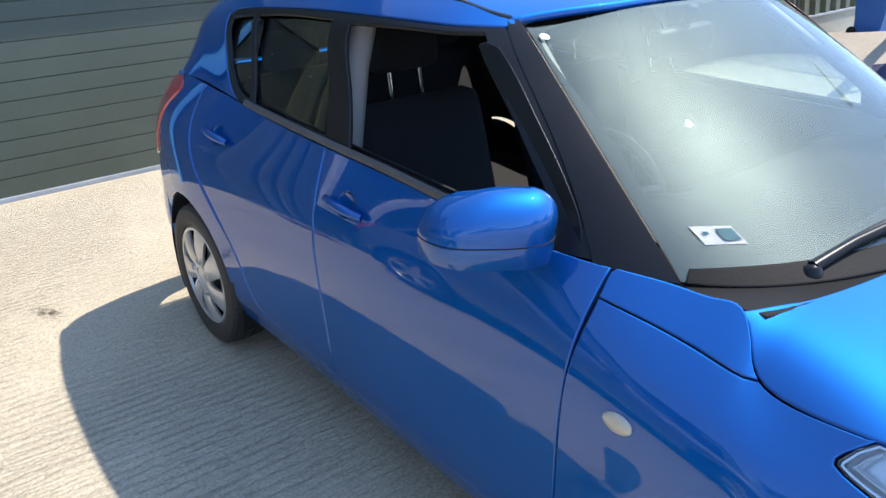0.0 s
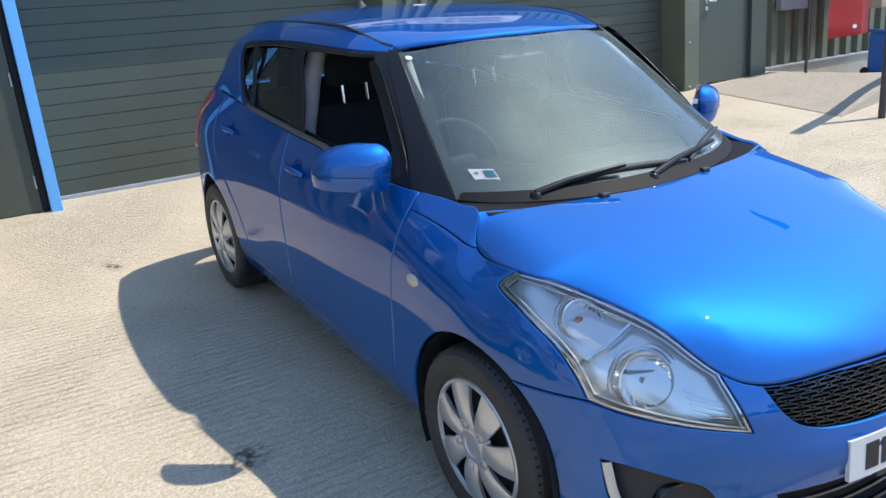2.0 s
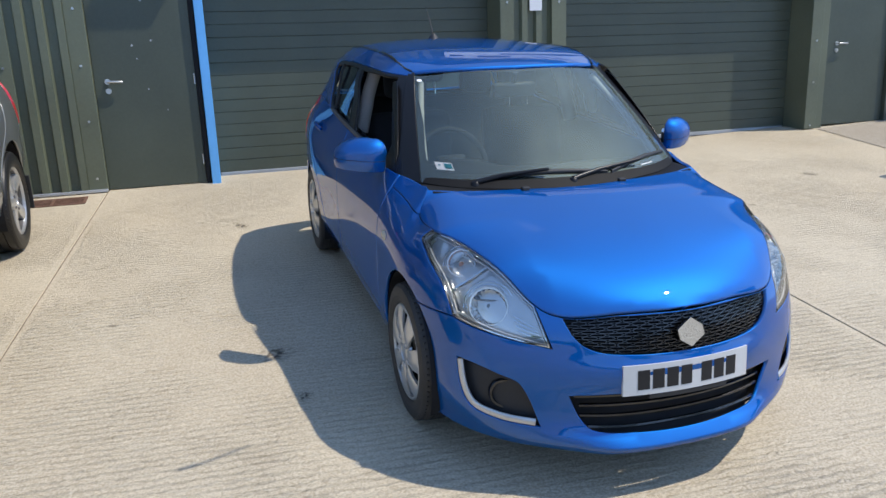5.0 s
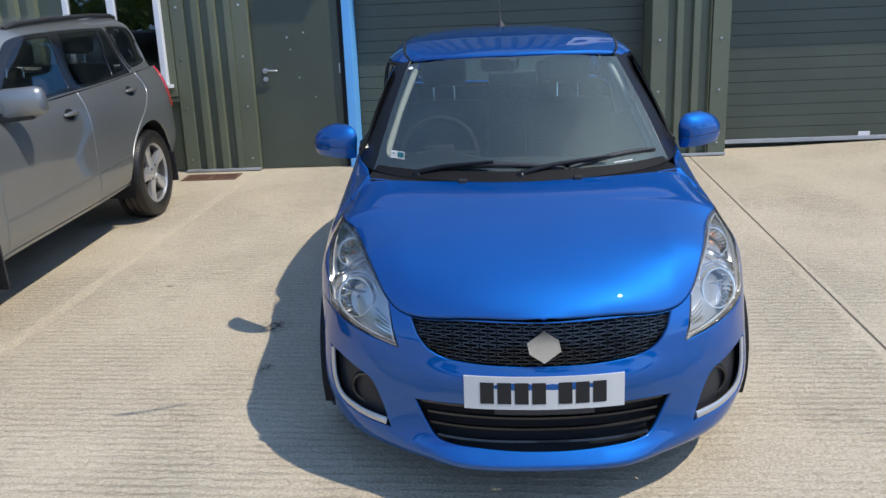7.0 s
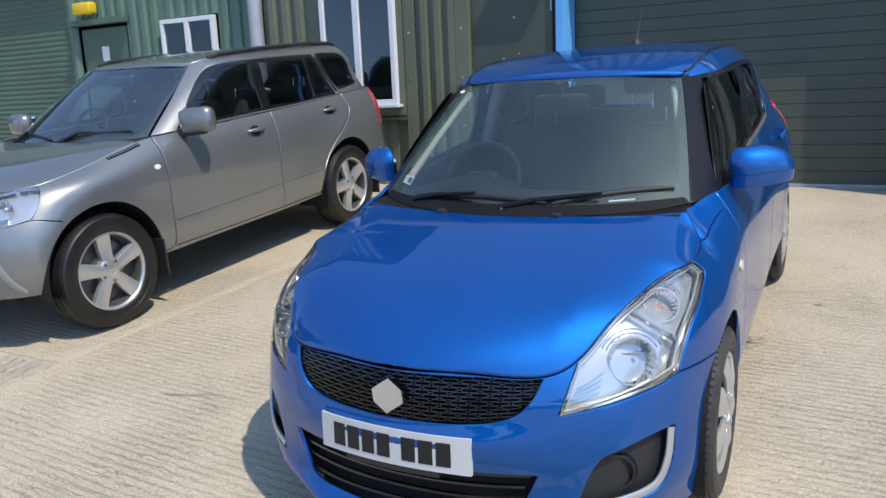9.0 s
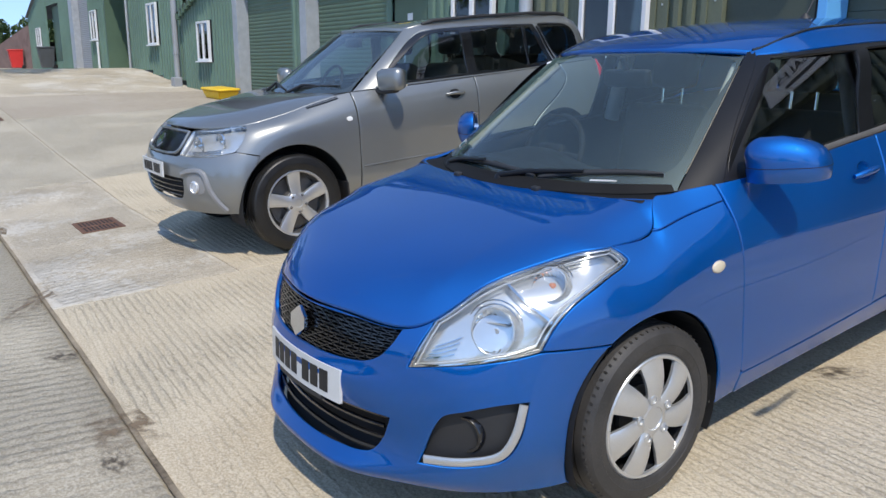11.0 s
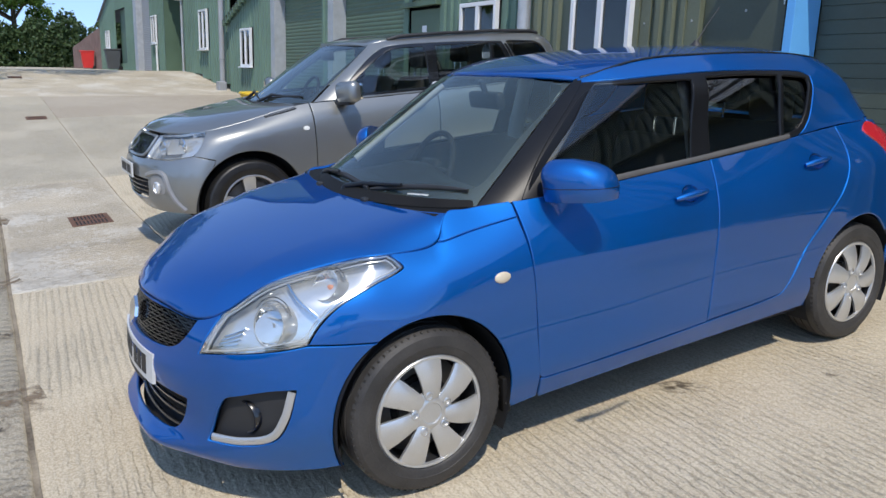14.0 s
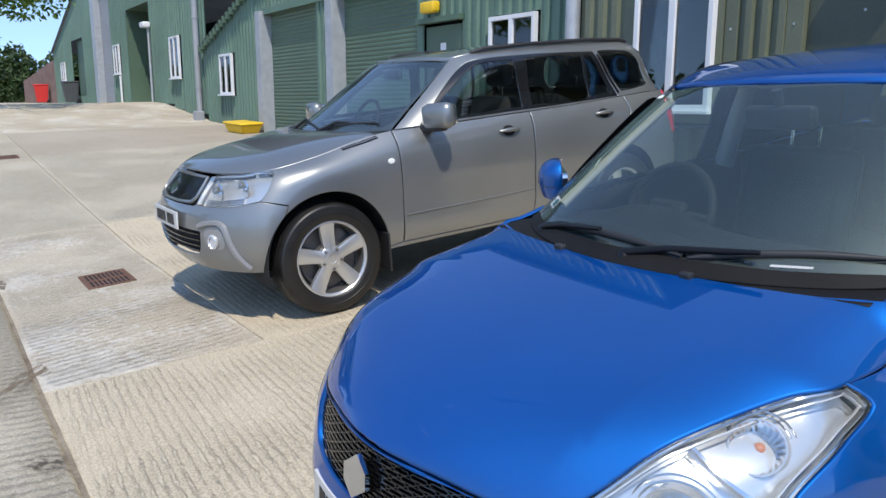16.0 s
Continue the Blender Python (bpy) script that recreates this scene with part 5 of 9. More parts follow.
def bonnet_z(x, y):
    """A gently crowned middle, a fold on either side, and a shoulder that falls to the wing."""
    edge, ez = np.interp(y, _rail[:, 1], _rail[:, 0]), np.interp(y, _rail[:, 1], _rail[:, 2])
    ax = np.abs(x)
    fold = np.minimum(crease_x(y), edge - 0.03)
    drop = bonnet_mid(y) - ez
    rear = np.clip((y + 1.80) / 0.75, 0, 1)
    rear = rear * rear * (3 - 2 * rear)
    inner = 0.26 * np.clip(drop, 0, 0.05) * (1 - 0.6 * rear)
    f = np.clip((ax - fold) / np.maximum(edge - fold, 1e-3), 0, 1.1)
    r = np.clip(ax / np.maximum(edge, 1e-3), 0, 1.15)
    nose = np.clip((y + 1.88) / 0.32, 0, 1)
    nose = nose * nose * (3 - 2 * nose)
    plain = bonnet_mid(y) - drop * (0.45 * r**2 + 0.55 * r**6)
    fall = (1 - rear) * (0.55 * f + 0.45 * f**2) + rear * (0.10 * f + 0.90 * f ** 4.0)
    folded = bonnet_mid(y) - inner * np.minimum(ax / np.maximum(fold, 1e-3), 1) ** 2 - (drop - inner) * fall
    return plain * (1 - nose) + folded * nose


roof_mid = curve1([(-.5, 1.358), (-.415, 1.394), (-.25, 1.432), (0, 1.462), (.4, 1.480), (.8, 1.474), (1.1, 1.452), (1.3, 1.42), (1.5, 1.372)])
roof_edge_x = curve1([(-.5, .47), (-.30, .505), (-.11, .548), (.3, .555), (.85, .54), (1.13, .52), (1.32, .475), (1.5, .38)])
roof_edge_z = curve1([(-.5, 1.33), (-.30, 1.375), (-.11, 1.418), (.3, 1.442), (.85, 1.43), (1.13, 1.405), (1.32, 1.375), (1.5, 1.33)])


def roof_z(x, y):
    r = np.abs(x) / roof_edge_x(y)
    return roof_mid(y) - (roof_mid(y) - roof_edge_z(y)) * (0.55 * r**2 + 0.45 * r**4)


bonnet_skin, roof_skin = Height(bonnet_z), Height(roof_z)
CAR = Matrix.Rotation(radians(4.6), 4, "X")
car = thing("hatchback_car", "metallic blue five-door hatchback parked nose out, driver window open", "car", m=CAR)
SIDE, FRONT, ALL = (0, 1, 1), (1, 0.15, 1), (1, 1, 1)


def side_line(pts, step=0.02, sharp=(), closed=True, loft=lower):
    return loft.find([(0.8, y, z) for y, z in rounded(pts, step, closed, sharp)], SIDE)


def space_line(pts, step=0.02, sharp=(), closed=True, loft=lower, side=1):
    return loft.find(rounded(pts, step, closed, sharp), ALL, side)


def arch(cy, cz, r, a0, a1, n=24):
    return [(cy + r * math.cos(radians(a0 + (a1 - a0) * k / n)), cz + r * math.sin(radians(a0 + (a1 - a0) * k / n))) for k in range(n + 1)]


VB, VT = RAIL_V[0], RAIL_V[-1]
AF, AR, RA = (-1.215, 0.30), (1.215, 0.30), 0.348


# shared lines: lamp outline, bonnet shut line
U_IN = lower.find([(.507, -1.79, .705)])[0][0]
U_TIP = lower.find([(.722, -1.295, .846)])[0][0]
U_NOTCH = lower.find([(.717, -1.10, .871)])[0][0]
LAMP_IN = space_line([(.507, -1.79, .705), (.496, -1.845, .645), (.477, -1.896, .566)], 0.014, (0, 2), False)
LAMP_IN[0] = (U_IN, VT)
LAMP_LOW = space_line([(.477, -1.896, .566), (.614, -1.809, .589), (.712, -1.696, .604), (.753, -1.612, .616)], 0.014, (0, 3), False)
LAMP_OUT = space_line([(.753, -1.612, .616), (.762, -1.565, .680), (.768, -1.50, .732), (.776, -1.38, .783), (.760, -1.258, .815), (.740, -1.272, .843)], 0.012, (0,), False)
LAMP_TOP = np.array([(u, VT) for u in np.linspace(U_TIP, U_IN, 46)])
_a = arch(*AF, RA, 121, 122)[0]
LAMP_SIDE = np.concatenate([side_line([_a, (-1.612, 0.616)], 0.02, (0, 1), False), LAMP_OUT[1:]])


class Dish:
    """A shallow bowl pressed into the lower skin about one place."""

    def __init__(self, mid, ru, rv, deep):
        self.mid, self.r, self.deep = np.asarray(mid, float), np.array([ru, rv]), deep

    def at(self, uv):
        uv = np.asarray(uv, float).reshape(-1, 2)
        d = np.clip(1 - (((uv - self.mid) / self.r) ** 2).sum(1), 0, 1)
        return lower.at(uv) - lower.normal(uv) * (0.002 + self.deep * d ** 0.6)[:, None]

    def normal(self, uv):
        uv = np.asarray(uv, float).reshape(-1, 2)
        e = 2e-3
        n = np.cross(self.at(uv + (e, 0)) - self.at(uv - (e, 0)), self.at(uv + (0, e)) - self.at(uv - (0, e)))
        return n / np.maximum(np.linalg.norm(n, axis=1, keepdims=True), 1e-12)


def swift_side_panels():
    # front wing: lamp tip, shut line, screen foot, door seam, sill, arch, bumper seam
    ar = arch(*AF, RA, -18, 121)
    fend = np.concatenate([
        [(u, VT) for u in np.arange(U_TIP, U_NOTCH, 0.012)],
        side_line([(-1.10, 0.869), (-1.0, 0.888), (-0.9, 0.903), (-0.785, 0.919)], 0.02, (0, 3), False),
        side_line([(-0.785, 0.919), (-0.764, 0.72), (-0.748, 0.46), (-0.735, 0.30), (-0.73, 0.21)], 0.02, (0, 4), False)[1:],
        side_line([(-0.73, 0.21), (-0.875, 0.195), ar[0]], 0.02, (0, 1, 2), False)[1:],
        side_line(ar, 0.012, (), False)[1:],
        LAMP_SIDE[1:-1],
    ])
    for s, o in zip((1, -1), both(fend)):
        panel("front_wing", o, lower, M_PAINT, car)
    # scuttle side between bonnet, screen pillar and door
    u_door = lower.find([(0.705, -0.785, 0.965)])[0][0]
    scut = np.concatenate([
        [(u, VT) for u in np.arange(U_NOTCH, u_door, 0.012)],
        side_line([(-0.785, 0.960), (-0.785, 0.919)], 0.012, (0, 1), False),
        side_line([(-0.785, 0.919), (-0.9, 0.903), (-1.0, 0.888), (-1.10, 0.869)], 0.02, (0, 3), False)[1:-1],
    ])
    for s, o in zip((1, -1), both(scut)):
        panel("scuttle_side", o, lower, M_PAINT, car, gap=0.0004)
    # doors
    fd = [(-0.782, 0.967), (-0.5, 0.983), (-0.2, 0.997), (0.225, 1.018), (0.195, 0.72), (0.17, 0.42), (0.165, 0.325), (-0.3, 0.305), (-0.725, 0.296), (-0.741, 0.315), (-0.748, 0.46), (-0.764, 0.72)]
    rd = [(0.228, 1.018), (0.6, 1.048), (0.98, 1.073), (1.115, 1.08), (1.12, 0.955), (1.04, 0.81), (0.91, 0.68), (0.775, 0.53), (0.70, 0.41), (0.645, 0.36), (0.168, 0.328), (0.173, 0.42), (0.198, 0.72)]
    doors = {}
    for nm, pts, sharp in (("front_door", fd, (0, 3, 6)), ("rear_door", rd, (0, 3, 10))):
        uv = side_line(pts, 0.02, sharp)
        yc, zc = (0.062, 0.898) if nm == "front_door" else (0.882, 0.944)
        cup = side_line([(yc + 0.044 * math.cos(2 * math.pi * k / 24), zc + 0.031 * math.sin(2 * math.pi * k / 24)) for k in range(24)], 0.02)
        for s, o, c in zip((1, -1), both(uv), both(cup)):
            doors[nm, s] = panel(nm, o, lower, M_PAINT, car, holes=(c,), gap=0.0025)
            panel("finger_cup", c, Dish(c.mean(0), 0.046, 0.030, 0.0135), M_PAINT, doors[nm, s], gap=-0.002, lip=0.002, depth=0, step=0.009)
    # rear quarter
    q = [(1.12, 1.08), (1.25, 1.086), (1.40, 1.088), (1.45, 0.99), (1.53, 0.86), (1.56, 0.79), (1.555, 0.60)] + arch(*AR, RA, 40, 165) + [(0.84, 0.40), (0.775, 0.515), (0.915, 0.67), (1.045, 0.80), (1.125, 0.95)]
    uv = side_line(q, 0.02, (0, 2, 6, 7, 7 + 24))
    for s, o in zip((1, -1), both(uv)):
        panel("rear_quarter", o, lower, M_PAINT, car)
    # sill
    sl = [(-0.73, 0.292), (-0.3, 0.300), (0.165, 0.322), (0.64, 0.355), (0.70, 0.405), (0.775, 0.52), (0.85, 0.40), (0.873, 0.33), (0.87, 0.245), (0.4, 0.228), (-0.2, 0.217), (-0.72, 0.203)]
    uv = side_line(sl, 0.025, (0, 5, 8, 11))
    for s, o in zip((1, -1), both(uv)):
        panel("sill", o, lower, M_PAINT, car)
    return doors


doors = swift_side_panels()


def swift_front():
    # bumper with openings for grille, intake and fog lamps
    side_l = np.concatenate([
        side_line([(-1.612, 0.616), _a], 0.02, (0, 1), False),
        side_line(arch(*AF, RA, 121, 205), 0.015, (), False)[1:],
        space_line([(0.79, -1.545, 0.172), (0.72, -1.68, 0.178)], 0.02, (), False)[1:],
    ])
    low = np.array([(u, VB) for u in np.arange(side_l[-1][0] - 0.03, -side_l[-1][0], -0.03)])
    top = np.array([(u, VT) for u in np.arange(-U_IN + 0.02, U_IN - 0.005, 0.02)])
    half = np.concatenate([LAMP_IN, LAMP_LOW[1:], side_l[1:]])
    outline = np.concatenate([top, half, low, (half * (-1, 1))[::-1]])
    grille = lower.find([(x, -1.95, z) for x, z in rounded([(-.430, .672), (-.2, .675), (0, .676), (.2, .674), (.430, .672), (.408, .618), (.366, .574), (.29, .553), (0, .545), (-.29, .553), (-.366, .574), (-.408, .618)], 0.02, True, (0, 4))], FRONT, 0)
    intake = lower.find([(x, -1.98, z) for x, z in rounded([(-.425, .395), (-.2, .402), (0, .404), (.2, .402), (.425, .395), (.385, .31), (.345, .268), (.2, .252), (0, .247), (-.2, .252), (-.345, .268), (-.385, .31)], 0.02, True, (0, 4))], FRONT, 0)
    fog = space_line([(.572, -1.845, .424), (.63, -1.80, .450), (.70, -1.73, .470), (.757, -1.665, .476), (.752, -1.70, .37), (.728, -1.745, .305), (.66, -1.825, .282), (.520, -1.908, .274)], 0.012, (3, 7))
    fog_l, fog_r = both(fog)
    panel("front_bumper", outline, lower, M_PAINT, car, holes=(grille, intake, fog_l, fog_r), step=0.03)
    # grille: a recessed black plate with a honeycomb of long cells
    class Back:
        def __init__(self, sk, d):
            self.sk, self.d = sk, d
        def at(self, uv):
            return self.sk.at(uv) - self.sk.normal(uv) * self.d
        def normal(self, uv):
            return self.sk.normal(uv)
    back = Back(lower, 0.05)
    g = panel("upper_grille", grille, back, M_SHELL, car, "black honeycomb grille", gap=-0.02, depth=0)
    net = Back(lower, 0.012)
    cell_w, cell_h, bar = 0.056, 0.0205, 0.0035
    lo, hi = grille.min(0), grille.max(0)
    bm = bmesh.new()
    row, v = 0, lo[1] + 0.006
    while v < hi[1]:
        u = lo[0] + (cell_w / 2 if row % 2 else 0)
        while u < hi[0]:
            c = np.array([(u - cell_w * .5, v), (u - cell_w * .36, v + cell_h * .5), (u + cell_w * .36, v + cell_h * .5), (u + cell_w * .5, v), (u + cell_w * .36, v - cell_h * .5), (u - cell_w * .36, v - cell_h * .5)])
            if inside(inset(grille if area2(grille) > 0 else grille[::-1], 0.002), np.array([[u, v]])).all():
                cen = np.array([u, v])
                o_, i_ = c, cen + (c - cen) * (1 - np.array([[2 * bar / cell_w, 2 * bar / cell_h]]) * 1.1)
                po, pi = net.at(o_), net.at(i_)
                pb = Back(lower, 0.030).at(cen + (c - cen) * 0.80)
                vo = [bm.verts.new(p) for p in po]
                vi = [bm.verts.new(p) for p in pi]
                vb = [bm.verts.new(p) for p in pb]
                for k in range(6):
                    j = (k + 1) % 6
                    bm.faces.new((vo[k], vo[j], vi[j], vi[k]))
                    bm.faces.new((vi[k], vi[j], vb[j], vb[k]))
            u += cell_w
        v += cell_h
        row += 1
    part("honeycomb", bm, M_BLACKTRIM, g)
    i = panel("lower_intake", intake, back, M_SHELL, car, "black slatted lower intake", gap=-0.02, depth=0)
    for k, v in enumerate(np.linspace(intake[:, 1].min() + 0.024, intake[:, 1].max() - 0.016, 4)):
        us = np.linspace(-0.44, 0.44, 40)
        line = np.array([(u, v) for u in us])
        line = line[inside(intake if area2(intake) > 0 else intake[::-1], line)]
        strip("slat", Back(lower, 0.022), line, 0.013, 0.006, M_BLACKTRIM, i)
    # fog lamp wells and bright brackets
    for s, o in ((1, fog_l), (-1, fog_r)):
        f = panel("fog_lamp_bezel", o, Back(lower, 0.032), M_PLASTIC, car, "black plastic fog lamp bezel with a bright bracket", gap=-0.012, depth=0, step=0.02)
        br = space_line([(.746, -1.675, .470), (.743, -1.71, .38), (.720, -1.752, .318), (.655, -1.828, .295), (.535, -1.902, .287)], 0.010, (), False)
        br = br * (s, 1)
        strip("bright_bracket", Back(lower, 0.006), br, 0.026, 0.006, M_SILVER, f, "satin silver bracket")
        c = Back(lower, 0.05).at(lower.find([(.635, -1.82, .368)]) * (s, 1))[0]
        n = lower.normal(lower.find([(.635, -1.82, .368)]) * (s, 1))[0]
        n = Vector((n[0] * 0.5, n[1], n[2] * 0.3)).normalized()
        q = Matrix.Translation(c) @ n.to_track_quat("X", "Z").to_matrix().to_4x4()
        bm = bmesh.new()
        lathe(bm, [(0.063, -0.012), (0.061, 0.012), (0.056, 0.020), (0.048, 0.018), (0.043, -0.010)], 32, q)
        part("fog_lamp_ring", bm, M_BLACKTRIM, f, smooth=45)
        bm = bmesh.new()
        lathe(bm, [(0.043, -0.009), (0.034, -0.003), (0.018, 0.0), (0, 0.001)], 28, q)
        part("fog_lamp", bm, M_BLACKTRIM, f, smooth=60)
    # number plate
    y0 = -2.036
    def bent(bm, x0, x1, ya, yb, za, zb, n=1):
        """A bar bent to the bumper's curve."""
        cuts = []
        for k in range(n + 1):
            x = x0 + (x1 - x0) * k / n
            d = 0.40 * x * x
            cuts.append([bm.verts.new((x, y + d, z)) for y, z in ((ya, za), (ya, zb), (yb, zb), (yb, za))])
        for p, q in zip(cuts, cuts[1:]):
            for a in range(4):
                bm.faces.new((p[a], p[(a + 1) % 4], q[(a + 1) % 4], q[a]))
        bm.faces.new(cuts[0][::-1]), bm.faces.new(cuts[-1])
    bm = bmesh.new()
    bent(bm, -0.257, 0.257, -0.005, 0.006, -0.0555, 0.0555, 14)
    plate = part("number_plate", bm, M_PLATE, car, "white number plate with black characters")
    plate.matrix_local = pose(0, y0 + 0.003, 0.462, -6, 0, 0)
    x = -0.205
    for k in range(7):
        bm = bmesh.new()
        bent(bm, x, x + 0.044, -0.0065, -0.0045, -0.036, 0.036, 2)
        part("character_bar", bm, M_INK, plate)
        x += 0.055 if k != 3 else 0.084
    bm = bmesh.new()
    bent(bm, -0.16, 0.16, -0.004, 0.012, -0.073, -0.058, 8)
    part("plate_carrier", bm, M_PLASTIC, plate)
    # bright emblem as a plain shape
    bm = bmesh.new()
    prism(bm, [(-0.054, 0.014), (0.0, 0.052), (0.046, 0.022), (0.054, -0.014), (0.0, -0.052), (-0.046, -0.022)], -0.006, 0.006)
    em = part("emblem", bm, M_CHROME, car, "bright metal emblem")
    em.matrix_local = pose(0, -2.010, 0.612, -14, 0, 0)


swift_front()


def swift_lamps():
    uv = np.concatenate([LAMP_IN, LAMP_LOW[1:], LAMP_OUT[1:], LAMP_TOP[:-1]])
    class Deep:
        def __init__(self, d):
            self.d = d
        def at(self, q):
            return lower.at(q) - lower.normal(q) * self.d
        def normal(self, q):
            return lower.normal(q)
    for s, o in zip((1, -1), both(uv)):
        lens = panel("headlight", o, lower, M_LENS, car, "large clear swept-back headlight", gap=0.004, depth=0.02, step=0.025, lift=0.001)
        lens.visible_shadow = False
        panel("reflector_bowl", o, Deep(0.046), M_REFLECTOR, lens, "bright silvered reflector", gap=0.002, lip=0.004, depth=-0.042, step=0.03)
        strip("lamp_surround", Deep(0.006), inset(o if area2(o) > 0 else o[::-1], 0.008)[list(range(len(o))) + [0]], 0.006, 0.004, M_CHROME, lens)
        strip("inner_bead", Deep(0.014), inset(o if area2(o) > 0 else o[::-1], 0.020)[list(range(len(o))) + [0]], 0.004, 0.004, M_REFLECTOR2, lens)
        # main beam and indicator: barrels with fluted mirror bowls
        for (x, y, z), r, nm in (((.640, -1.694, .672), .066, "main_beam"), ((.680, -1.505, .788), .050, "indicator")):
            c = lower.find([(x, y, z)]) * (s, 1)
            p, n = lower.at(c)[0], lower.normal(c)[0]
            way = (Vector((0.10 * s, -1, 0.10)).normalized() * 0.5 + Vector(n) * 0.5).normalized()
            q = Matrix.Translation(Vector(p) - Vector(n) * 0.034) @ way.to_track_quat("X", "Z").to_matrix().to_4x4()
            bm = bmesh.new()
            lathe(bm, [(r * 0.99, 0.004), (r * 1.0, 0.010), (r * 1.07, 0.010), (r * 1.10, -0.02), (r * 1.12, -0.05)], 40, q)
            ring = part(nm, bm, M_REFLECTOR, lens, smooth=40)
            for grow in (1.22, 1.40):
                bm = bmesh.new()
                tube(bm, [q @ Vector((-0.008, r * grow * math.cos(a), r * grow * math.sin(a))) for a in (math.pi * (0.15 + 0.9 * k / 20) for k in range(21))], 0.0022, 6)
                part("halo_step", bm, M_CHROME, ring, smooth=60)
            bm = bmesh.new()
            n_seg, levels = 44, [1.0, 0.88, 0.76, 0.64, 0.50, 0.36, 0.22, 0.10]
            rows = []
            for lv in levels:
                rows.append([bm.verts.new(q @ Vector((0.006 - 0.062 * (1 - lv ** 2) + (0.003 * (k % 2) if 0.3 < lv < 0.95 else 0), r * lv * math.cos(2 * math.pi * k / n_seg), r * lv * math.sin(2 * math.pi * k / n_seg)))) for k in range(n_seg)])
            for a, b in zip(rows, rows[1:]):
                for k in range(n_seg):
                    bm.faces.new((a[k], a[(k + 1) % n_seg], b[(k + 1) % n_seg], b[k]))
            bm.faces.new(rows[-1])
            part("fluted_bowl", bm, M_MIRRORED, ring)
            bm = bmesh.new()
            if nm == "main_beam":
                box(bm, -0.030, -0.010, -0.040, 0.040, 0.018, 0.024, 0.002)
                rod(bm, (-0.055, 0, 0), (-0.012, 0, 0), 0.011, 0.008, 16)
                bm.transform(q)
                part("bulb_shield", bm, M_GREYPIPE, ring)
            else:
                lathe(bm, [(r * 0.26, -0.052), (r * 0.28, -0.026), (r * 0.2, -0.014), (0, -0.010)], 20, q)
                part("amber_bulb", bm, M_AMBER, ring, smooth=60)
        # fluted fan in the inner corner
        for k in range(4):
            a = lower.find([(.505 + .004 * k, -1.862 + .012 * k, .592 + .012 * k), (.575, -1.800 + .012 * k, .612 + .016 * k)]) * (s, 1)
            strip("flute", Deep(0.042), rounded(a, 0.02, False), 0.005, 0.004, M_CHROME, lens)
        # chrome divider between the two chambers
        a = lower.find([(.605, -1.61, .79), (.68, -1.60, .745), (.745, -1.56, .69)]) * (s, 1)
        strip("divider", Deep(0.024), rounded(a, 0.02, False), 0.012, 0.012, M_CHROME, lens)
    # side repeaters
    for s in (1, -1):
        c = lower.find([(.82, -0.905, .729)]) * (s, 1)
        p, n = lower.at(c)[0], lower.normal(c)[0]
        q = Matrix.Translation(p) @ Vector(n).to_track_quat("X", "Z").to_matrix().to_4x4() @ Matrix.Diagonal((1, 1.6, 0.95, 1))
        bm = bmesh.new()
        lathe(bm, [(0.021, -0.002), (0.021, 0.003), (0.016, 0.007), (0, 0.009)], 28, q)
        part("side_repeater", bm, M_CREAM, car, "cream oval side repeater", smooth=60)
    # tail lamps
    edge = [(1.335, 1.04), (1.40, 1.065), (1.50, 1.03), (1.585, 0.93), (1.635, 0.80), (1.575, 0.755), (1.53, 0.84), (1.45, 0.955)]
    uv = side_line(edge, 0.02, (0, 4))
    for s, o in zip((1, -1), both(uv)):
        panel("tail_light", o, lower, M_RED, car, "red and clear tail light", gap=-0.01, lift=0.008, step=0.03)


swift_lamps()


def swift_rear():
    # tailgate and rear bumper in one sweep each
    y_at = lower.find([(0.8, 1.54, 0.60)], SIDE)[0]
    uq = y_at[0]
    mid_v = 0.40
    out = np.array([(uq - 0.06, VT), (uq, 0.6), (uq + 0.02, mid_v), (2 * lower.length - uq - 0.02, mid_v), (2 * lower.length - uq, 0.6), (2 * lower.length - uq + 0.06, VT)])
    panel("tailgate", rounded(out, 0.04, True, (0, 2, 3, 5)), lower, M_PAINT, car, step=0.07)
    ua = lower.find([(0.8, 1.53, 0.5)], SIDE)[0][0]
    out = np.array([(ua, mid_v), (ua, VB), (2 * lower.length - ua, VB), (2 * lower.length - ua, mid_v)])
    panel("rear_bumper", rounded(out, 0.04, True, (0, 1, 2, 3)), lower, M_PAINT, car, step=0.07)
    for s in (1, -1):
        o = side_line([(1.515, 0.60), (1.545, 0.62), (1.56, 0.40), (1.545, 0.25), (1.50, 0.25), (1.54, 0.42)], 0.03, (0, 1, 3, 4))
        panel("bumper_corner", both(o)[0 if s > 0 else 1], lower, M_PAINT, car)


swift_rear()


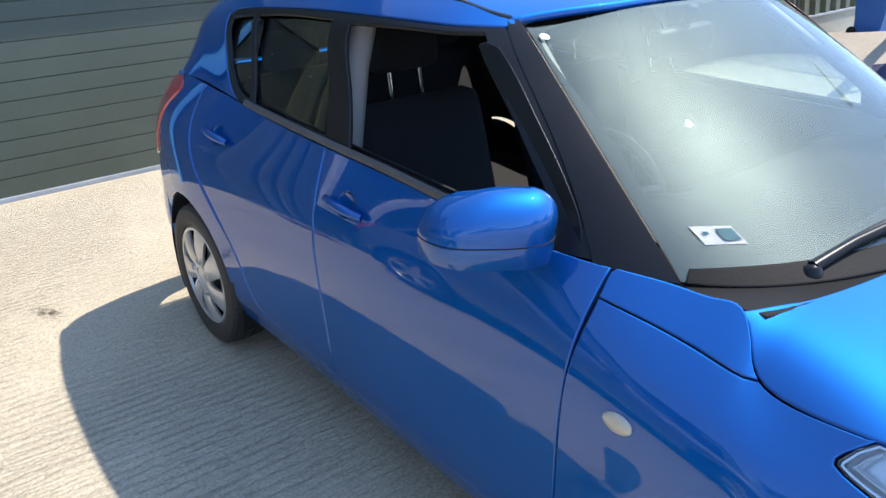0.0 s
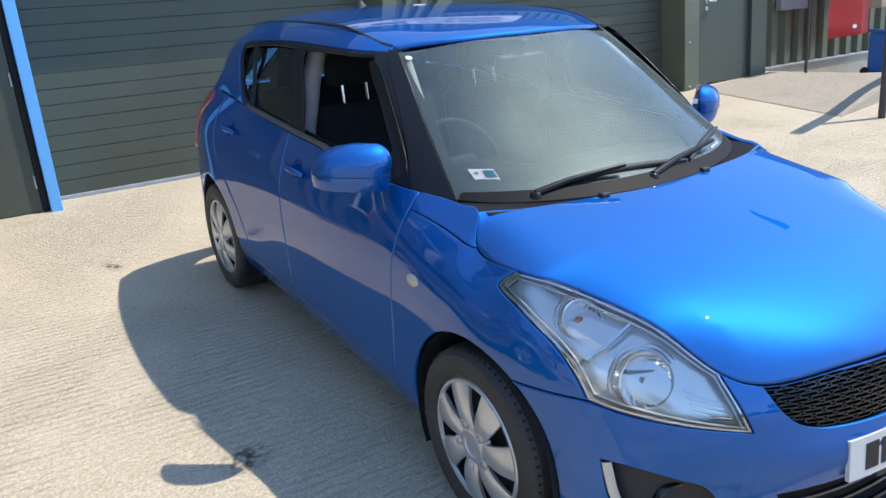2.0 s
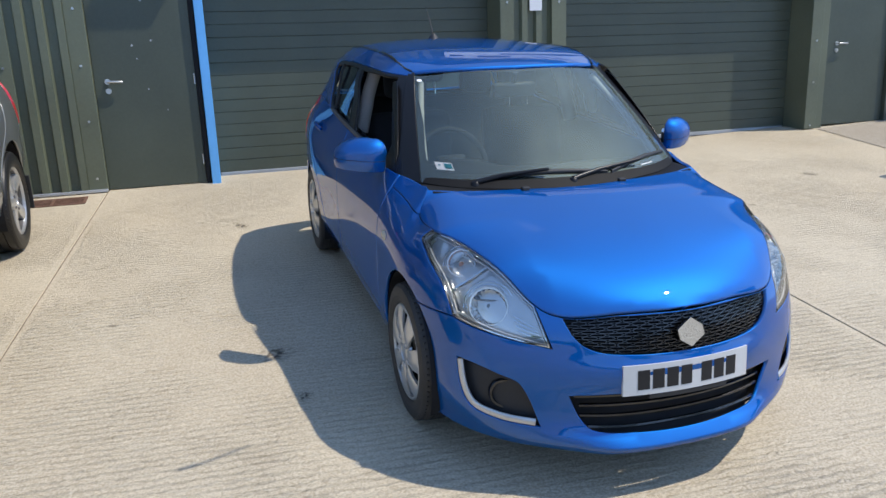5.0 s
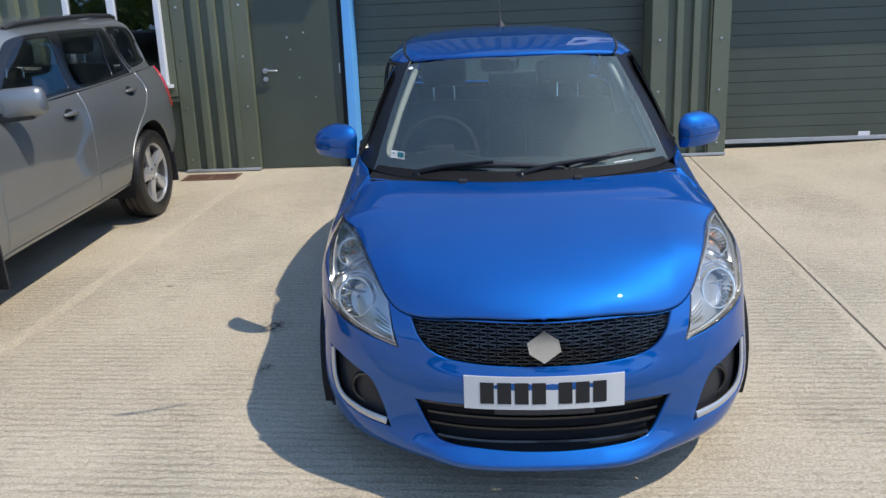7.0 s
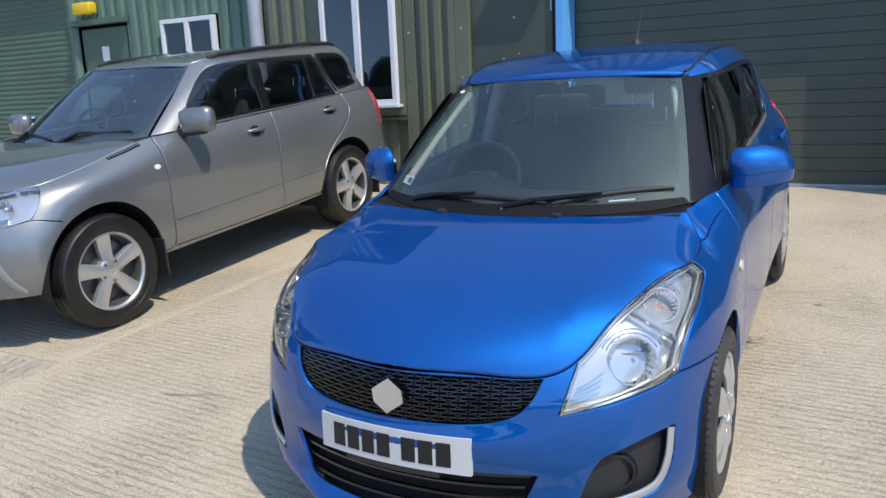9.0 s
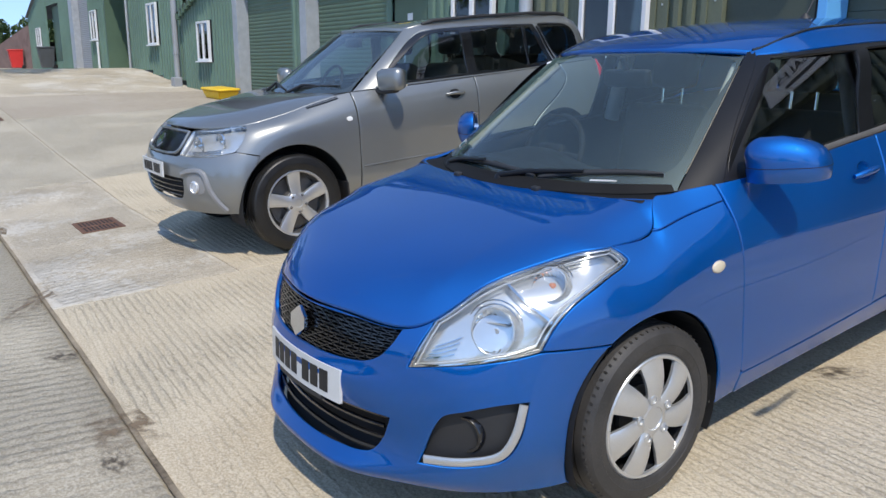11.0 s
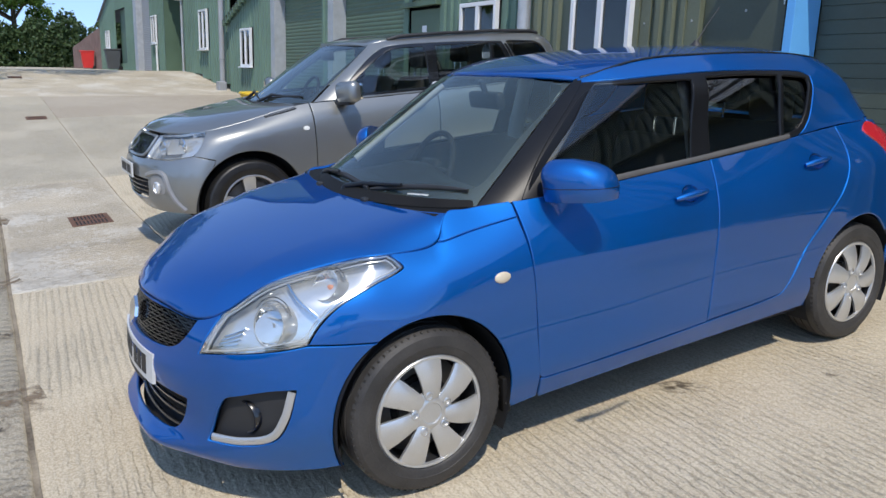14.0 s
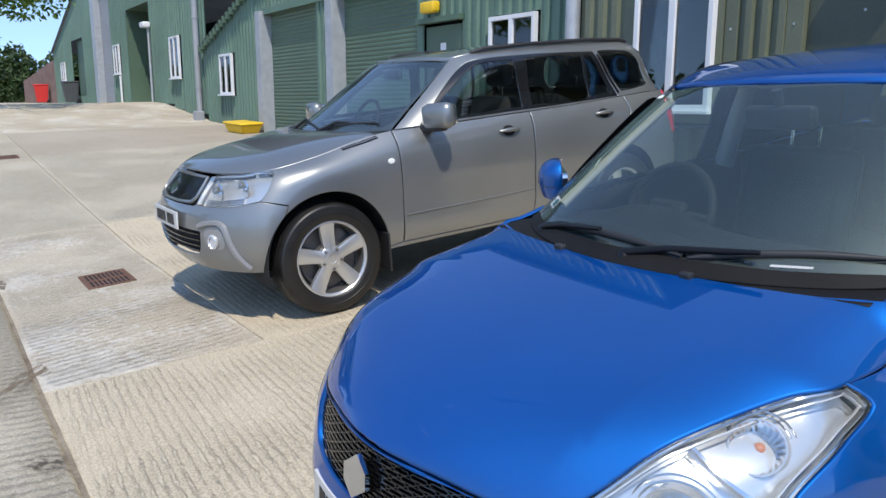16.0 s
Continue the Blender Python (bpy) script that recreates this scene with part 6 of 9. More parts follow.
def swift_top():
    # bonnet
    half = np.concatenate([_rail[::1, :2], rounded([(.658, -1.03), (.50, -1.085), (.25, -1.125), (0, -1.14)], 0.025, False)[1:]])
    full = np.concatenate([half[:-1], (half * (-1, 1))[::-1][:-1]])
    panel("bonnet", full, bonnet_skin, M_PAINT, car, step=0.026, gap=0.001, lip=0.004, depth=0.02)
    # roof
    edge = [(0, -.415), (.27, -.39), (.505, -.30), (.535, -.235), (.550, -.11), (.558, .3), (.543, .85), (.522, 1.12), (.477, 1.32), (.33, 1.415), (0, 1.435)]
    half = rounded(edge, 0.02, False, (0, 2))
    full = np.concatenate([half[:-1], (half * (-1, 1))[::-1][:-1]])
    panel("roof", full, roof_skin, M_PAINT, car, step=0.05, gap=0.002, lip=0.008, depth=0.02)
    # roof ditch mouldings
    for s in (1, -1):
        line = rounded([(.510, -.29), (.530, -.23), (.543, -.11), (.548, .3), (.534, .85), (.514, 1.12), (.475, 1.29)], 0.03, False) * (s, 1)
        strip("roof_moulding", roof_skin, line, 0.013, 0.005, M_BLACKTRIM, car)
    # aerial
    bm = bmesh.new()
    z = float(roof_z(np.array([0.0]), np.array([0.95]))[0])
    lathe(bm, [(0.035, 0), (0.03, 0.012), (0.016, 0.026), (0.01, 0.035), (0, 0.036)], 20, Matrix.Translation((0, 0.95, z - 0.004)) @ pose(0, 0, 0, 0, -90, 0))
    a = part("aerial_base", bm, M_PLASTIC, car, smooth=50)
    bm = bmesh.new()
    tube(bm, [(0, 0.955, z + 0.02), (0, 1.03, z + 0.11), (0, 1.12, z + 0.20)], [0.0045, 0.0035, 0.0025], 8)
    part("aerial_mast", bm, M_PLASTIC, a, smooth=60)
    # cowl under the screen
    cow = Height(lambda x, y: 0.934 + 0.02 * np.abs(x) + 0.0 * y)
    half = rounded([(0, -1.150), (.25, -1.136), (.50, -1.096), (.640, -1.062), (.655, -.95), (.645, -.88), (.38, -1.05), (0, -1.11)], 0.03, False, (0, 3, 5))
    full = np.concatenate([half[:-1], (half * (-1, 1))[::-1][:-1]])
    panel("cowl", full, cow, M_COWL, car, "dusty grained black plastic cowl", step=0.06, gap=0, depth=0.01)


swift_top()


def swift_glass():
    def up(pts, step=0.025, sharp=(), closed=True, side=1, w=ALL):
        return upper.find(rounded(pts, step, closed, sharp), w, side)
    def up_side(pts, step=0.025, sharp=(), closed=True):
        return upper.find([(0.7, y, z) for y, z in rounded(pts, step, closed, sharp)], SIDE)
    # windscreen with a black border
    ul = upper.find([(.650, -.888, .952)])[0][0]
    ut = upper.find([(.512, -.342, 1.352)])[0][0]
    scr = np.array([(-ul, 0.0), (0, 0.0), (ul, 0.0), ((ul + ut) / 2, .27), (ut, .515), (0, .525), (-ut, .515), (-(ul + ut) / 2, .27)])
    o = rounded(scr, 0.03, True, (0, 2, 4, 6))
    w = panel("windscreen", o, upper, M_SCREEN, car, "tinted windscreen with a film of dust and sky glare", gap=0.004, depth=0, step=0.06, lift=0.002)
    w.visible_shadow = False
    hole = rounded(np.array([(-ul + .075, .085), (0, .115), (ul - .075, .085), ((ul + ut) / 2 - .05, .27), (ut - .05, .485), (0, .492), (-ut + .05, .485), (-(ul + ut) / 2 + .05, .27)]), 0.03, True, ())
    panel("screen_border", o, upper, M_SHELL, w, "black fired border", holes=(hole,), gap=0.004, depth=0.0, step=0.05, lift=-0.002)
    ap = rounded(np.array([(-ul + .01, 0.001), (0, 0.001), (ul - .01, 0.001), (ul - .03, .030), (ul * .5, .040), (0, .045), (-ul * .5, .040), (-ul + .03, .030)]), 0.03, True, (0, 2))
    panel("screen_apron", ap, upper, M_COWL, w, "dusty grained black plastic apron", gap=0.0, depth=0.004, step=0.05, lift=0.006)
    # A pillars, black, between screen and front door glass
    for s in (1, -1):
        po = rounded(np.array([(ul - .006, 0.0), (ul + .13, 0.0), ((ul + ut) / 2 + .080, .27), (ut + .060, .50), (ut + .05, .56), (ut - .006, .56), ((ul + ut) / 2 - .006, .27)]), 0.03, True, (0, 1, 4, 5)) * (s, 1)
        panel("pillar_cover", po, upper, M_PILLAR, car, "satin black pillar cover", gap=0.002, step=0.04)
    # side glass and frames
    fw = [(-0.600, 1.003), (-0.3, 1.012), (0.12, 1.030), (0.16, 1.20), (0.192, 1.350), (-0.05, 1.354), (-0.272, 1.352), (-0.440, 1.208), (-0.592, 1.075)]
    rw = [(0.238, 1.046), (0.70, 1.074), (0.735, 1.20), (0.765, 1.338), (0.55, 1.352), (0.278, 1.355), (0.258, 1.20)]
    qw = [(0.725, 1.078), (0.83, 1.095), (0.925, 1.16), (0.98, 1.25), (0.992, 1.305), (0.94, 1.320), (0.79, 1.336), (0.760, 1.20)]
    class Pane:
        """The nearly flat sheet of the side glass, over (y, z)."""
        def __init__(self, side):
            self.s = side
        def at(self, q):
            q = np.asarray(q, float).reshape(-1, 2)
            y, z = q[:, 0], q[:, 1]
            x = 0.742 - 0.17 * (z - 1.0) - 0.38 * (z - 1.0) ** 2 - (0.015 + 0.17 * (z - 1.0)) * (y - 0.3) ** 2 * 0.9
            return np.stack([self.s * x, y, z], 1)
        def normal(self, q):
            q = np.asarray(q, float).reshape(-1, 2)
            a = self.at(q + (1e-3, 0)) - self.at(q - (1e-3, 0))
            b = self.at(q + (0, 1e-3)) - self.at(q - (0, 1e-3))
            n = np.cross(a, b) * self.s
            return n / np.linalg.norm(n, axis=1, keepdims=True)
    def flat_glass(pts, side):
        o = rounded(pts, 0.03, True, (0, 2))
        return inset(o if area2(o) > 0 else o[::-1], -0.012)
    fuv, ruv, quv = up_side(fw, 0.025, (0, 2, 4, 6, 8)), up_side(rw, 0.025, (0, 1, 3, 5)), up_side(qw, 0.02, (0, 6))
    # black window band from the screen pillar to the quarter glass, and the blue cant rail and tail pillar round it
    v1 = GREEN_V[-1]
    ue = upper.find([(0.66, 1.47, 1.09)])[0][0]
    crown = up_side([(-0.300, 1.362), (-0.05, 1.370), (0.3, 1.374), (0.55, 1.368), (0.945, 1.344), (1.018, 1.320), (1.012, 1.25), (0.957, 1.15), (0.885, 1.09), (0.82, 1.064)], 0.025, (0, 5, 9), False)
    belt_r = up_side([(0.82, 1.064), (1.12, 1.082), (1.215, 1.086), (1.36, 1.088), (1.42, 1.10)], 0.03, (0, 4), False)
    belt_f = up_side([(0.82, 1.064), (0.3, 1.026), (-0.2, 0.999), (-0.69, 0.972)], 0.03, (0, 3), False)
    blue = np.concatenate([crown, belt_r[1:], [(ue, .02), (ue - .01, .27)], [(u, v1) for u in np.linspace(ue - 0.06, ut + .012, 55)], [(ut + .02, .53)]])
    black = np.concatenate([crown, belt_f[1:], [((ul + .120), .012), ((ul + ut) / 2 + .068, .27), (ut + .050, .47)]])
    for s in (1, -1):
        f_, r_, q_ = [x * (s, 1) for x in (fuv, ruv, quv)]
        panel("upper_body_frame", blue * (s, 1), upper, M_PAINT, car, step=0.05, gap=0.0015)
        panel("window_surround", black * (s, 1), upper, M_PILLAR, car, "black window surround", holes=(f_, r_, q_), step=0.045, gap=0.001, lift=-0.003)
        sail = rounded([(-0.715, 0.975), (-0.585, 0.990), (-0.575, 1.085), (-0.425, 1.215), (-0.285, 1.335), (-0.345, 1.335), (-0.52, 1.20), (-0.68, 1.05)], 0.03, True, (0, 1))
        panel("mirror_sail", sail if area2(sail) > 0 else sail[::-1], Pane(s), M_PILLAR, doors["front_door", s], "black corner panel", gap=0, depth=0.004, lift=-0.016)
        if s > 0:
            g = panel("side_window", flat_glass(fw, s), Pane(s), M_GLASS, doors["front_door", s], "clear door glass, wound up", gap=-0.004, depth=0, lift=-0.008)
            g.visible_shadow = False
        for nm, x in (("side_window", flat_glass(rw, s)), ("quarter_glass", flat_glass(qw, s))):
            g = panel(nm, x, Pane(s), M_GLASS, doors["rear_door", s], "clear door glass", gap=-0.004, depth=0, lift=-0.008)
            g.visible_shadow = False
        # bright weather strip under the side glass
        wl = up_side([(-0.60, 0.990), (-0.2, 1.006), (0.135, 1.024), (0.31, 1.037), (0.75, 1.066)], 0.03, (), False) * (s, 1)
        strip("weather_strip", upper, wl, 0.022, 0.005, M_WEATHER, car, "worn grey weather strip")
    # tail glass
    us = upper.find([(0.60, 1.53, 1.10)])[0][0]
    L2 = 2 * upper.length
    o = rounded(np.array([(us + .03, .05), (L2 - us - .03, .05), (L2 - us - .06, .47), (us + .06, .47)]), 0.04, True, ())
    g = panel("tailgate_glass", o, upper, M_GLASS, car, gap=0.003, depth=0, lift=0.002, step=0.08)
    g.visible_shadow = False
    ring = rounded(np.array([(us - .05, .0), (L2 - us + .05, .0), (L2 - us + .02, .56), (us - .02, .56)]), 0.04, True, (0, 1, 2, 3))
    panel("tailgate_frame", ring, upper, M_PAINT, car, holes=(o,), step=0.07, gap=0.0)


swift_glass()


def swift_shell():
    """Dark inner body that shows as the shut lines, and the wheel housings."""
    class In:
        def __init__(self, sk, d):
            self.sk, self.d = sk, d
        def at(self, uv):
            return self.sk.at(uv) - self.sk.normal(uv) * self.d
        def normal(self, uv):
            return self.sk.normal(uv)
    bot = []
    pts = [(-1.55, 0.175)] + arch(*AF, RA + 0.006, 200, -20)[:] + [(-0.7, 0.21), (0.3, 0.23)] + arch(*AR, RA + 0.006, 195, -10) + [(1.58, 0.27)]
    side = side_line(pts, 0.03, tuple(range(len(pts))), False)
    half = np.concatenate([[(u, VB) for u in np.arange(0, side[0][0], 0.06)], side, [(u, VB) for u in np.arange(side[-1][0] + 0.05, lower.length, 0.06)], [(lower.length, VB)]])
    u_lamp = lower.find([(.735, -1.22, .856)])[0][0]
    u_a, u_b = lower.find([(.77, -1.60, .6)])[0][0], lower.find([(.80, -1.40, .6)])[0][0]
    top = np.array([(u, VT if u > u_lamp else float(np.interp(u, [u_a, u_b, u_lamp], [0.455, 0.53, 0.61]))) for u in np.arange(lower.length, 0, -0.03)] + [(0, 0.455)])
    o = np.concatenate([half, top])
    front_cut = lower.find([(0.40, -1.89, .6)])[0][0]
    for s in (1, -1):
        keep = o.copy()
        # the nose stays open for grille and lamps
        keep = np.array([p for p in o if p[0] > lower.find([(0.78, -1.54, .5)])[0][0] + 0.0])
        panel("inner_shell", keep * (s, 1), In(lower, 0.016), M_SHELL, car, gap=0, depth=0, step=0.08, flat=True)
        for c in (AF, AR):
            bm = bmesh.new()
            ring = []
            for x in (0.815, 0.55):
                ring.append([bm.verts.new((s * x, c[0] + (RA - 0.002) * math.cos(radians(a)), c[1] + (RA - 0.002) * math.sin(radians(a)))) for a in range(-28, 210, 7)])
            for k in range(len(ring[0]) - 1):
                bm.faces.new((ring[0][k], ring[0][k + 1], ring[1][k + 1], ring[1][k]))
            bm.faces.new(ring[1])
            part("wheel_housing", bm, M_SHELL, car)
    # floor pan, bulkheads and engine bay cover
    bm = bmesh.new()
    box(bm, -0.50, 0.50, -1.70, 1.65, 0.20, 0.26)
    box(bm, -0.78, 0.78, -0.85, 0.85, 0.22, 0.28)
    box(bm, -0.46, 0.46, -1.74, -0.95, 0.26, 0.50)
    # two unseen boxes added to block sun leaking through the nose openings
    box(bm, -0.44, 0.44, -1.88, -1.76, 0.22, 0.64)
    box(bm, -0.69, 0.69, -1.66, -1.60, 0.20, 0.58)
    box(bm, -0.72, 0.72, -0.86, -0.82, 0.26, 0.86)
    part("floor_pan", bm, M_SHELL, car)
    tray = np.array([(0, -1.925), (.25, -1.915), (.40, -1.88), (.57, -1.80), (.70, -1.66), (.74, -1.56), (.74, -1.52), (.55, -1.45), (.55, -.98), (.74, -.90), (.74, .86), (.55, .95), (.55, 1.70), (0, 1.76)])
    full = np.concatenate([tray[:-1], tray[-1:], (tray[1:-1] * (-1, 1))[::-1]])
    panel("undertray", full, Height(lambda x, y: 0.195 + 0.03 * np.clip(y, 0, 2) + 0 * x), M_SHELL, car, gap=0, depth=0.01, step=0.15)
    bm = bmesh.new()
    box(bm, -0.5, 0.5, -1.50, -0.98, 0.50, 0.80)
    part("engine_cover", bm, M_SHELL, car)


swift_shell()


def build_wheel(name, R, width, rim_r, spokes, kind):
    """A wheel that faces +x, its middle plane at x = 0."""
    w = width / 2
    root_bm = bmesh.new()
    lathe(root_bm, [(rim_r, -w * 0.9), (rim_r * 0.96, -w * 0.2), (rim_r * 0.90, w * 0.3), (rim_r * 0.93, w * 0.75), (rim_r * 1.0, w * 0.80)], 48)
    lathe(root_bm, [(0.001, w * 0.15), (rim_r * 0.55, w * 0.15), (rim_r * 0.56, -w * 0.1), (rim_r * 0.9, -w * 0.12)], 40)
    me_rim = part("wheel", root_bm, M_SHELL if kind == "cap" else M_DISC, smooth=40)
    bm = bmesh.new()
    lathe(bm, [(rim_r * 0.97, -w * 0.85), (rim_r * 1.05, -w * 0.98), (R * 0.86, -w * 1.02), (R * 0.95, -w * 0.93), (R * 0.985, -w * 0.72)], 72)
    # tread blocks with grooves
    xs = [(-0.72, 1.0), (-0.47, 1.0), (-0.46, 0.975), (-0.40, 0.975), (-0.39, 1.0), (-0.05, 1.0), (-0.04, 0.975), (0.04, 0.975), (0.05, 1.0), (0.39, 1.0), (0.40, 0.975), (0.46, 0.975), (0.47, 1.0), (0.72, 1.0)]
    lathe(bm, [(R * 0.985 * f if abs(a) == 0.72 else R * f, a * w) for a, f in xs], 72)
    lathe(bm, [(R * 0.985, w * 0.72), (R * 0.955, w * 0.92), (R * 0.93, w * 0.965), (R * 0.925, w * 0.985), (R * 0.86, w * 1.03), (R * 0.80, w * 1.035), (R * 0.795, w * 1.02), (rim_r * 1.06, w * 0.99), (rim_r * 1.03, w * 0.94), (rim_r * 0.99, w * 0.80)], 72)
    n = 72
    for k in range(n):
        a = 2 * math.pi * k / n
        mm = pose(0, 0, 0) @ Matrix.Rotation(a, 4, "X")
        for x0, x1 in ((0.60, 0.86), (-0.86, -0.60)):
            box(bm, x0 * w, x1 * w, -0.0032, 0.0032, R * 0.962, R * 0.981, 0, mm @ Matrix.Translation((0, 0, 0)))
    part("tyre", bm, M_TYRE_DUSTY if kind == "cap" else M_TYRE, me_rim, "worn black tyre", smooth=35)
    return me_rim


def pie(bm, r0, r1, a0, a1, w0, w1, x0, x1, thick, seg=6, dish=0.0):
    """A tapered bar from the hub outwards, raised along its middle."""
    rows = []
    for i in range(seg + 1):
        t = i / seg
        r = r0 + (r1 - r0) * t
        x = x0 + (x1 - x0) * t + dish * math.sin(math.pi * t)
        hw = w0 + (w1 - w0) * t
        am = a0 + (a1 - a0) * t
        row = []
        for f, h in ((-1, -thick), (-1, -0.004), (-0.8, 0), (0, 0.004), (0.8, 0), (1, -0.004), (1, -thick)):
            a = am + f * hw / r
            row.append(bm.verts.new((x + h, r * math.cos(a), r * math.sin(a))))
        rows.append(row)
    for p, q in zip(rows, rows[1:]):
        for j in range(6):
            bm.faces.new((p[j], p[j + 1], q[j + 1], q[j]))
    bm.faces.new(rows[0]), bm.faces.new(rows[-1][::-1])


def hubcap(parent, rim_r, w, n=7):
    bm = bmesh.new()
    x = w * 0.92
    lathe(bm, [(rim_r * 1.03, x - 0.012), (rim_r * 1.02, x - 0.002), (rim_r * 0.99, x + 0.004), (rim_r * 0.945, x + 0.003), (rim_r * 0.93, x - 0.006)], 72)
    for k in range(n):
        a = 2 * math.pi * (k + 0.5) / n
        pb = bmesh.new()
        pie(pb, rim_r * 0.24, rim_r * 0.955, a, a + 0.10, rim_r * 0.130, rim_r * 0.262, x + 0.008, x + 0.001, 0.014, 7, 0.010)
        part("petal", pb, M_SILVER, parent, smooth=40)
    lathe(bm, [(rim_r * 0.40, x - 0.008), (rim_r * 0.38, x + 0.004), (rim_r * 0.27, x + 0.010), (rim_r * 0.24, x + 0.014), (rim_r * 0.19, x + 0.013), (rim_r * 0.18, x + 0.009), (rim_r * 0.05, x + 0.010), (0, x + 0.010)], 40)
    cap = part("hubcap", bm, M_SILVER, parent, "silver plastic wheel cover with broad petals", smooth=40)
    for k in range(5):
        a = 2 * math.pi * k / 5 + 0.3
        bm = bmesh.new()
        r = rim_r * 0.335
        q = Matrix.Translation((x + 0.004, r * math.cos(a), r * math.sin(a)))
        lathe(bm, [(0.017, 0), (0.017, 0.012), (0.012, 0.014), (0.011, 0.004), (0, 0.004)], 14, q)
        part("nut_cover", bm, M_SILVER, parent, smooth=40)
    bm = bmesh.new()
    lathe(bm, [(rim_r * 0.88, -w * 0.05), (rim_r * 0.45, w * 0.05), (rim_r * 0.44, w * 0.35), (0, w * 0.35)], 40)
    part("brake_disc", bm, M_DISC, parent)
    return cap


wheel = build_wheel("wheel", 0.300, 0.190, 0.205, 8, "cap")
hubcap(wheel, 0.205, 0.095)
wheel.parent = car
for k, (x, y, st, spin) in enumerate(((0.735, AF[0], 0, 8), (-0.735, AF[0], 0, 31), (0.735, AR[0], 0, 20), (-0.735, AR[0], 0, 0))):
    m = Matrix.Translation((x, y, 0.300)) @ pose(0, 0, 0, 0, 0, st + (0 if x > 0 else 180)) @ pose(0, 0, 0, spin, 0, 0)
    ob = wheel if k == 0 else copy_thing(wheel, m)
    if k == 0:
        wheel.matrix_basis = m


def swift_details():
    # door mirrors: a domed shell with a slimmer lower tray, on a flat arm from the door corner
    def shell_point(a, h, grow=0.0):
        """A place on the shell: a goes round in plan, h from the flat bottom (0) to the crown (1)."""
        ca, sa = math.cos(a), math.sin(a)
        wide = (0.62 + 0.38 * math.sin(min(1.0, (h + 0.02) / 0.30) * math.pi / 2)) if h < 0.30 else 1.0
        top = math.sqrt(max(0.0, 1 - ((h - 0.45) / 0.55) ** 2.2)) if h > 0.45 else 1.0 - 0.10 * ((0.45 - h) / 0.45) ** 2
        x = math.copysign(abs(ca) ** 0.72, ca) * (0.136 + grow) * (0.35 + 0.65 * top if h > 0.45 else 0.90 + 0.10 * wide)
        y = sa * (0.078 + grow) * top * (0.72 + 0.28 * wide) if sa < 0 else sa * 0.012 * top
        return Vector((x - 0.035 * max(0.0, h - 0.4), y + 0.030 * max(0.0, ca) ** 2, -0.056 + 0.166 * h * (1 - 0.12 * max(0.0, ca))))

    for s in (1, -1):
        bm = bmesh.new()
        hs, n = [0.0, 0.05, 0.12, 0.2, 0.28, 0.36, 0.45, 0.55, 0.65, 0.74, 0.82, 0.89, 0.95, 0.985], 44
        rings = [[bm.verts.new(shell_point(2 * math.pi * k / n, h)) for k in range(n)] for h in hs]
        for a, b in zip(rings, rings[1:]):
            for k in range(n):
                bm.faces.new((a[k], a[(k + 1) % n], b[(k + 1) % n], b[k]))
        bm.faces.new(rings[0][::-1]), bm.faces.new(rings[-1])
        base = part("door_mirror", bm, M_PAINT, doors["front_door", s], "blue painted door mirror", smooth=60)
        base.matrix_local = Matrix.Translation((s * 0.858, -0.585, 1.020)) @ Matrix.Diagonal((s, 1, 0.91, 1)) @ pose(0, 0, 0, 0, -3, 36)
        bm = bmesh.new()
        box(bm, -0.106, 0.108, 0.010, 0.022, -0.045, 0.052, 0.018)
        part("mirror_glass", bm, M_CHROME, base, "mirror glass")
        bm = bmesh.new()
        tube(bm, [shell_point(-math.pi * k / 30, 0.34, 0.0002) for k in range(1, 30)], 0.0013, 6)
        part("parting_line", bm, M_SHELL, base)
        bm = bmesh.new()
        rows = []
        for c, w, h in (((0.885, -0.560, 0.966), 0.040, 0.010), ((0.85, -0.615, 0.962), 0.042, 0.012), ((0.812, -0.668, 0.956), 0.040, 0.016), ((0.778, -0.712, 0.948), 0.040, 0.023), ((0.742, -0.745, 0.942), 0.042, 0.028)):
            side = Vector((0.60, 0.80, 0))
            rows.append([bm.verts.new(Vector(c) + side * w * a + Vector((0, 0, h * b))) for a, b in ((-1, -0.4), (-0.9, 0.5), (-0.6, 1), (0.6, 1), (0.9, 0.5), (1, -0.4), (0.7, -1), (-0.7, -1))])
        for a, b in zip(rows, rows[1:]):
            for k in range(8):
                bm.faces.new((a[k], a[(k + 1) % 8], b[(k + 1) % 8], b[k]))
        bm.faces.new(rows[0]), bm.faces.new(rows[-1][::-1])
        bm.transform(base.matrix_local.inverted() @ Matrix.Diagonal((s, 1, 1, 1)))
        part("mirror_arm", bm, M_PAINT, base, smooth=50)
    # handles
    for nm, y0, y1, z0, z1, xo in (("front_door", -0.035, 0.145, .888, .900, .805), ("rear_door", .785, .965, .932, .948, .800)):
        for s in (1, -1):
            line = lower.find([(xo, y0 + (y1 - y0) * t, z0 + (z1 - z0) * t) for t in np.linspace(0, 1, 14)])
            pts, nn = lower.at(line), lower.normal(line)
            bm = bmesh.new()
            lift_ = [0.004 + 0.026 * math.sin(math.pi * min(1, max(0, t))) ** 0.5 for t in np.linspace(0.02, 0.98, 14)]
            rr = [0.008 + 0.006 * math.sin(math.pi * t) ** 0.6 for t in np.linspace(0.03, 0.97, 14)]
            tube(bm, [Vector(((a[0] + b[0] * l) * s, a[1] + b[1] * l, a[2] + b[2] * l)) for a, b, l in zip(pts, nn, lift_)], rr, 12)
            h = part("door_handle", bm, M_PAINT, doors[nm, s], "body-coloured pull handle", smooth=60)
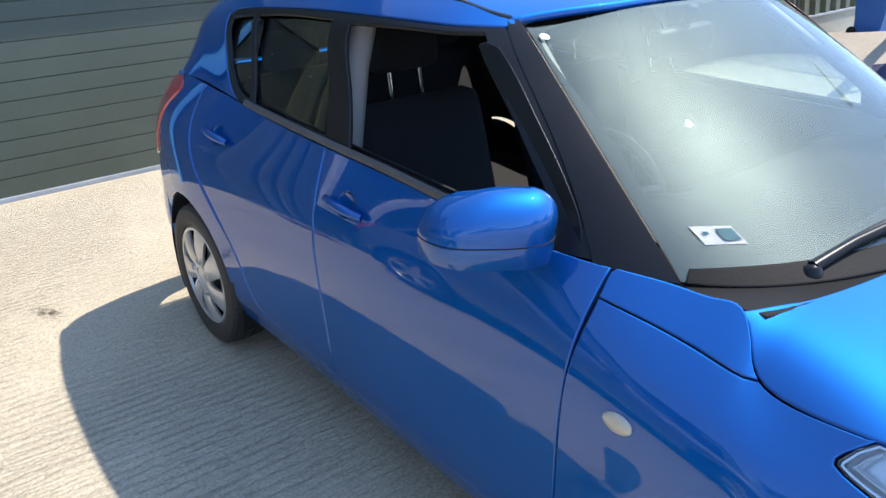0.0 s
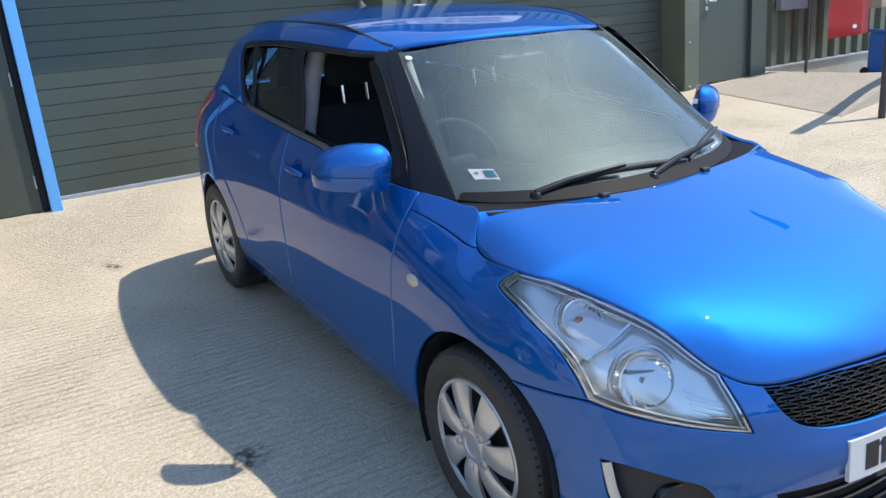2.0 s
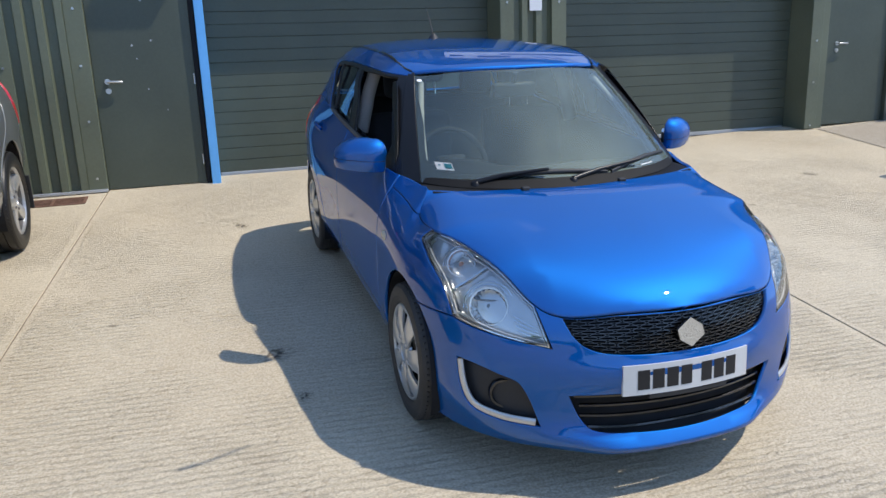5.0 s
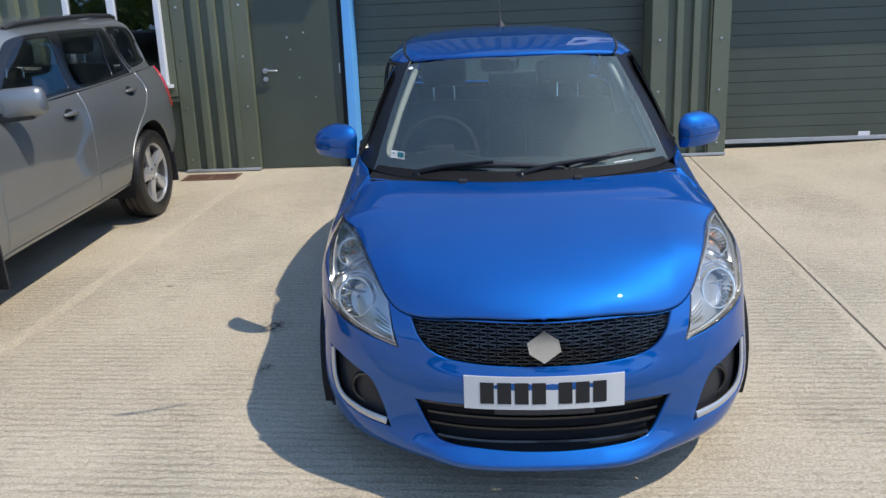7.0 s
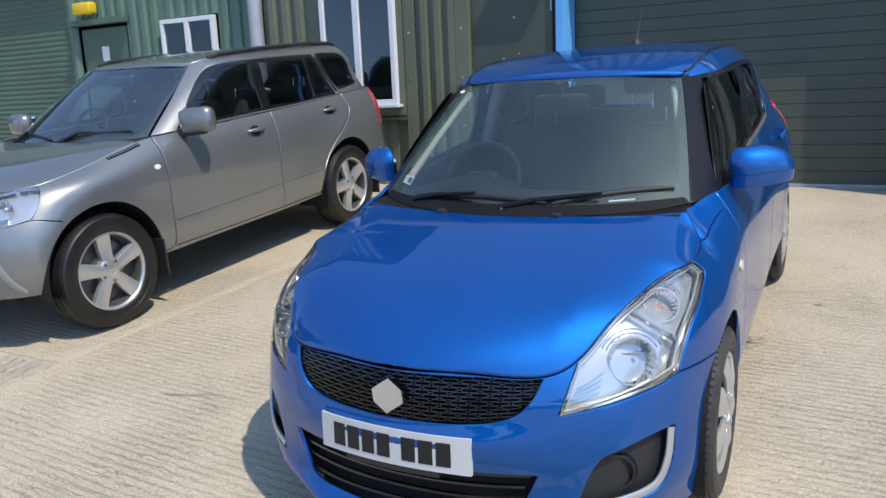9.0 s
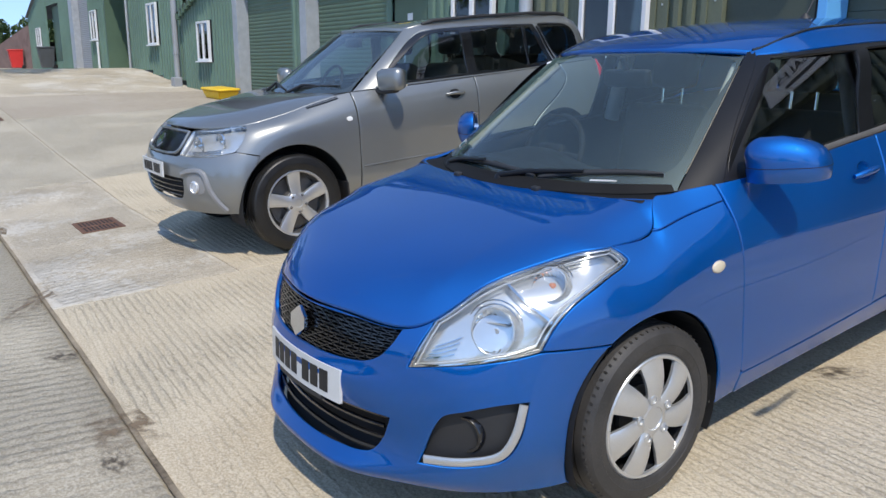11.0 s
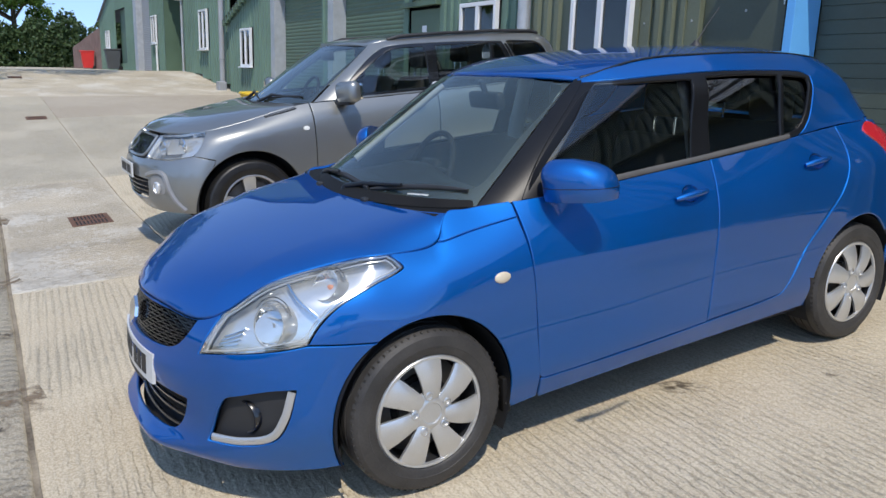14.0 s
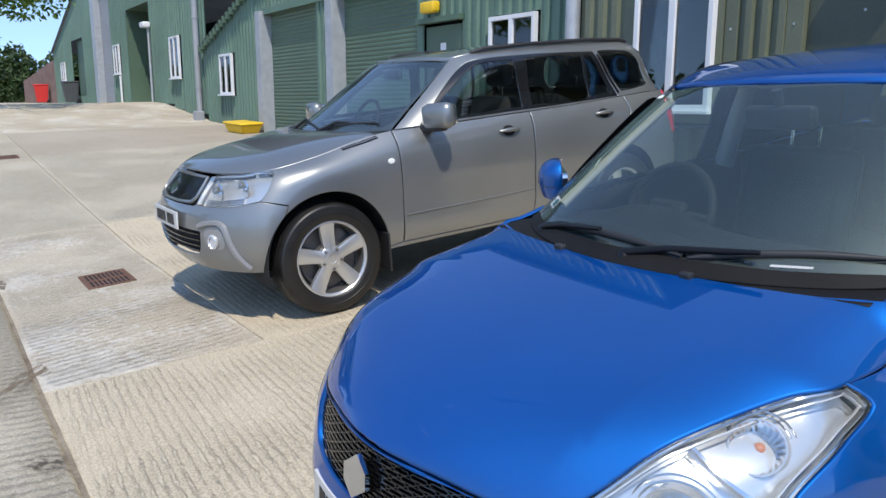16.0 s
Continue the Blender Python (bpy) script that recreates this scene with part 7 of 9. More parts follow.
    # wipers
    def screen(x, t, lift=0.012):
        u = upper.find([(x, -1.1 + 0.66 * t, .94 + .42 * t)], (1, 0.3, 1), 0)
        u[0][1] = 0.02 + 0.5 * t
        p, n = upper.at(u)[0], upper.normal(u)[0]
        return Vector(p + n * lift)
    def wiper(px, py, pz, ex, ey_t, ax, at, bx, bt):
        bm = bmesh.new()
        P = Vector((px, py, pz))
        a, b = screen(ax, at), screen(bx, bt)
        e = screen(ex, ey_t, 0.035)
        lathe(bm, [(0.022, 0), (0.022, 0.018), (0.014, 0.026), (0, 0.026)], 16, Matrix.Translation(P) @ pose(0, 0, 0, 0, -70, 90))
        tube(bm, [P + Vector((0, 0, 0.02)), P.lerp(e, 0.35) + Vector((0, 0, 0.022)), e], [0.014, 0.011, 0.007], 8)
        arm = part("wiper_arm", bm, M_PILLAR, car, "black wiper arm", smooth=50)
        bm = bmesh.new()
        pts = [a.lerp(b, t / 10) + Vector((0, 0, 0.010 * math.sin(math.pi * t / 10))) for t in range(11)]
        tube(bm, pts, [0.005 + 0.007 * math.sin(math.pi * t / 10) ** 0.6 for t in range(11)], 8)
        part("wiper_blade", bm, M_PLASTIC, arm, smooth=50)
        bm = bmesh.new()
        tube(bm, [a.lerp(b, t / 10) + Vector((0, 0, -0.008)) for t in range(11)], 0.004, 6)
        part("wiper_rubber", bm, M_TYRE, arm)
    wiper(-0.44, -1.035, 0.945, -0.12, 0.085, -0.37, 0.055, 0.17, 0.050)
    wiper(-0.01, -1.118, 0.945, 0.36, 0.075, 0.19, 0.045, 0.60, 0.095)
    # guard plates at the back of the front arches
    for s in (1, -1):
        bm = bmesh.new()
        box(bm, s * 0.775 - 0.018, s * 0.775 + 0.018, -0.888, -0.852, 0.185, 0.325, 0.008)
        g = part("arch_guard", bm, M_COWL, car, "dusty black plastic arch guard", smooth=40)
        bm = bmesh.new()
        lathe(bm, [(0.009, 0), (0.009, 0.004), (0.004, 0.006), (0, 0.006)], 12, Matrix.Translation((s * 0.793, -0.870, 0.225)) @ Matrix.Diagonal((s, 1, 1, 1)))
        part("bolt", bm, M_DISC, g)
    # washer jets on the cowl edge
    for x in (-0.25, 0.22):
        bm = bmesh.new()
        box(bm, x - 0.018, x + 0.018, -1.150, -1.125, 0.925, 0.955, 0.006)
        part("washer_jet", bm, M_PLASTIC, car)
    # screen stickers
    def sticker(name, x0, x1, t0, t1, material, lift, parent, label=""):
        bm = bmesh.new()
        q = [bm.verts.new(screen(x, t, lift)) for x, t in ((x0, t0), (x1, t0), (x1, t1), (x0, t1))]
        bm.faces.new(q)
        bmesh.ops.solidify(bm, geom=list(bm.faces), thickness=0.0006)
        return part(name, bm, material, parent, label)
    st = sticker("windscreen_sticker", -0.582, -0.510, 0.112, 0.178, M_WHITE, 0.0035, car, "small white and teal permit sticker")
    sticker("print_block", -0.544, -0.514, 0.126, 0.168, M_TEAL, 0.0055, st)
    sticker("print_mark", -0.570, -0.560, 0.148, 0.158, M_TEAL, 0.0055, st)
    sticker("label_strip", 0.385, 0.475, 0.052, 0.064, M_WHITE, 0.004, car, "narrow white paper strip")
    bm = bmesh.new()
    c = screen(-0.511, 0.905, 0.003)
    n = upper.normal(upper.find([c]))[0]
    lathe(bm, [(0.013, 0), (0.012, 0.001), (0, 0.001)], 20, Matrix.Translation(c) @ Vector(n).to_track_quat("X", "Z").to_matrix().to_4x4())
    part("round_sticker", bm, M_WHITE, car)


swift_details()


def car_seat(parent, x, y, z, s=1.0, rake=14, width=0.50):
    bm = bmesh.new()
    box(bm, -width / 2, width / 2, -0.26, 0.26, 0.0, 0.17, 0.05, pose(0, 0, 0, 6, 0, 0))
    seat = part("seat", bm, M_SEAT, parent, "charcoal cloth seat", smooth=60)
    seat.location = (x, y, z)
    bm = bmesh.new()
    box(bm, -width / 2, width / 2, -0.07, 0.07, 0.0, 0.58, 0.05, Matrix.Translation((0, 0.25, 0.10)) @ pose(0, 0, 0, -rake, 0, 0))
    part("backrest", bm, M_SEAT, seat, smooth=60)
    bm = bmesh.new()
    box(bm, -0.13, 0.13, -0.05, 0.05, 0.0, 0.17, 0.04, Matrix.Translation((0, 0.42, 0.74)) @ pose(0, 0, 0, -rake * 0.5, 0, 0))
    part("headrest", bm, M_SEAT, seat, smooth=60)
    for a in (-0.06, 0.06):
        bm = bmesh.new()
        rod(bm, (a, 0.40, 0.64), (a, 0.415, 0.76), 0.006, 0.006, 8)
        part("headrest_post", bm, M_CHROME, seat)
    return seat


def steering_wheel(parent, x, y, z, r=0.185):
    bm = bmesh.new()
    pts = [(r * math.cos(a), 0, r * math.sin(a)) for a in (2 * math.pi * k / 36 for k in range(37))]
    tube(bm, pts, 0.015, 8)
    for a in (0, 180, 250, 290):
        tube(bm, [(0.03 * math.cos(radians(a)), 0.0, 0.03 * math.sin(radians(a))), (r * math.cos(radians(a)), 0, r * math.sin(radians(a)))], [0.024, 0.014], 8)
    box(bm, -0.08, 0.08, -0.03, 0.02, -0.06, 0.05, 0.02)
    w = part("steering_wheel", bm, M_DASH, parent, "black three-spoke steering wheel", smooth=50)
    w.matrix_local = pose(x, y, z, -26, 0, 0)
    return w


for x in (-0.36, 0.36):
    car_seat(car, x, -0.05, 0.42)
car_seat(car, 0.0, 0.72, 0.42, rake=18, width=1.15)
for x in (-0.36, 0.36):
    bm = bmesh.new()
    box(bm, -0.12, 0.12, -0.04, 0.04, 0, 0.15, 0.035, Matrix.Translation((x, 1.12, 1.08)))
    part("rear_headrest", bm, M_SEAT, car, smooth=60)
steering_wheel(car, -0.37, -0.50, 0.93)
dash_skin = Height(lambda x, y: 0.925 + 0.06 * np.exp(-((x + 0.37) / 0.18) ** 2) * np.clip((y + 0.95) / 0.3, 0, 1) - 0.25 * np.clip(y + 0.62, 0, 1) ** 1.0)
o = rounded(np.array([(-.66, -.93), (-.35, -1.02), (0, -1.06), (.35, -1.02), (.66, -.93), (.68, -.52), (-.68, -.52)]), 0.05, True, (0, 4, 5, 6))
panel("dashboard", o, dash_skin, M_DASH, car, "dark grey dashboard", gap=0, depth=0.25, step=0.06)
bm = bmesh.new()
box(bm, -0.12, 0.12, -0.025, 0.02, -0.038, 0.038, 0.015, Matrix.Translation((0.0, -0.40, 1.275)) @ pose(0, 0, 0, 8, 0, 0))
rod(bm, (0, -0.40, 1.29), (0, -0.43, 1.365), 0.012, 0.016, 10)
part("interior_mirror", bm, M_PLASTIC, car, smooth=50)
# headlining and pillar trim inside
head_skin = Height(lambda x, y: roof_z(x, y) - 0.030)
o = rounded(np.array([(-.49, -.30), (.49, -.30), (.545, -.1), (.555, .3), (.54, .85), (.50, 1.11), (.40, 1.30), (-.40, 1.30), (-.50, 1.11), (-.54, .85), (-.555, .3), (-.545, -.1)]), 0.08, True, (0, 1, 6, 7))
panel("headlining", o, head_skin, M_GREYTRIM, car, "pale grey headlining", gap=0, depth=0, step=0.15)
for s in (1, -1):
    bm = bmesh.new()
    tube(bm, [(s * 0.67, 0.235, 1.0), (s * 0.61, 0.25, 1.22), (s * 0.545, 0.26, 1.40)], [0.045, 0.04, 0.04], 8)
    part("pillar_trim", bm, M_GREYTRIM, car, smooth=60)

for s in (1, -1):
    bm = bmesh.new()
    tube(bm, [(s * 0.600, -0.80, 0.985), (s * 0.548, -0.575, 1.150), (s * 0.478, -0.345, 1.322)], [0.018, 0.016, 0.016], 10)
    part("screen_pillar_trim", bm, M_GREYTRIM, car, smooth=60)

# door cards inside, up to the window line
for s in (1, -1):
    o = [(-0.80, 0.30), (0.95, 0.34), (1.05, 1.085), (0.3, 1.030), (-0.2, 1.004), (-0.72, 0.975)]
    card = rounded(np.array(o), 0.08, True, (0, 1, 2, 5))
    class Card:
        def at(self, q):
            q = np.asarray(q, float).reshape(-1, 2)
            return np.stack([s * (0.715 - 0.06 * np.clip((q[:, 1] - 0.8) / 0.3, 0, 1) ** 2 + 0 * q[:, 0]), q[:, 0], q[:, 1]], 1)
        def normal(self, q):
            q = np.asarray(q, float).reshape(-1, 2)
            return np.stack([-s + 0 * q[:, 0], 0 * q[:, 0], 0 * q[:, 0]], 1)
    panel("door_card", card, Card(), M_SEAT, car, "black inner door trim", gap=0, depth=0.01, step=0.12)

# ---- the grey estate off-roader ----
SUV_RAILS = [
    [(0, -1.99, .34), (.30, -1.97, .34), (.54, -1.91, .34), (.72, -1.81, .34), (.80, -1.71, .34), (.83, -1.59, .34), (.85, -1.32, .34), (.845, -.95, .335), (.84, -.72, .335), (.84, 0, .34), (.84, .6, .345), (.845, .92, .355), (.85, 1.32, .38), (.83, 1.78, .41), (.76, 2.02, .43), (.5, 2.09, .43), (0, 2.10, .43)],
    [(0, -2.065, .48), (.30, -2.045, .48), (.57, -1.97, .48), (.76, -1.85, .48), (.845, -1.73, .48), (.875, -1.59, .48), (.885, -1.32, .48), (.88, -.95, .46), (.876, -.72, .46), (.876, 0, .46), (.876, .6, .47), (.88, .92, .49), (.885, 1.32, .52), (.87, 1.78, .55), (.79, 2.06, .56), (.52, 2.13, .56), (0, 2.14, .56)],
    [(0, -2.065, .66), (.30, -2.045, .66), (.57, -1.965, .66), (.76, -1.84, .66), (.848, -1.715, .66), (.88, -1.57, .66), (.895, -1.32, .67), (.890, -.95, .65), (.882, -.72, .64), (.88, 0, .65), (.88, .6, .66), (.888, .92, .68), (.897, 1.32, .70), (.88, 1.78, .72), (.79, 2.05, .72), (.52, 2.11, .72), (0, 2.12, .72)],
    [(0, -2.02, .775), (.30, -2.0, .775), (.55, -1.925, .775), (.73, -1.795, .78), (.835, -1.66, .79), (.878, -1.52, .81), (.902, -1.32, .85), (.896, -.95, .85), (.888, -.72, .84), (.885, 0, .84), (.885, .6, .85), (.893, .92, .86), (.903, 1.32, .88), (.88, 1.78, .89), (.785, 2.03, .89), (.5, 2.09, .89), (0, 2.10, .89)],
    [(0, -1.945, .865), (.30, -1.925, .865), (.52, -1.855, .868), (.70, -1.735, .875), (.815, -1.60, .89), (.862, -1.46, .915), (.875, -1.30, .945), (.872, -.95, .985), (.866, -.72, 1.0), (.864, 0, 1.01), (.864, .6, 1.02), (.866, .92, 1.03), (.865, 1.32, 1.045), (.845, 1.78, 1.05), (.76, 2.01, 1.05), (.48, 2.07, 1.05), (0, 2.08, 1.05)],
    [(0, -1.885, .938), (.29, -1.865, .938), (.48, -1.80, .94), (.64, -1.70, .945), (.74, -1.58, .957), (.772, -1.42, .985), (.785, -1.25, 1.02), (.785, -.92, 1.095), (.792, -.70, 1.118), (.808, 0, 1.128), (.81, .6, 1.142), (.808, .92, 1.152), (.80, 1.32, 1.17), (.775, 1.78, 1.185), (.70, 1.97, 1.185), (.45, 2.03, 1.185), (0, 2.04, 1.185)],
]
SUV_V = [0.0, 0.16, 0.31, 0.46, 0.60, 0.76]
SUV_GREEN = [
    [(0, -.96, 1.09), (.38, -.91, 1.095), (.70, -.72, 1.10), (.775, -.58, 1.115), (.805, 0, 1.125), (.81, .6, 1.14), (.806, 1.05, 1.155), (.795, 1.45, 1.175), (.765, 1.80, 1.185), (.66, 1.98, 1.185), (.4, 2.04, 1.185), (0, 2.05, 1.185)],
    [(0, -.62, 1.32), (.35, -.58, 1.32), (.645, -.42, 1.32), (.715, -.31, 1.33), (.755, .03, 1.35), (.758, .6, 1.36), (.752, 1.05, 1.365), (.738, 1.45, 1.37), (.705, 1.77, 1.37), (.60, 1.89, 1.36), (.38, 1.95, 1.36), (0, 1.96, 1.36)],
    [(0, -.27, 1.535), (.31, -.245, 1.533), (.575, -.13, 1.522), (.63, -.05, 1.528), (.675, .10, 1.548), (.685, .6, 1.565), (.68, 1.05, 1.572), (.665, 1.42, 1.572), (.635, 1.69, 1.562), (.53, 1.81, 1.552), (.34, 1.86, 1.56), (0, 1.87, 1.56)],
    [(0, -.22, 1.565), (.30, -.195, 1.563), (.55, -.10, 1.552), (.585, -.03, 1.565), (.60, .10, 1.585), (.605, .6, 1.605), (.60, 1.05, 1.612), (.59, 1.42, 1.612), (.56, 1.67, 1.60), (.47, 1.77, 1.59), (.31, 1.82, 1.60), (0, 1.83, 1.605)],
]
SUV_GV = [0.0, 0.26, 0.50, 0.57]


def rail_edge(loft, v, u0, u1, n=60):
    """Half width and height of a skin's top line, as functions of y."""
    p = loft.at([(u, v) for u in np.linspace(u0, u1, n)])
    keep = np.r_[True, np.diff(np.maximum.accumulate(p[:, 1])) > 1e-6]
    p = p[keep]
    return lambda y: np.interp(y, p[:, 1], p[:, 0]), lambda y: np.interp(y, p[:, 1], p[:, 2]), p


def suv():
    low, upp = Loft(SUV_RAILS, SUV_V, 2), Loft(SUV_GREEN, SUV_GV, 1)
    VB, VT = SUV_V[0], SUV_V[-1]
    PAINT = M_GREYPAINT
    root = thing("off_road_estate", "dark grey metallic five-door off-road estate parked nose out", "car", m=on_ground(-3.725, 0.63, 0.0))
    AF, AR, RA = (-1.32, 0.365), (1.32, 0.365), 0.425

    def sl(pts, step=0.03, sharp=(), closed=True, loft=low):
        return loft.find([(0.85, y, z) for y, z in rounded(pts, step, closed, sharp)], SIDE)

    def sp(pts, step=0.03, sharp=(), closed=True, loft=low, side=1):
        return loft.find(rounded(pts, step, closed, sharp), ALL, side)

    class In:
        def __init__(self, sk, d):
            self.sk, self.d = sk, d
        def at(self, uv):
            return self.sk.at(uv) - self.sk.normal(uv) * self.d
        def normal(self, uv):
            return self.sk.normal(uv)

    # bonnet
    u_end = low.find([(.785, -.90, 1.098)])[0][0]
    ex, ez, rp = rail_edge(low, VT, 0, u_end)
    mid = curve1([(-1.92, .925), (-1.86, .958), (-1.75, .998), (-1.5, 1.048), (-1.2, 1.090), (-.9, 1.118), (-.7, 1.13)])

    def bz(x, y):
        r = np.clip(np.abs(x) / np.maximum(ex(y), 1e-3), 0, 1.2)
        return mid(y) - (mid(y) - ez(y)) * (0.3 * r**2 + 0.7 * r**5)
    skin = Height(bz)
    half = np.concatenate([rp[:, :2], rounded([(.785, -.90), (.68, -.865), (.45, -.95), (0, -1.0)], 0.04, False)[1:]])
    full = np.concatenate([half[:-1], (half * (-1, 1))[::-1][:-1]])
    panel("bonnet", full[::3] if len(full) > 400 else full, skin, PAINT, root, step=0.06, gap=0.004, lip=0.006, depth=0.02)
    # wings
    ar = arch(*AF, RA, -12, 130)
    for s, o in zip((1, -1), both(np.concatenate([
        low.find([(x, y, z) for x, y, z in low.at([(u, VT) for u in np.linspace(low.find([(.74, -1.60, .956)])[0][0], low.find([(.79, -.775, 1.11)])[0][0], 30)])]),
        sl([(-.775, 1.112), (-.772, .85), (-.775, .60), (-.785, .375), (-.905, .35)], 0.03, (0, 3, 4), False)[1:], sl(ar, 0.02, (), False)[1:],
        sp([(0.88, -1.60, .69), (.872, -1.575, .745), (.79, -1.715, .775), (.80, -1.66, .86), (.752, -1.59, .95)], 0.03, (0, 1, 2), False)[:-1]]))):
        panel("front_wing", o, low, PAINT, root, step=0.05)
    # doors
    fd = [(-.769, 1.112), (0, 1.125), (.40, 1.135), (.385, .85), (.375, .50), (.36, .375), (-.2, .372), (-.775, .372), (-.769, .60), (-.766, .85)]
    rd = [(.408, 1.135), (.8, 1.148), (1.40, 1.172), (1.42, 1.05), (1.30, .93), (1.12, .80), (.98, .66), (.91, .50), (.885, .385), (.368, .375), (.383, .50), (.393, .85)]
    dd = {}
    for nm, pts, sharp in (("front_door", fd, (0, 2, 5, 7)), ("rear_door", rd, (0, 2, 8, 9))):
        uv = sl(pts, 0.03, sharp)
        for s, o in zip((1, -1), both(uv)):
            dd[nm, s] = panel(nm, o, low, PAINT, root, step=0.05)
    # crease moulding along the doors
    for s in (1, -1):
        line = sl([(-.75, .555), (0, .565), (.37, .575)], 0.05, (), False) * (s, 1)
        strip("door_moulding", low, line, 0.012, 0.005, PAINT, dd["front_door", s])
        line = sl([(.40, .576), (.7, .585), (.93, .595)], 0.05, (), False) * (s, 1)
        strip("door_moulding", low, line, 0.012, 0.005, PAINT, dd["rear_door", s])
    # quarter
    q = [(1.41, 1.172), (1.78, 1.185), (1.93, 1.185), (1.95, .90), (1.96, .62), (1.74, .42)] + arch(*AR, RA, 6, 165) + [(.915, .51), (.99, .655), (1.13, .795), (1.31, .925), (1.43, 1.05)]
    for s, o in zip((1, -1), both(sl(q, 0.03, (0, 2, 4, 5, 6, 6 + 24)))):
        panel("rear_quarter", o, low, PAINT, root, step=0.06)
    so = sl([(-.785, .368), (-.2, .368), (.35, .371), (.88, .38), (.90, .375), (.905, .36), (.4, .346), (-.2, .342), (-.89, .338), (-.90, .347)], 0.04, (0, 3, 5, 8))
    for s, o in zip((1, -1), both(so)):
        panel("sill", o, low, PAINT, root, step=0.06)
    # front bumper
    fog = sp([(.505, -1.98, .60), (.54, -1.96, .635), (.62, -1.93, .635), (.645, -1.92, .60), (.65, -1.91, .515), (.60, -1.95, .495), (.52, -1.985, .505)], 0.02, ())
    f_l, f_r = both(fog)
    intake = low.find([(x, -2.1, z) for x, z in rounded([(-.47, .60), (0, .615), (.47, .60), (.45, .50), (.38, .445), (0, .435), (-.38, .445), (-.45, .50)], 0.03, True, (0, 2))], FRONT, 0)
    side = np.concatenate([sp([(.79, -1.715, .775), (.872, -1.575, .742), (.88, -1.60, .69)], 0.03, (0, 1, 2), False), sl(arch(*AF, RA, 130, 188), 0.02, (), False)[1:], low.find([(.80, -1.71, .345)])])
    bottom = np.array([(u, VB) for u in np.arange(side[-1][0] - 0.05, -side[-1][0], -0.05)])
    lampb = sp([(.385, -1.975, .752), (.53, -1.94, .752), (.68, -1.86, .757), (.79, -1.715, .775)], 0.03, (0, 3), False)
    gr_top = low.find([(x, -2.03, .755) for x in np.linspace(-.37, .37, 20)], FRONT, 0)
    outline = np.concatenate([gr_top, lampb, side[1:], bottom, (side[1:] * (-1, 1))[::-1], (lampb * (-1, 1))[::-1]])
    panel("front_bumper", outline, low, PAINT, root, "grey front bumper with silver fog lamp surrounds", holes=(intake,), step=0.05)
    g = panel("lower_intake", intake, In(low, 0.04), M_SHELL, root, gap=-0.02, depth=0)
    for v in np.linspace(intake[:, 1].min() + .03, intake[:, 1].max() - .03, 4):
        ln = np.array([(u, v) for u in np.linspace(-.55, .55, 30)])
        ln = ln[inside(intake if area2(intake) > 0 else intake[::-1], ln)]
        strip("slat", In(low, 0.02), ln, 0.012, 0.006, M_BLACKTRIM, g)
    for s, o in ((1, f_l), (-1, f_r)):
        f = panel("fog_lamp_bezel", o, low, M_GREYTRIM2, root, "grey fog lamp surround", gap=0, depth=0.006, lift=0.003)
        p = low.find([(.575, -1.95, .545)]) * (s, 1)
        c = In(low, 0.004).at(p)[0]
        bm = bmesh.new()
        lathe(bm, [(.046, 0), (.045, .016), (.038, .020), (.034, .010), (0, .014)], 28, Matrix.Translation(c) @ Vector((.25 * s, -1, .05)).to_track_quat("X", "Z").to_matrix().to_4x4())
        part("fog_lamp", bm, M_REFLECTOR2, f, smooth=50)
        ln = sp([(.46, -1.995, .635), (.54, -1.97, .658), (.63, -1.93, .66), (.665, -1.91, .63), (.70, -1.885, .52), (.74, -1.85, .42), (.76, -1.82, .37)], 0.03, (), False) * (s, 1)
        strip("bumper_bracket", low, ln, 0.034, 0.020, M_GREYTRIM2, f, "pale grey bumper bracket")
    # grille between the lamps
    gp = low.find([(x, -2.03, z) for x, z in rounded([(-.345, .915), (0, .922), (.345, .915), (.362, .80), (.33, .775), (0, .768), (-.33, .775), (-.362, .80)], 0.03, True, (0, 2))], FRONT, 0)
    gg = panel("upper_grille", gp, In(low, 0.03), M_SHELL, root, "black mesh grille", gap=-0.01, depth=0)
    bm = bmesh.new()
    ccw = gp if area2(gp) > 0 else gp[::-1]
    ln = list(ccw) + [ccw[0]]
    for du, dv in ((1, 1), (1, -1)):
        for k in range(-40, 41):
            seg = np.array([(k * 0.034 + t * du * 0.9, gp[:, 1].mean() + t * dv * 0.9) for t in np.linspace(-0.12, 0.12, 17)])
            seg = seg[inside(ccw, seg)]
            if len(seg) > 2:
                tube(bm, [Vector(p) for p in In(low, 0.012).at(seg)], 0.003, 4)
    part("mesh", bm, M_BLACKTRIM, gg)
    strip("grille_surround", low, np.array(ln), 0.022, 0.010, PAINT, gg)
    bm = bmesh.new()
    prism(bm, [(-0.060, 0.016), (0.0, 0.058), (0.051, 0.024), (0.060, -0.016), (0.0, -0.058), (-0.051, -0.024)], -0.006, 0.006)
    em = part("emblem", bm, M_CHROME, root, "bright metal emblem")
    em.matrix_local = pose(0, -1.992, .846, -38, 0, 0)
    # lamps
    edge = [(.372, -1.86, .918), (.48, -1.815, .93), (.60, -1.745, .935), (.70, -1.64, .945), (.748, -1.595, .942), (.80, -1.65, .86), (.785, -1.715, .782), (.68, -1.855, .762), (.53, -1.935, .757), (.392, -1.975, .757)]
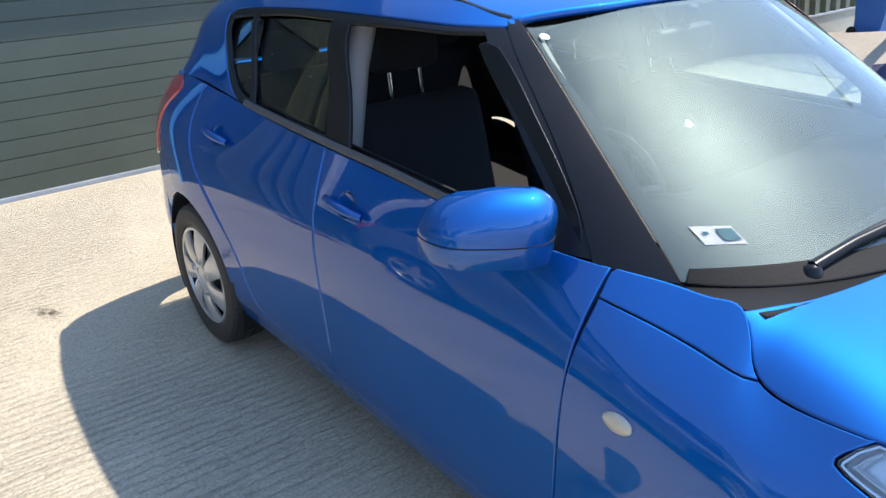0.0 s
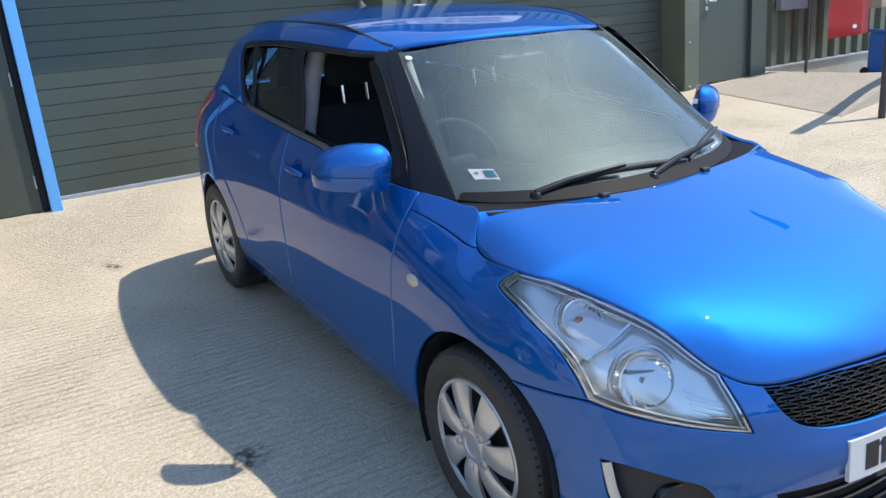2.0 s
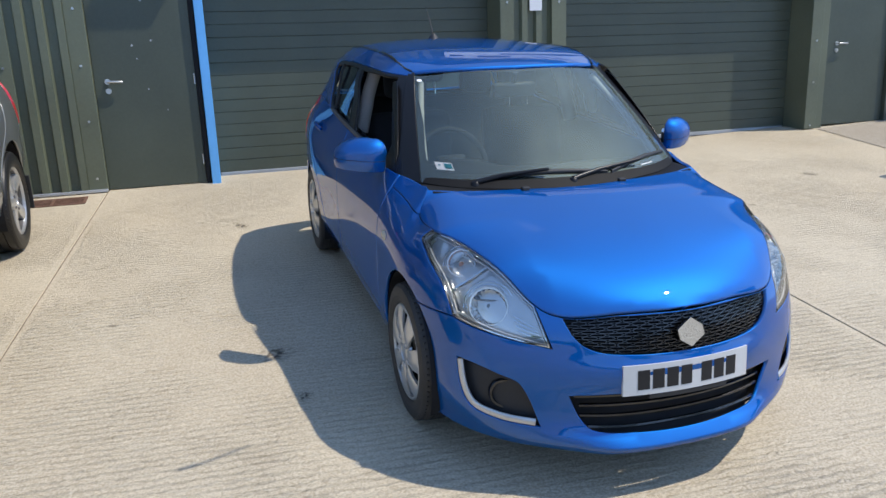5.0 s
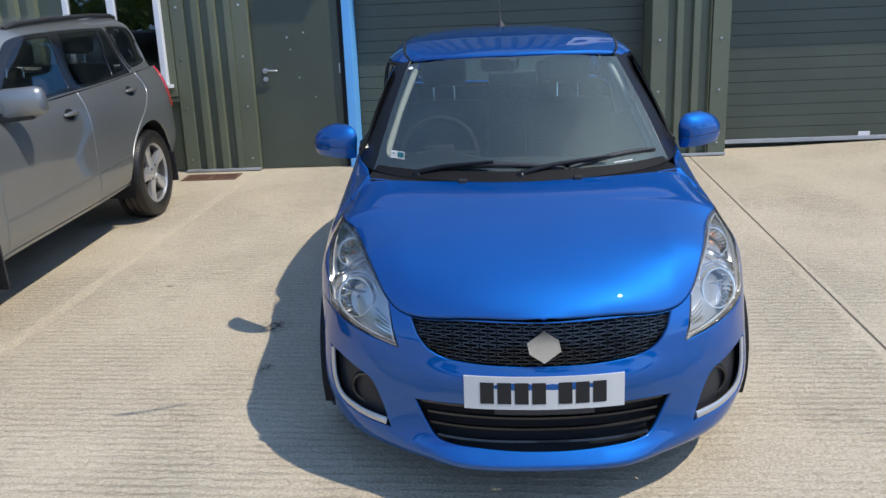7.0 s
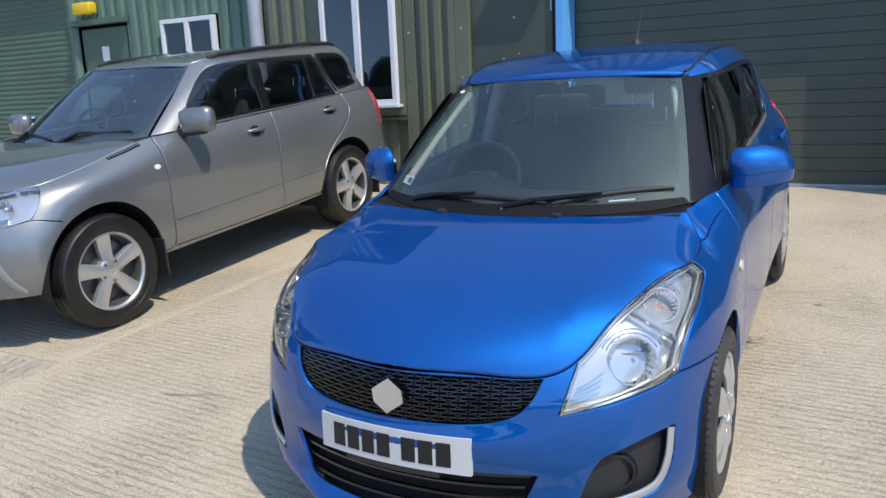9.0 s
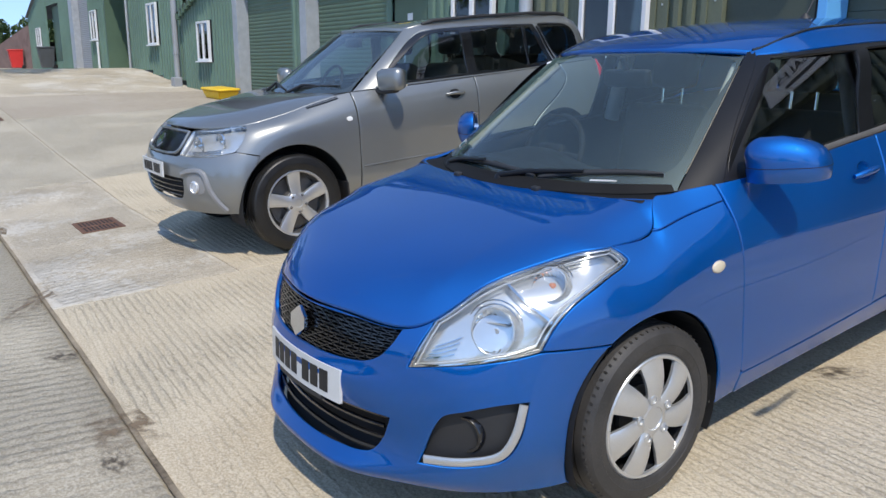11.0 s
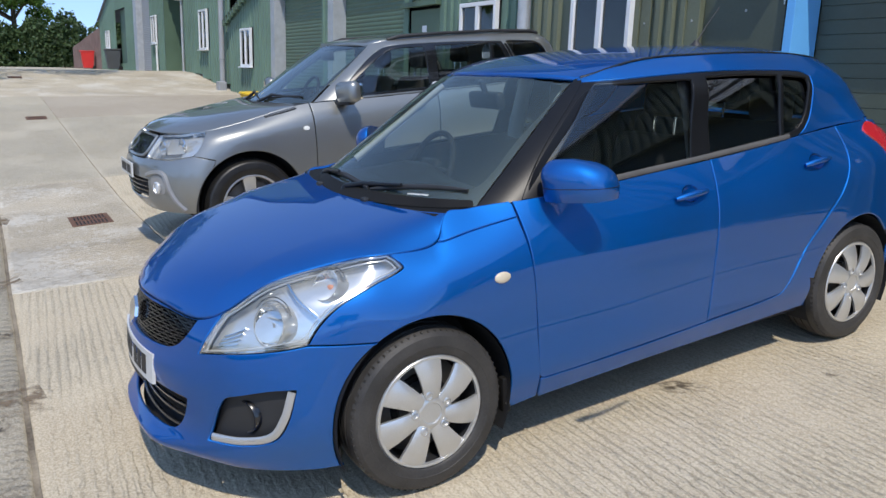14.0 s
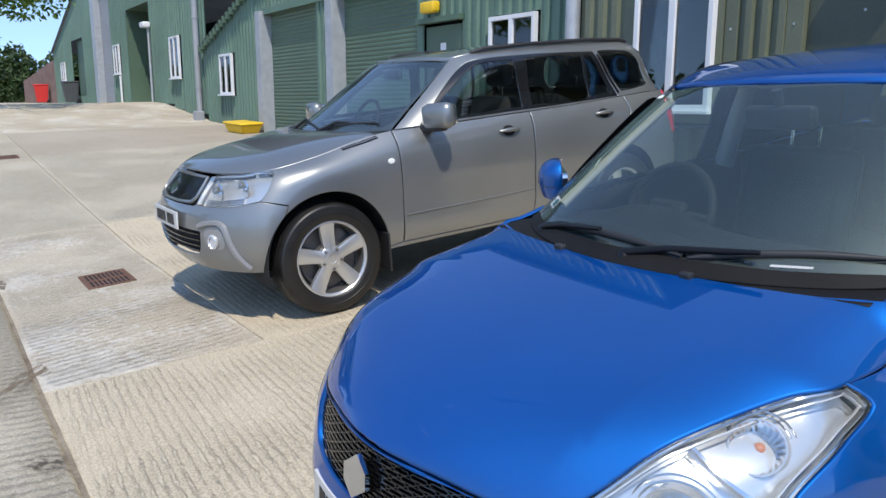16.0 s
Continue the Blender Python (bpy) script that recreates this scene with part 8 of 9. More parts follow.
    for s, o in zip((1, -1), both(sp(edge, 0.025, (0, 4, 6, 9)))):
        lens = panel("headlight", o, low, M_LENS, root, "clear block headlight", gap=0.003, depth=0.02, step=0.04, lift=0.001)
        lens.visible_shadow = False
        panel("reflector_bowl", o, In(low, 0.05), M_REFLECTOR, lens, "bright silvered reflector", gap=-0.004, depth=-0.046, step=0.04)
        for (x, y, z), r in (((.50, -1.89, .84), .060), ((.65, -1.77, .86), .056)):
            c = low.find([(x, y, z)]) * (s, 1)
            p, n = low.at(c)[0], low.normal(c)[0]
            q = Matrix.Translation(Vector(p) - Vector(n) * 0.034) @ Vector((.2 * s, -1, .1)).to_track_quat("X", "Z").to_matrix().to_4x4()
            bm = bmesh.new()
            lathe(bm, [(r, .012), (r * 1.05, .0), (r * .8, -.014), (r * .4, -.022), (r * .2, 0), (0, .012)], 30, q)
            part("beam", bm, M_MIRRORED, lens, smooth=20)
        for dz in (0.0, 0.018, 0.036):
            a = low.find([(.42, -1.955, .772 + dz), (.56, -1.90, .775 + dz), (.70, -1.80, .785 + dz)]) * (s, 1)
            strip("lamp_step", In(low, 0.046), rounded(a, 0.03, False), 0.006, 0.006, M_CHROME, lens)
    for s in (1, -1):
        c = low.find([(.88, -.845, .925)]) * (s, 1)
        p, n = low.at(c)[0], low.normal(c)[0]
        bm = bmesh.new()
        lathe(bm, [(.017, -.002), (.017, .004), (0, .008)], 24, Matrix.Translation(p) @ Vector(n).to_track_quat("X", "Z").to_matrix().to_4x4() @ Matrix.Diagonal((1, 1.5, 1, 1)))
        part("side_repeater", bm, M_WHITE, root, smooth=60)
        # vent at the wing top
        ln = low.find([(.80, y, z) for y, z in ((-1.15, 1.025), (-1.0, 1.05), (-.89, 1.078))]) * (s, 1)
        strip("wing_vent", low, rounded(ln, 0.03, False), 0.026, 0.004, M_BLACKTRIM, root, "black slotted wing vent")
        strip("vent_bar", low, rounded(ln, 0.03, False), 0.006, 0.008, PAINT, root)
        # tail lamps
        o = sl([(1.93, 1.20), (1.97, 1.20), (2.02, 1.05), (2.02, .84), (1.95, .84), (1.90, 1.0)], 0.03, (0, 1, 3, 4))
        panel("tail_light", both(o)[0 if s > 0 else 1], low, M_RED, root, "red wraparound tail light", gap=-0.012, lift=0.012)
        # mud flaps
        for c in (AF, AR):
            bm = bmesh.new()
            box(bm, s * .72 if s > 0 else -.90, .90 if s > 0 else -.72, c[0] + .40, c[0] + .415, .20, .46, 0.004)
            part("mud_flap", bm, M_PLASTIC, root)
    # number plate with bars
    bm = bmesh.new()
    box(bm, -.26, .26, -.006, .006, -.056, .056, .003)
    pl = part("number_plate", bm, M_PLATE, root, "white number plate with black characters")
    pl.matrix_local = pose(0, -2.083, .655, -4, 0, 0)
    x = -.205
    for k in range(7):
        bm = bmesh.new()
        box(bm, x, x + .044, -.009, -.007, -.034, .034)
        part("character_bar", bm, M_INK, pl)
        x += .055 if k != 3 else .084
    # tail
    ua = low.find([(.85, 1.94, .8)], SIDE)[0][0]
    L2 = 2 * low.length
    panel("tailgate", rounded(np.array([(ua, VT), (ua, .35), (L2 - ua, .35), (L2 - ua, VT)]), 0.06, True, (0, 1, 2, 3)), low, PAINT, root, step=0.09)
    panel("rear_bumper", rounded(np.array([(ua - .12, .33), (ua - .16, VB), (L2 - ua + .16, VB), (L2 - ua + .12, .33)]), 0.06, True, (0, 1, 2, 3)), low, PAINT, root, step=0.09)
    # greenhouse
    def us(pts, step=0.03, sharp=(), closed=True):
        return upp.find([(0.7, y, z) for y, z in rounded(pts, step, closed, sharp)], SIDE)
    ul, ut = upp.find([(.70, -.72, 1.10)])[0][0], upp.find([(.57, -.13, 1.522)])[0][0]
    o = rounded(np.array([(-ul, 0), (0, 0), (ul, 0), ((ul + ut) / 2, .26), (ut, .515), (0, .52), (-ut, .515), (-(ul + ut) / 2, .26)]), 0.04, True, (0, 2, 4, 6))
    w = panel("windscreen", o, upp, M_SCREEN_CLEAN, root, "tinted windscreen", gap=0.004, depth=0, step=0.08, lift=0.002)
    w.visible_shadow = False
    hole = rounded(np.array([(-ul + .07, .05), (0, .06), (ul - .07, .05), ((ul + ut) / 2 - .05, .26), (ut - .05, .49), (0, .495), (-ut + .05, .49), (-(ul + ut) / 2 + .05, .26)]), 0.04)
    panel("screen_border", o, upp, M_SHELL, w, holes=(hole,), gap=0.004, depth=0, step=0.06, lift=-0.002)
    fw = [(-.46, 1.155), (0, 1.165), (.36, 1.175), (.35, 1.35), (.335, 1.515), (.1, 1.512), (-.02, 1.485), (-.25, 1.335)]
    rw = [(.46, 1.18), (1.025, 1.195), (1.03, 1.35), (1.015, 1.520), (.8, 1.525), (.45, 1.522), (.455, 1.35)]
    qw = [(1.06, 1.20), (1.30, 1.21), (1.215, 1.36), (1.12, 1.518), (1.05, 1.520), (1.065, 1.35)]
    cw = [(1.42, 1.225), (1.58, 1.238), (1.75, 1.275), (1.68, 1.40), (1.58, 1.500), (1.44, 1.523), (1.23, 1.530), (1.325, 1.37)]
    belt = us([(-.585, 1.118), (0, 1.128), (.6, 1.143), (1.05, 1.158), (1.45, 1.178), (1.80, 1.19)], 0.05, (0, 5), False)
    ue = upp.find([(.765, 1.83, 1.19)])[0][0]
    fr = np.concatenate([belt, [(ue, .1), (ue - .02, .30)], [(u, SUV_GV[-1]) for u in np.linspace(ue - .12, ut + .01, 50)], [((ul + ut) / 2 + .005, .26), (ul + .008, .01)]])
    f_uv, r_uv, q_uv, c_uv = us(fw, .03, (0, 2, 4)), us(rw, .03, (0, 3, 5)), us(qw, .02, (0, 1, 3, 4)), us(cw, .03, (0, 6))
    for s in (1, -1):
        dl = us([(-.52, 1.135), (0, 1.145), (.6, 1.157), (1.36, 1.180), (1.27, 1.36), (1.165, 1.537), (.8, 1.544), (.4, 1.544), (.08, 1.535), (-.06, 1.505), (-.29, 1.345)], 0.03, (0, 3, 5)) * (s, 1)
        cq = inset(c_uv if area2(c_uv) > 0 else c_uv[::-1], -0.016) * (s, 1)
        panel("upper_body_frame", fr * (s, 1), upp, PAINT, root, holes=(dl, cq), step=0.06, gap=0.002)
        panel("window_surround", dl, upp, M_BLACKTRIM, root, holes=[a * (s, 1) for a in (f_uv, r_uv, q_uv)], step=0.05, gap=0.001, lift=-0.004)
        panel("quarter_surround", cq, upp, M_BLACKTRIM, root, holes=(c_uv * (s, 1),), step=0.05, gap=0.001, lift=-0.004)
        for nm, a, pr in (("side_window", f_uv, dd["front_door", s]), ("side_window", r_uv, dd["rear_door", s]), ("vent_window", q_uv, dd["rear_door", s]), ("quarter_glass", c_uv, root)):
            gl = panel(nm, a * (s, 1), upp, M_GLASS if a is f_uv else M_GLASSDARK, pr, gap=-0.004, depth=0, lift=-0.009, step=0.06)
            gl.visible_shadow = False
        strip("pillar_cover", upp, us([(1.375, 1.20), (1.287, 1.36), (1.197, 1.515)], 0.03, (), False) * (s, 1), 0.026, 0.003, M_BLACKTRIM, root)
        # mirrors and handles
        bm = bmesh.new()
        box(bm, -.13, .13, -.055, .055, -.085, .085, .045)
        mr = part("door_mirror", bm, PAINT, dd["front_door", s], "grey door mirror", smooth=70)
        mr.matrix_local = pose(s * .955, -.50, 1.185, 0, s * -3, s * 10)
        bm = bmesh.new()
        box(bm, -.10, .10, .052, .060, -.065, .065, .02)
        part("mirror_glass", bm, M_CHROME, mr)
        bm = bmesh.new()
        box(bm, -.05 - .12 * (s > 0), .05 + .12 * (s < 0), -.035, .035, -.10, -.05, .015)
        part("mirror_foot", bm, M_PLASTIC, mr, smooth=60)
        for nm, yc, zc in (("front_door", .16, 1.020), ("rear_door", 1.125, 1.060)):
            line = low.find([(.86, yc - .09 + .18 * t, zc) for t in np.linspace(0, 1, 10)])
            pts, nn = low.at(line), low.normal(line)
            bm = bmesh.new()
            lf = [.004 + .026 * math.sin(math.pi * t) ** .5 for t in np.linspace(.02, .98, 10)]
            tube(bm, [Vector(((a[0] + b[0] * l) * s, a[1] + b[1] * l, a[2] + b[2] * l)) for a, b, l in zip(pts, nn, lf)], [.009 + .006 * math.sin(math.pi * t) for t in np.linspace(0, 1, 10)], 10)
            h = part("door_handle", bm, PAINT, dd[nm, s], smooth=60)
            # flat black disc paints the shade of a finger hollow
            c = low.find([(.86, yc, zc)])
            p, n = low.at(c)[0], low.normal(c)[0]
            bm = bmesh.new()
            lathe(bm, [(.046, .0015), (.03, .001), (0, .001)], 24, Matrix.Translation((p[0] * s, p[1], p[2])) @ Vector((n[0] * s, n[1], n[2])).to_track_quat("X", "Z").to_matrix().to_4x4() @ Matrix.Diagonal((1, 1.25, .85, 1)))
            part("hollow_shade", bm, M_SHELL, h)
        bm = bmesh.new()
        tube(bm, [(s * .60, .05, 1.59), (s * .615, .16, 1.617), (s * .622, .6, 1.634), (s * .615, 1.2, 1.642), (s * .60, 1.57, 1.63), (s * .59, 1.66, 1.612)], [.016, .016, .015, .015, .016, .016], 10)
        bm.transform(Matrix.Translation((0, 0, -0.012)))
        part("roof_rail", bm, M_PLASTIC, root, "black roof rail", smooth=60)
    # roof and tail glass
    rm = curve1([(-.3, 1.535), (-.22, 1.567), (0, 1.60), (.5, 1.635), (1.1, 1.648), (1.6, 1.643), (1.85, 1.612)])
    p = upp.at([(u, SUV_GV[-1]) for u in np.linspace(ut - .02, ue + .2, 60)])
    rx = lambda y: np.interp(y, p[:, 1], p[:, 0])  # noqa: E731
    rz = lambda y: np.interp(y, p[:, 1], p[:, 2])  # noqa: E731
    roofz = lambda x, y: rm(y) - (rm(y) - rz(y)) * (np.abs(x) / np.maximum(rx(y), .2)) ** 3  # noqa: E731
    half = rounded([(0, -.22), (.30, -.195), (.545, -.10), (.58, -.02), (.595, .12), (.60, .6), (.595, 1.05), (.58, 1.45), (.55, 1.67), (.45, 1.77), (0, 1.83)], 0.05, False, (0, 2))
    panel("roof", np.concatenate([half[:-1], (half * (-1, 1))[::-1][:-1]]), Height(roofz), PAINT, root, step=0.08, gap=0.002, depth=0.03)
    L2 = 2 * upp.length
    um = upp.find([(.62, 1.92, 1.25)])[0][0]
    o = rounded(np.array([(um, .06), (L2 - um, .06), (L2 - um - .04, .47), (um + .04, .47)]), 0.05)
    g = panel("tailgate_glass", o, upp, M_GLASSDARK, root, gap=.003, depth=0, lift=.002, step=.1)
    g.visible_shadow = False
    ring = rounded(np.array([(ue - .05, 0), (L2 - ue + .05, 0), (L2 - ue + .16, .57), (ue - .16, .57)]), 0.06, True, (0, 1, 2, 3))
    panel("tailgate_frame", ring, upp, PAINT, root, holes=(o,), step=.08, gap=0)
    # inner shell, housings, floor
    pts = [(-1.74, .345)] + arch(*AF, RA + .006, 184, -4) + [(-.6, .345), (.5, .35)] + arch(*AR, RA + .006, 190, -5) + [(1.80, .43)]
    sd = sl(pts, 0.05, tuple(range(len(pts))), False)
    ol = np.concatenate([sd, [(u, VB) for u in np.arange(sd[-1][0] + .05, low.length, .08)], [(u, VT) for u in np.arange(low.length, sd[0][0], -.08)]])
    for s in (1, -1):
        panel("inner_shell", ol * (s, 1), In(low, .066), M_SHELL, root, gap=0, depth=0, step=.1, flat=True)
        for c in (AF, AR):
            bm = bmesh.new()
            ring = [[bm.verts.new((s * x, c[0] + RA * math.cos(radians(a)), c[1] + RA * math.sin(radians(a)))) for a in range(-20, 202, 8)] for x in (.87, .58)]
            for k in range(len(ring[0]) - 1):
                bm.faces.new((ring[0][k], ring[0][k + 1], ring[1][k + 1], ring[1][k]))
            bm.faces.new(ring[1])
            part("wheel_housing", bm, M_SHELL, root)
    bm = bmesh.new()
    box(bm, -.55, .55, -1.78, 1.95, .38, .45)
    box(bm, -.83, .83, -.85, .85, .40, .46)
    box(bm, -.52, .52, -1.66, -.98, .45, .80)
    box(bm, -.74, .74, -.84, -.78, .45, 1.05)
    part("floor_pan", bm, M_SHELL, root)
    # cabin
    for x in (-.38, .38):
        car_seat(root, x, .05, .58)
        car_seat(root, x, .95, .60, width=.58)
    steering_wheel(root, -.39, -.32, 1.10)
    o = rounded(np.array([(-.72, -.72), (0, -.90), (.72, -.72), (.74, -.34), (-.74, -.34)]), .06, True, (0, 2, 3, 4))
    panel("dashboard", o, Height(lambda x, y: 1.075 + 0 * x - .2 * np.clip(y + .45, 0, 1)), M_DASH, root, gap=0, depth=.3, step=.1)
    o = rounded(np.array([(-.52, -.05), (.52, -.05), (.56, .6), (.52, 1.6), (-.52, 1.6), (-.56, .6)]), .1, True, (0, 1, 3, 4))
    panel("headlining", o, Height(lambda x, y: roofz(x, y) - .04), M_GREYTRIM, root, gap=0, depth=0, step=.2)
    bm = bmesh.new()
    box(bm, -.12, .12, -.02, .02, -.04, .04, .015, Matrix.Translation((0, -.26, 1.46)))
    rod(bm, (0, -.26, 1.47), (0, -.24, 1.55), .012, .014, 8)
    part("interior_mirror", bm, M_PLASTIC, root, smooth=50)
    cowl = rounded([(0, -1.02), (.45, -.985), (.735, -.905), (.75, -.72), (.68, -.72), (.38, -.88), (0, -.93)], .05, False, (0, 2, 3, 4))
    panel("cowl", np.concatenate([cowl[:-1], (cowl * (-1, 1))[::-1][:-1]]), Height(lambda x, y: 1.083 + .02 * np.abs(x) + 0 * y), M_PLASTIC, root, gap=0, depth=.01, step=.1)

    def on_screen(x, t, l=.014):
        u = upp.find([(x, -.9 + .66 * t, 1.1 + .42 * t)], (1, .3, 1), 0)
        u[0][1] = .5 * t
        return Vector(upp.at(u)[0] + upp.normal(u)[0] * l)
    for a, b, pv in (((-.50, .10), (.02, .05), (-.48, -.90)), ((.10, .06), (.60, .12), (.08, -.98))):
        bm = bmesh.new()
        A, B = on_screen(*a), on_screen(*b)
        tube(bm, [A.lerp(B, t / 8) + Vector((0, 0, .01 * math.sin(math.pi * t / 8))) for t in range(9)], [.005 + .005 * math.sin(math.pi * t / 8) for t in range(9)], 6)
        tube(bm, [(pv[0], pv[1], 1.10), A.lerp(B, .25) + Vector((0, 0, .03)), A.lerp(B, .5) + Vector((0, 0, .02))], [.014, .012, .006], 6)
        part("wiper", bm, M_PLASTIC, root, smooth=50)

    # wheels: five-spoke alloys
    wh = build_wheel("wheel", .362, .225, .240, 5, "alloy")
    wh.parent = root
    w2, rr = .1125, .240
    bm = bmesh.new()
    X = w2 * .80
    lathe(bm, [(rr * 1.04, X - .01), (rr * 1.03, X + .012), (rr * .99, X + .014), (rr * .95, X + .004), (rr * .93, X - .05), (rr * .88, -w2 * .7)], 72)
    lathe(bm, [(rr * .36, X - .04), (rr * .35, X - .006), (rr * .30, X + .003), (rr * .13, X + .006), (rr * .12, X + .001), (0, X + .002)], 40)
    for k in range(5):
        a = 2 * math.pi * k / 5 + math.pi / 2
        pie(bm, rr * .24, rr * .97, a, a, rr * .155, rr * .215, X + .002, X + .006, .035, 7, -.008)
    al = part("alloy_rim", bm, M_SILVER, wh, "silver five-spoke alloy rim", smooth=35)
    for k in range(5):
        a = 2 * math.pi * (k + .5) / 5 + math.pi / 2
        bm = bmesh.new()
        lathe(bm, [(.011, 0), (.011, .014), (.006, .018), (0, .018)], 6, Matrix.Translation((X - .006, rr * .27 * math.cos(a), rr * .27 * math.sin(a))))
        part("wheel_nut", bm, M_DISC, wh)
    bm = bmesh.new()
    lathe(bm, [(rr * .80, w2 * .05), (rr * .80, w2 * .15), (rr * .4, w2 * .15), (rr * .38, w2 * .45), (0, w2 * .45)], 40)
    part("brake_disc", bm, M_DISC, wh, smooth=40)
    for k, (x, y, sp_) in enumerate(((.775, AF[0], 4), (-.775, AF[0], 40), (.775, AR[0], 16), (-.775, AR[0], 0))):
        m = Matrix.Translation((x, y, .362)) @ pose(0, 0, 0, 0, 0, 0 if x > 0 else 180) @ pose(0, 0, 0, sp_, 0, 0)
        if k:
            copy_thing(wh, m)
        else:
            wh.matrix_basis = m
    # spare wheel on the tail
    bm = bmesh.new()
    lathe(bm, [(0, .10), (.30, .10), (.345, .07), (.355, 0), (.345, -.09), (0, -.09)], 48, pose(0, 2.22, .86, 0, 0, 90))
    part("spare_wheel_cover", bm, PAINT, root, smooth=40)


suv()

# ---- small things on the ground ----
def grating(x, y, w, d, turn, label):
    root = thing("drain_grating", label, "drain", m=on_ground(x, y, turn, 0.002))
    bm = bmesh.new()
    for a, b, c, e in ((-w / 2, w / 2, -d / 2, -d / 2 + .025), (-w / 2, w / 2, d / 2 - .025, d / 2), (-w / 2, -w / 2 + .025, -d / 2 + .025, d / 2 - .025), (w / 2 - .025, w / 2, -d / 2 + .025, d / 2 - .025), (-.012, .012, -d / 2 + .025, d / 2 - .025)):
        box(bm, a, b, c, e, -.01, .006, .002)
    part("frame", bm, M_IRON, root)
    # shallow black plate; its colour stands in for the darkness below the bars
    bm = bmesh.new()
    box(bm, -w / 2 + .02, w / 2 - .02, -d / 2 + .02, d / 2 - .02, -.004, -.001)
    part("pit_shade", bm, M_SHELL, root)
    n = int(d / .034)
    for k in range(n):
        yy = -d / 2 + .034 + k * (d - .068) / max(1, n - 1)
        for x0, x1 in ((-w / 2 + .025, -.012), (.012, w / 2 - .025)):
            bm = bmesh.new()
            box(bm, x0, x1, yy - .008, yy + .008, -.006, .004, .0015)
            part("bar", bm, M_IRON, root)
    return root


grating(-5.06, -1.665, .50, .36, 0, "rusty cast iron drain grating set in the concrete")
grating(-2.86, 3.30, .56, .26, 0, "flat steel mesh grating before the wall")
for x in (-13.72, -22.34):
    grating(x, -1.60, .46, .36, 0, "rusty cast iron drain grating set in the sloping lane")

wheelie_bin("red_bin", -49.0, 3.30, M_REDBIN, "large red plastic wheeled bin at the lane end", 1.05)
wheelie_bin("grey_bin", -39.0, 3.35, M_GREYBIN, "dark grey wheeled bin against the far unit", 1.0)
# yellow grit bin
grit = thing("grit_bin", "yellow plastic grit bin with a domed lid", "grit bin", m=on_ground(-15.35, 3.22, 4) @ Matrix.Diagonal((0.82, 0.7, 0.42, 1)))
bm = bmesh.new()
lo = [bm.verts.new((a * .48, b * .28, .0)) for a, b in ((-1, -1), (1, -1), (1, 1), (-1, 1))]
hi = [bm.verts.new((a * .58, b * .36, .42)) for a, b in ((-1, -1), (1, -1), (1, 1), (-1, 1))]
bm.faces.new(lo[::-1]), bm.faces.new(hi)
for k in range(4):
    bm.faces.new((lo[k], lo[(k + 1) % 4], hi[(k + 1) % 4], hi[k]))
bmesh.ops.bevel(bm, geom=list(bm.edges), offset=.03, segments=2, affect="EDGES")
part("body", bm, M_YELLOW, grit, smooth=40)
bm = bmesh.new()
box(bm, -.63, .63, -.40, .40, .42, .58, .07)
part("lid", bm, M_YELLOW, grit, smooth=50)


# ---- planting ----
def leaf_cloud(bm_data, centre, radii, n, size, rnd):
    """Scatter small folded leaves through an uneven ellipsoid."""
    verts, faces = bm_data
    for _ in range(n):
        while True:
            p = Vector((rnd.uniform(-1, 1), rnd.uniform(-1, 1), rnd.uniform(-1, 1)))
            if 0.30 < p.length < 1:
                break
        bump = 0.75 + 0.45 * noise.noise(Vector((p.x * 2.3 + centre[0], p.y * 2.3 + centre[1], p.z * 2.3)))
        c = Vector(centre) + Vector((p.x * radii[0], p.y * radii[1], p.z * radii[2])) * bump
        q = Euler((rnd.uniform(-1.2, 1.2), rnd.uniform(-1.2, 1.2), rnd.uniform(0, 6.3))).to_matrix()
        s = size * rnd.uniform(.6, 1.3)
        base = len(verts)
        for v in ((-.5, 0, 0), (0, -.32, .08), (.6, 0, -.06), (0, .32, .08)):
            verts.append(c + q @ (Vector(v) * s))
        faces.append((base, base + 1, base + 2, base + 3))


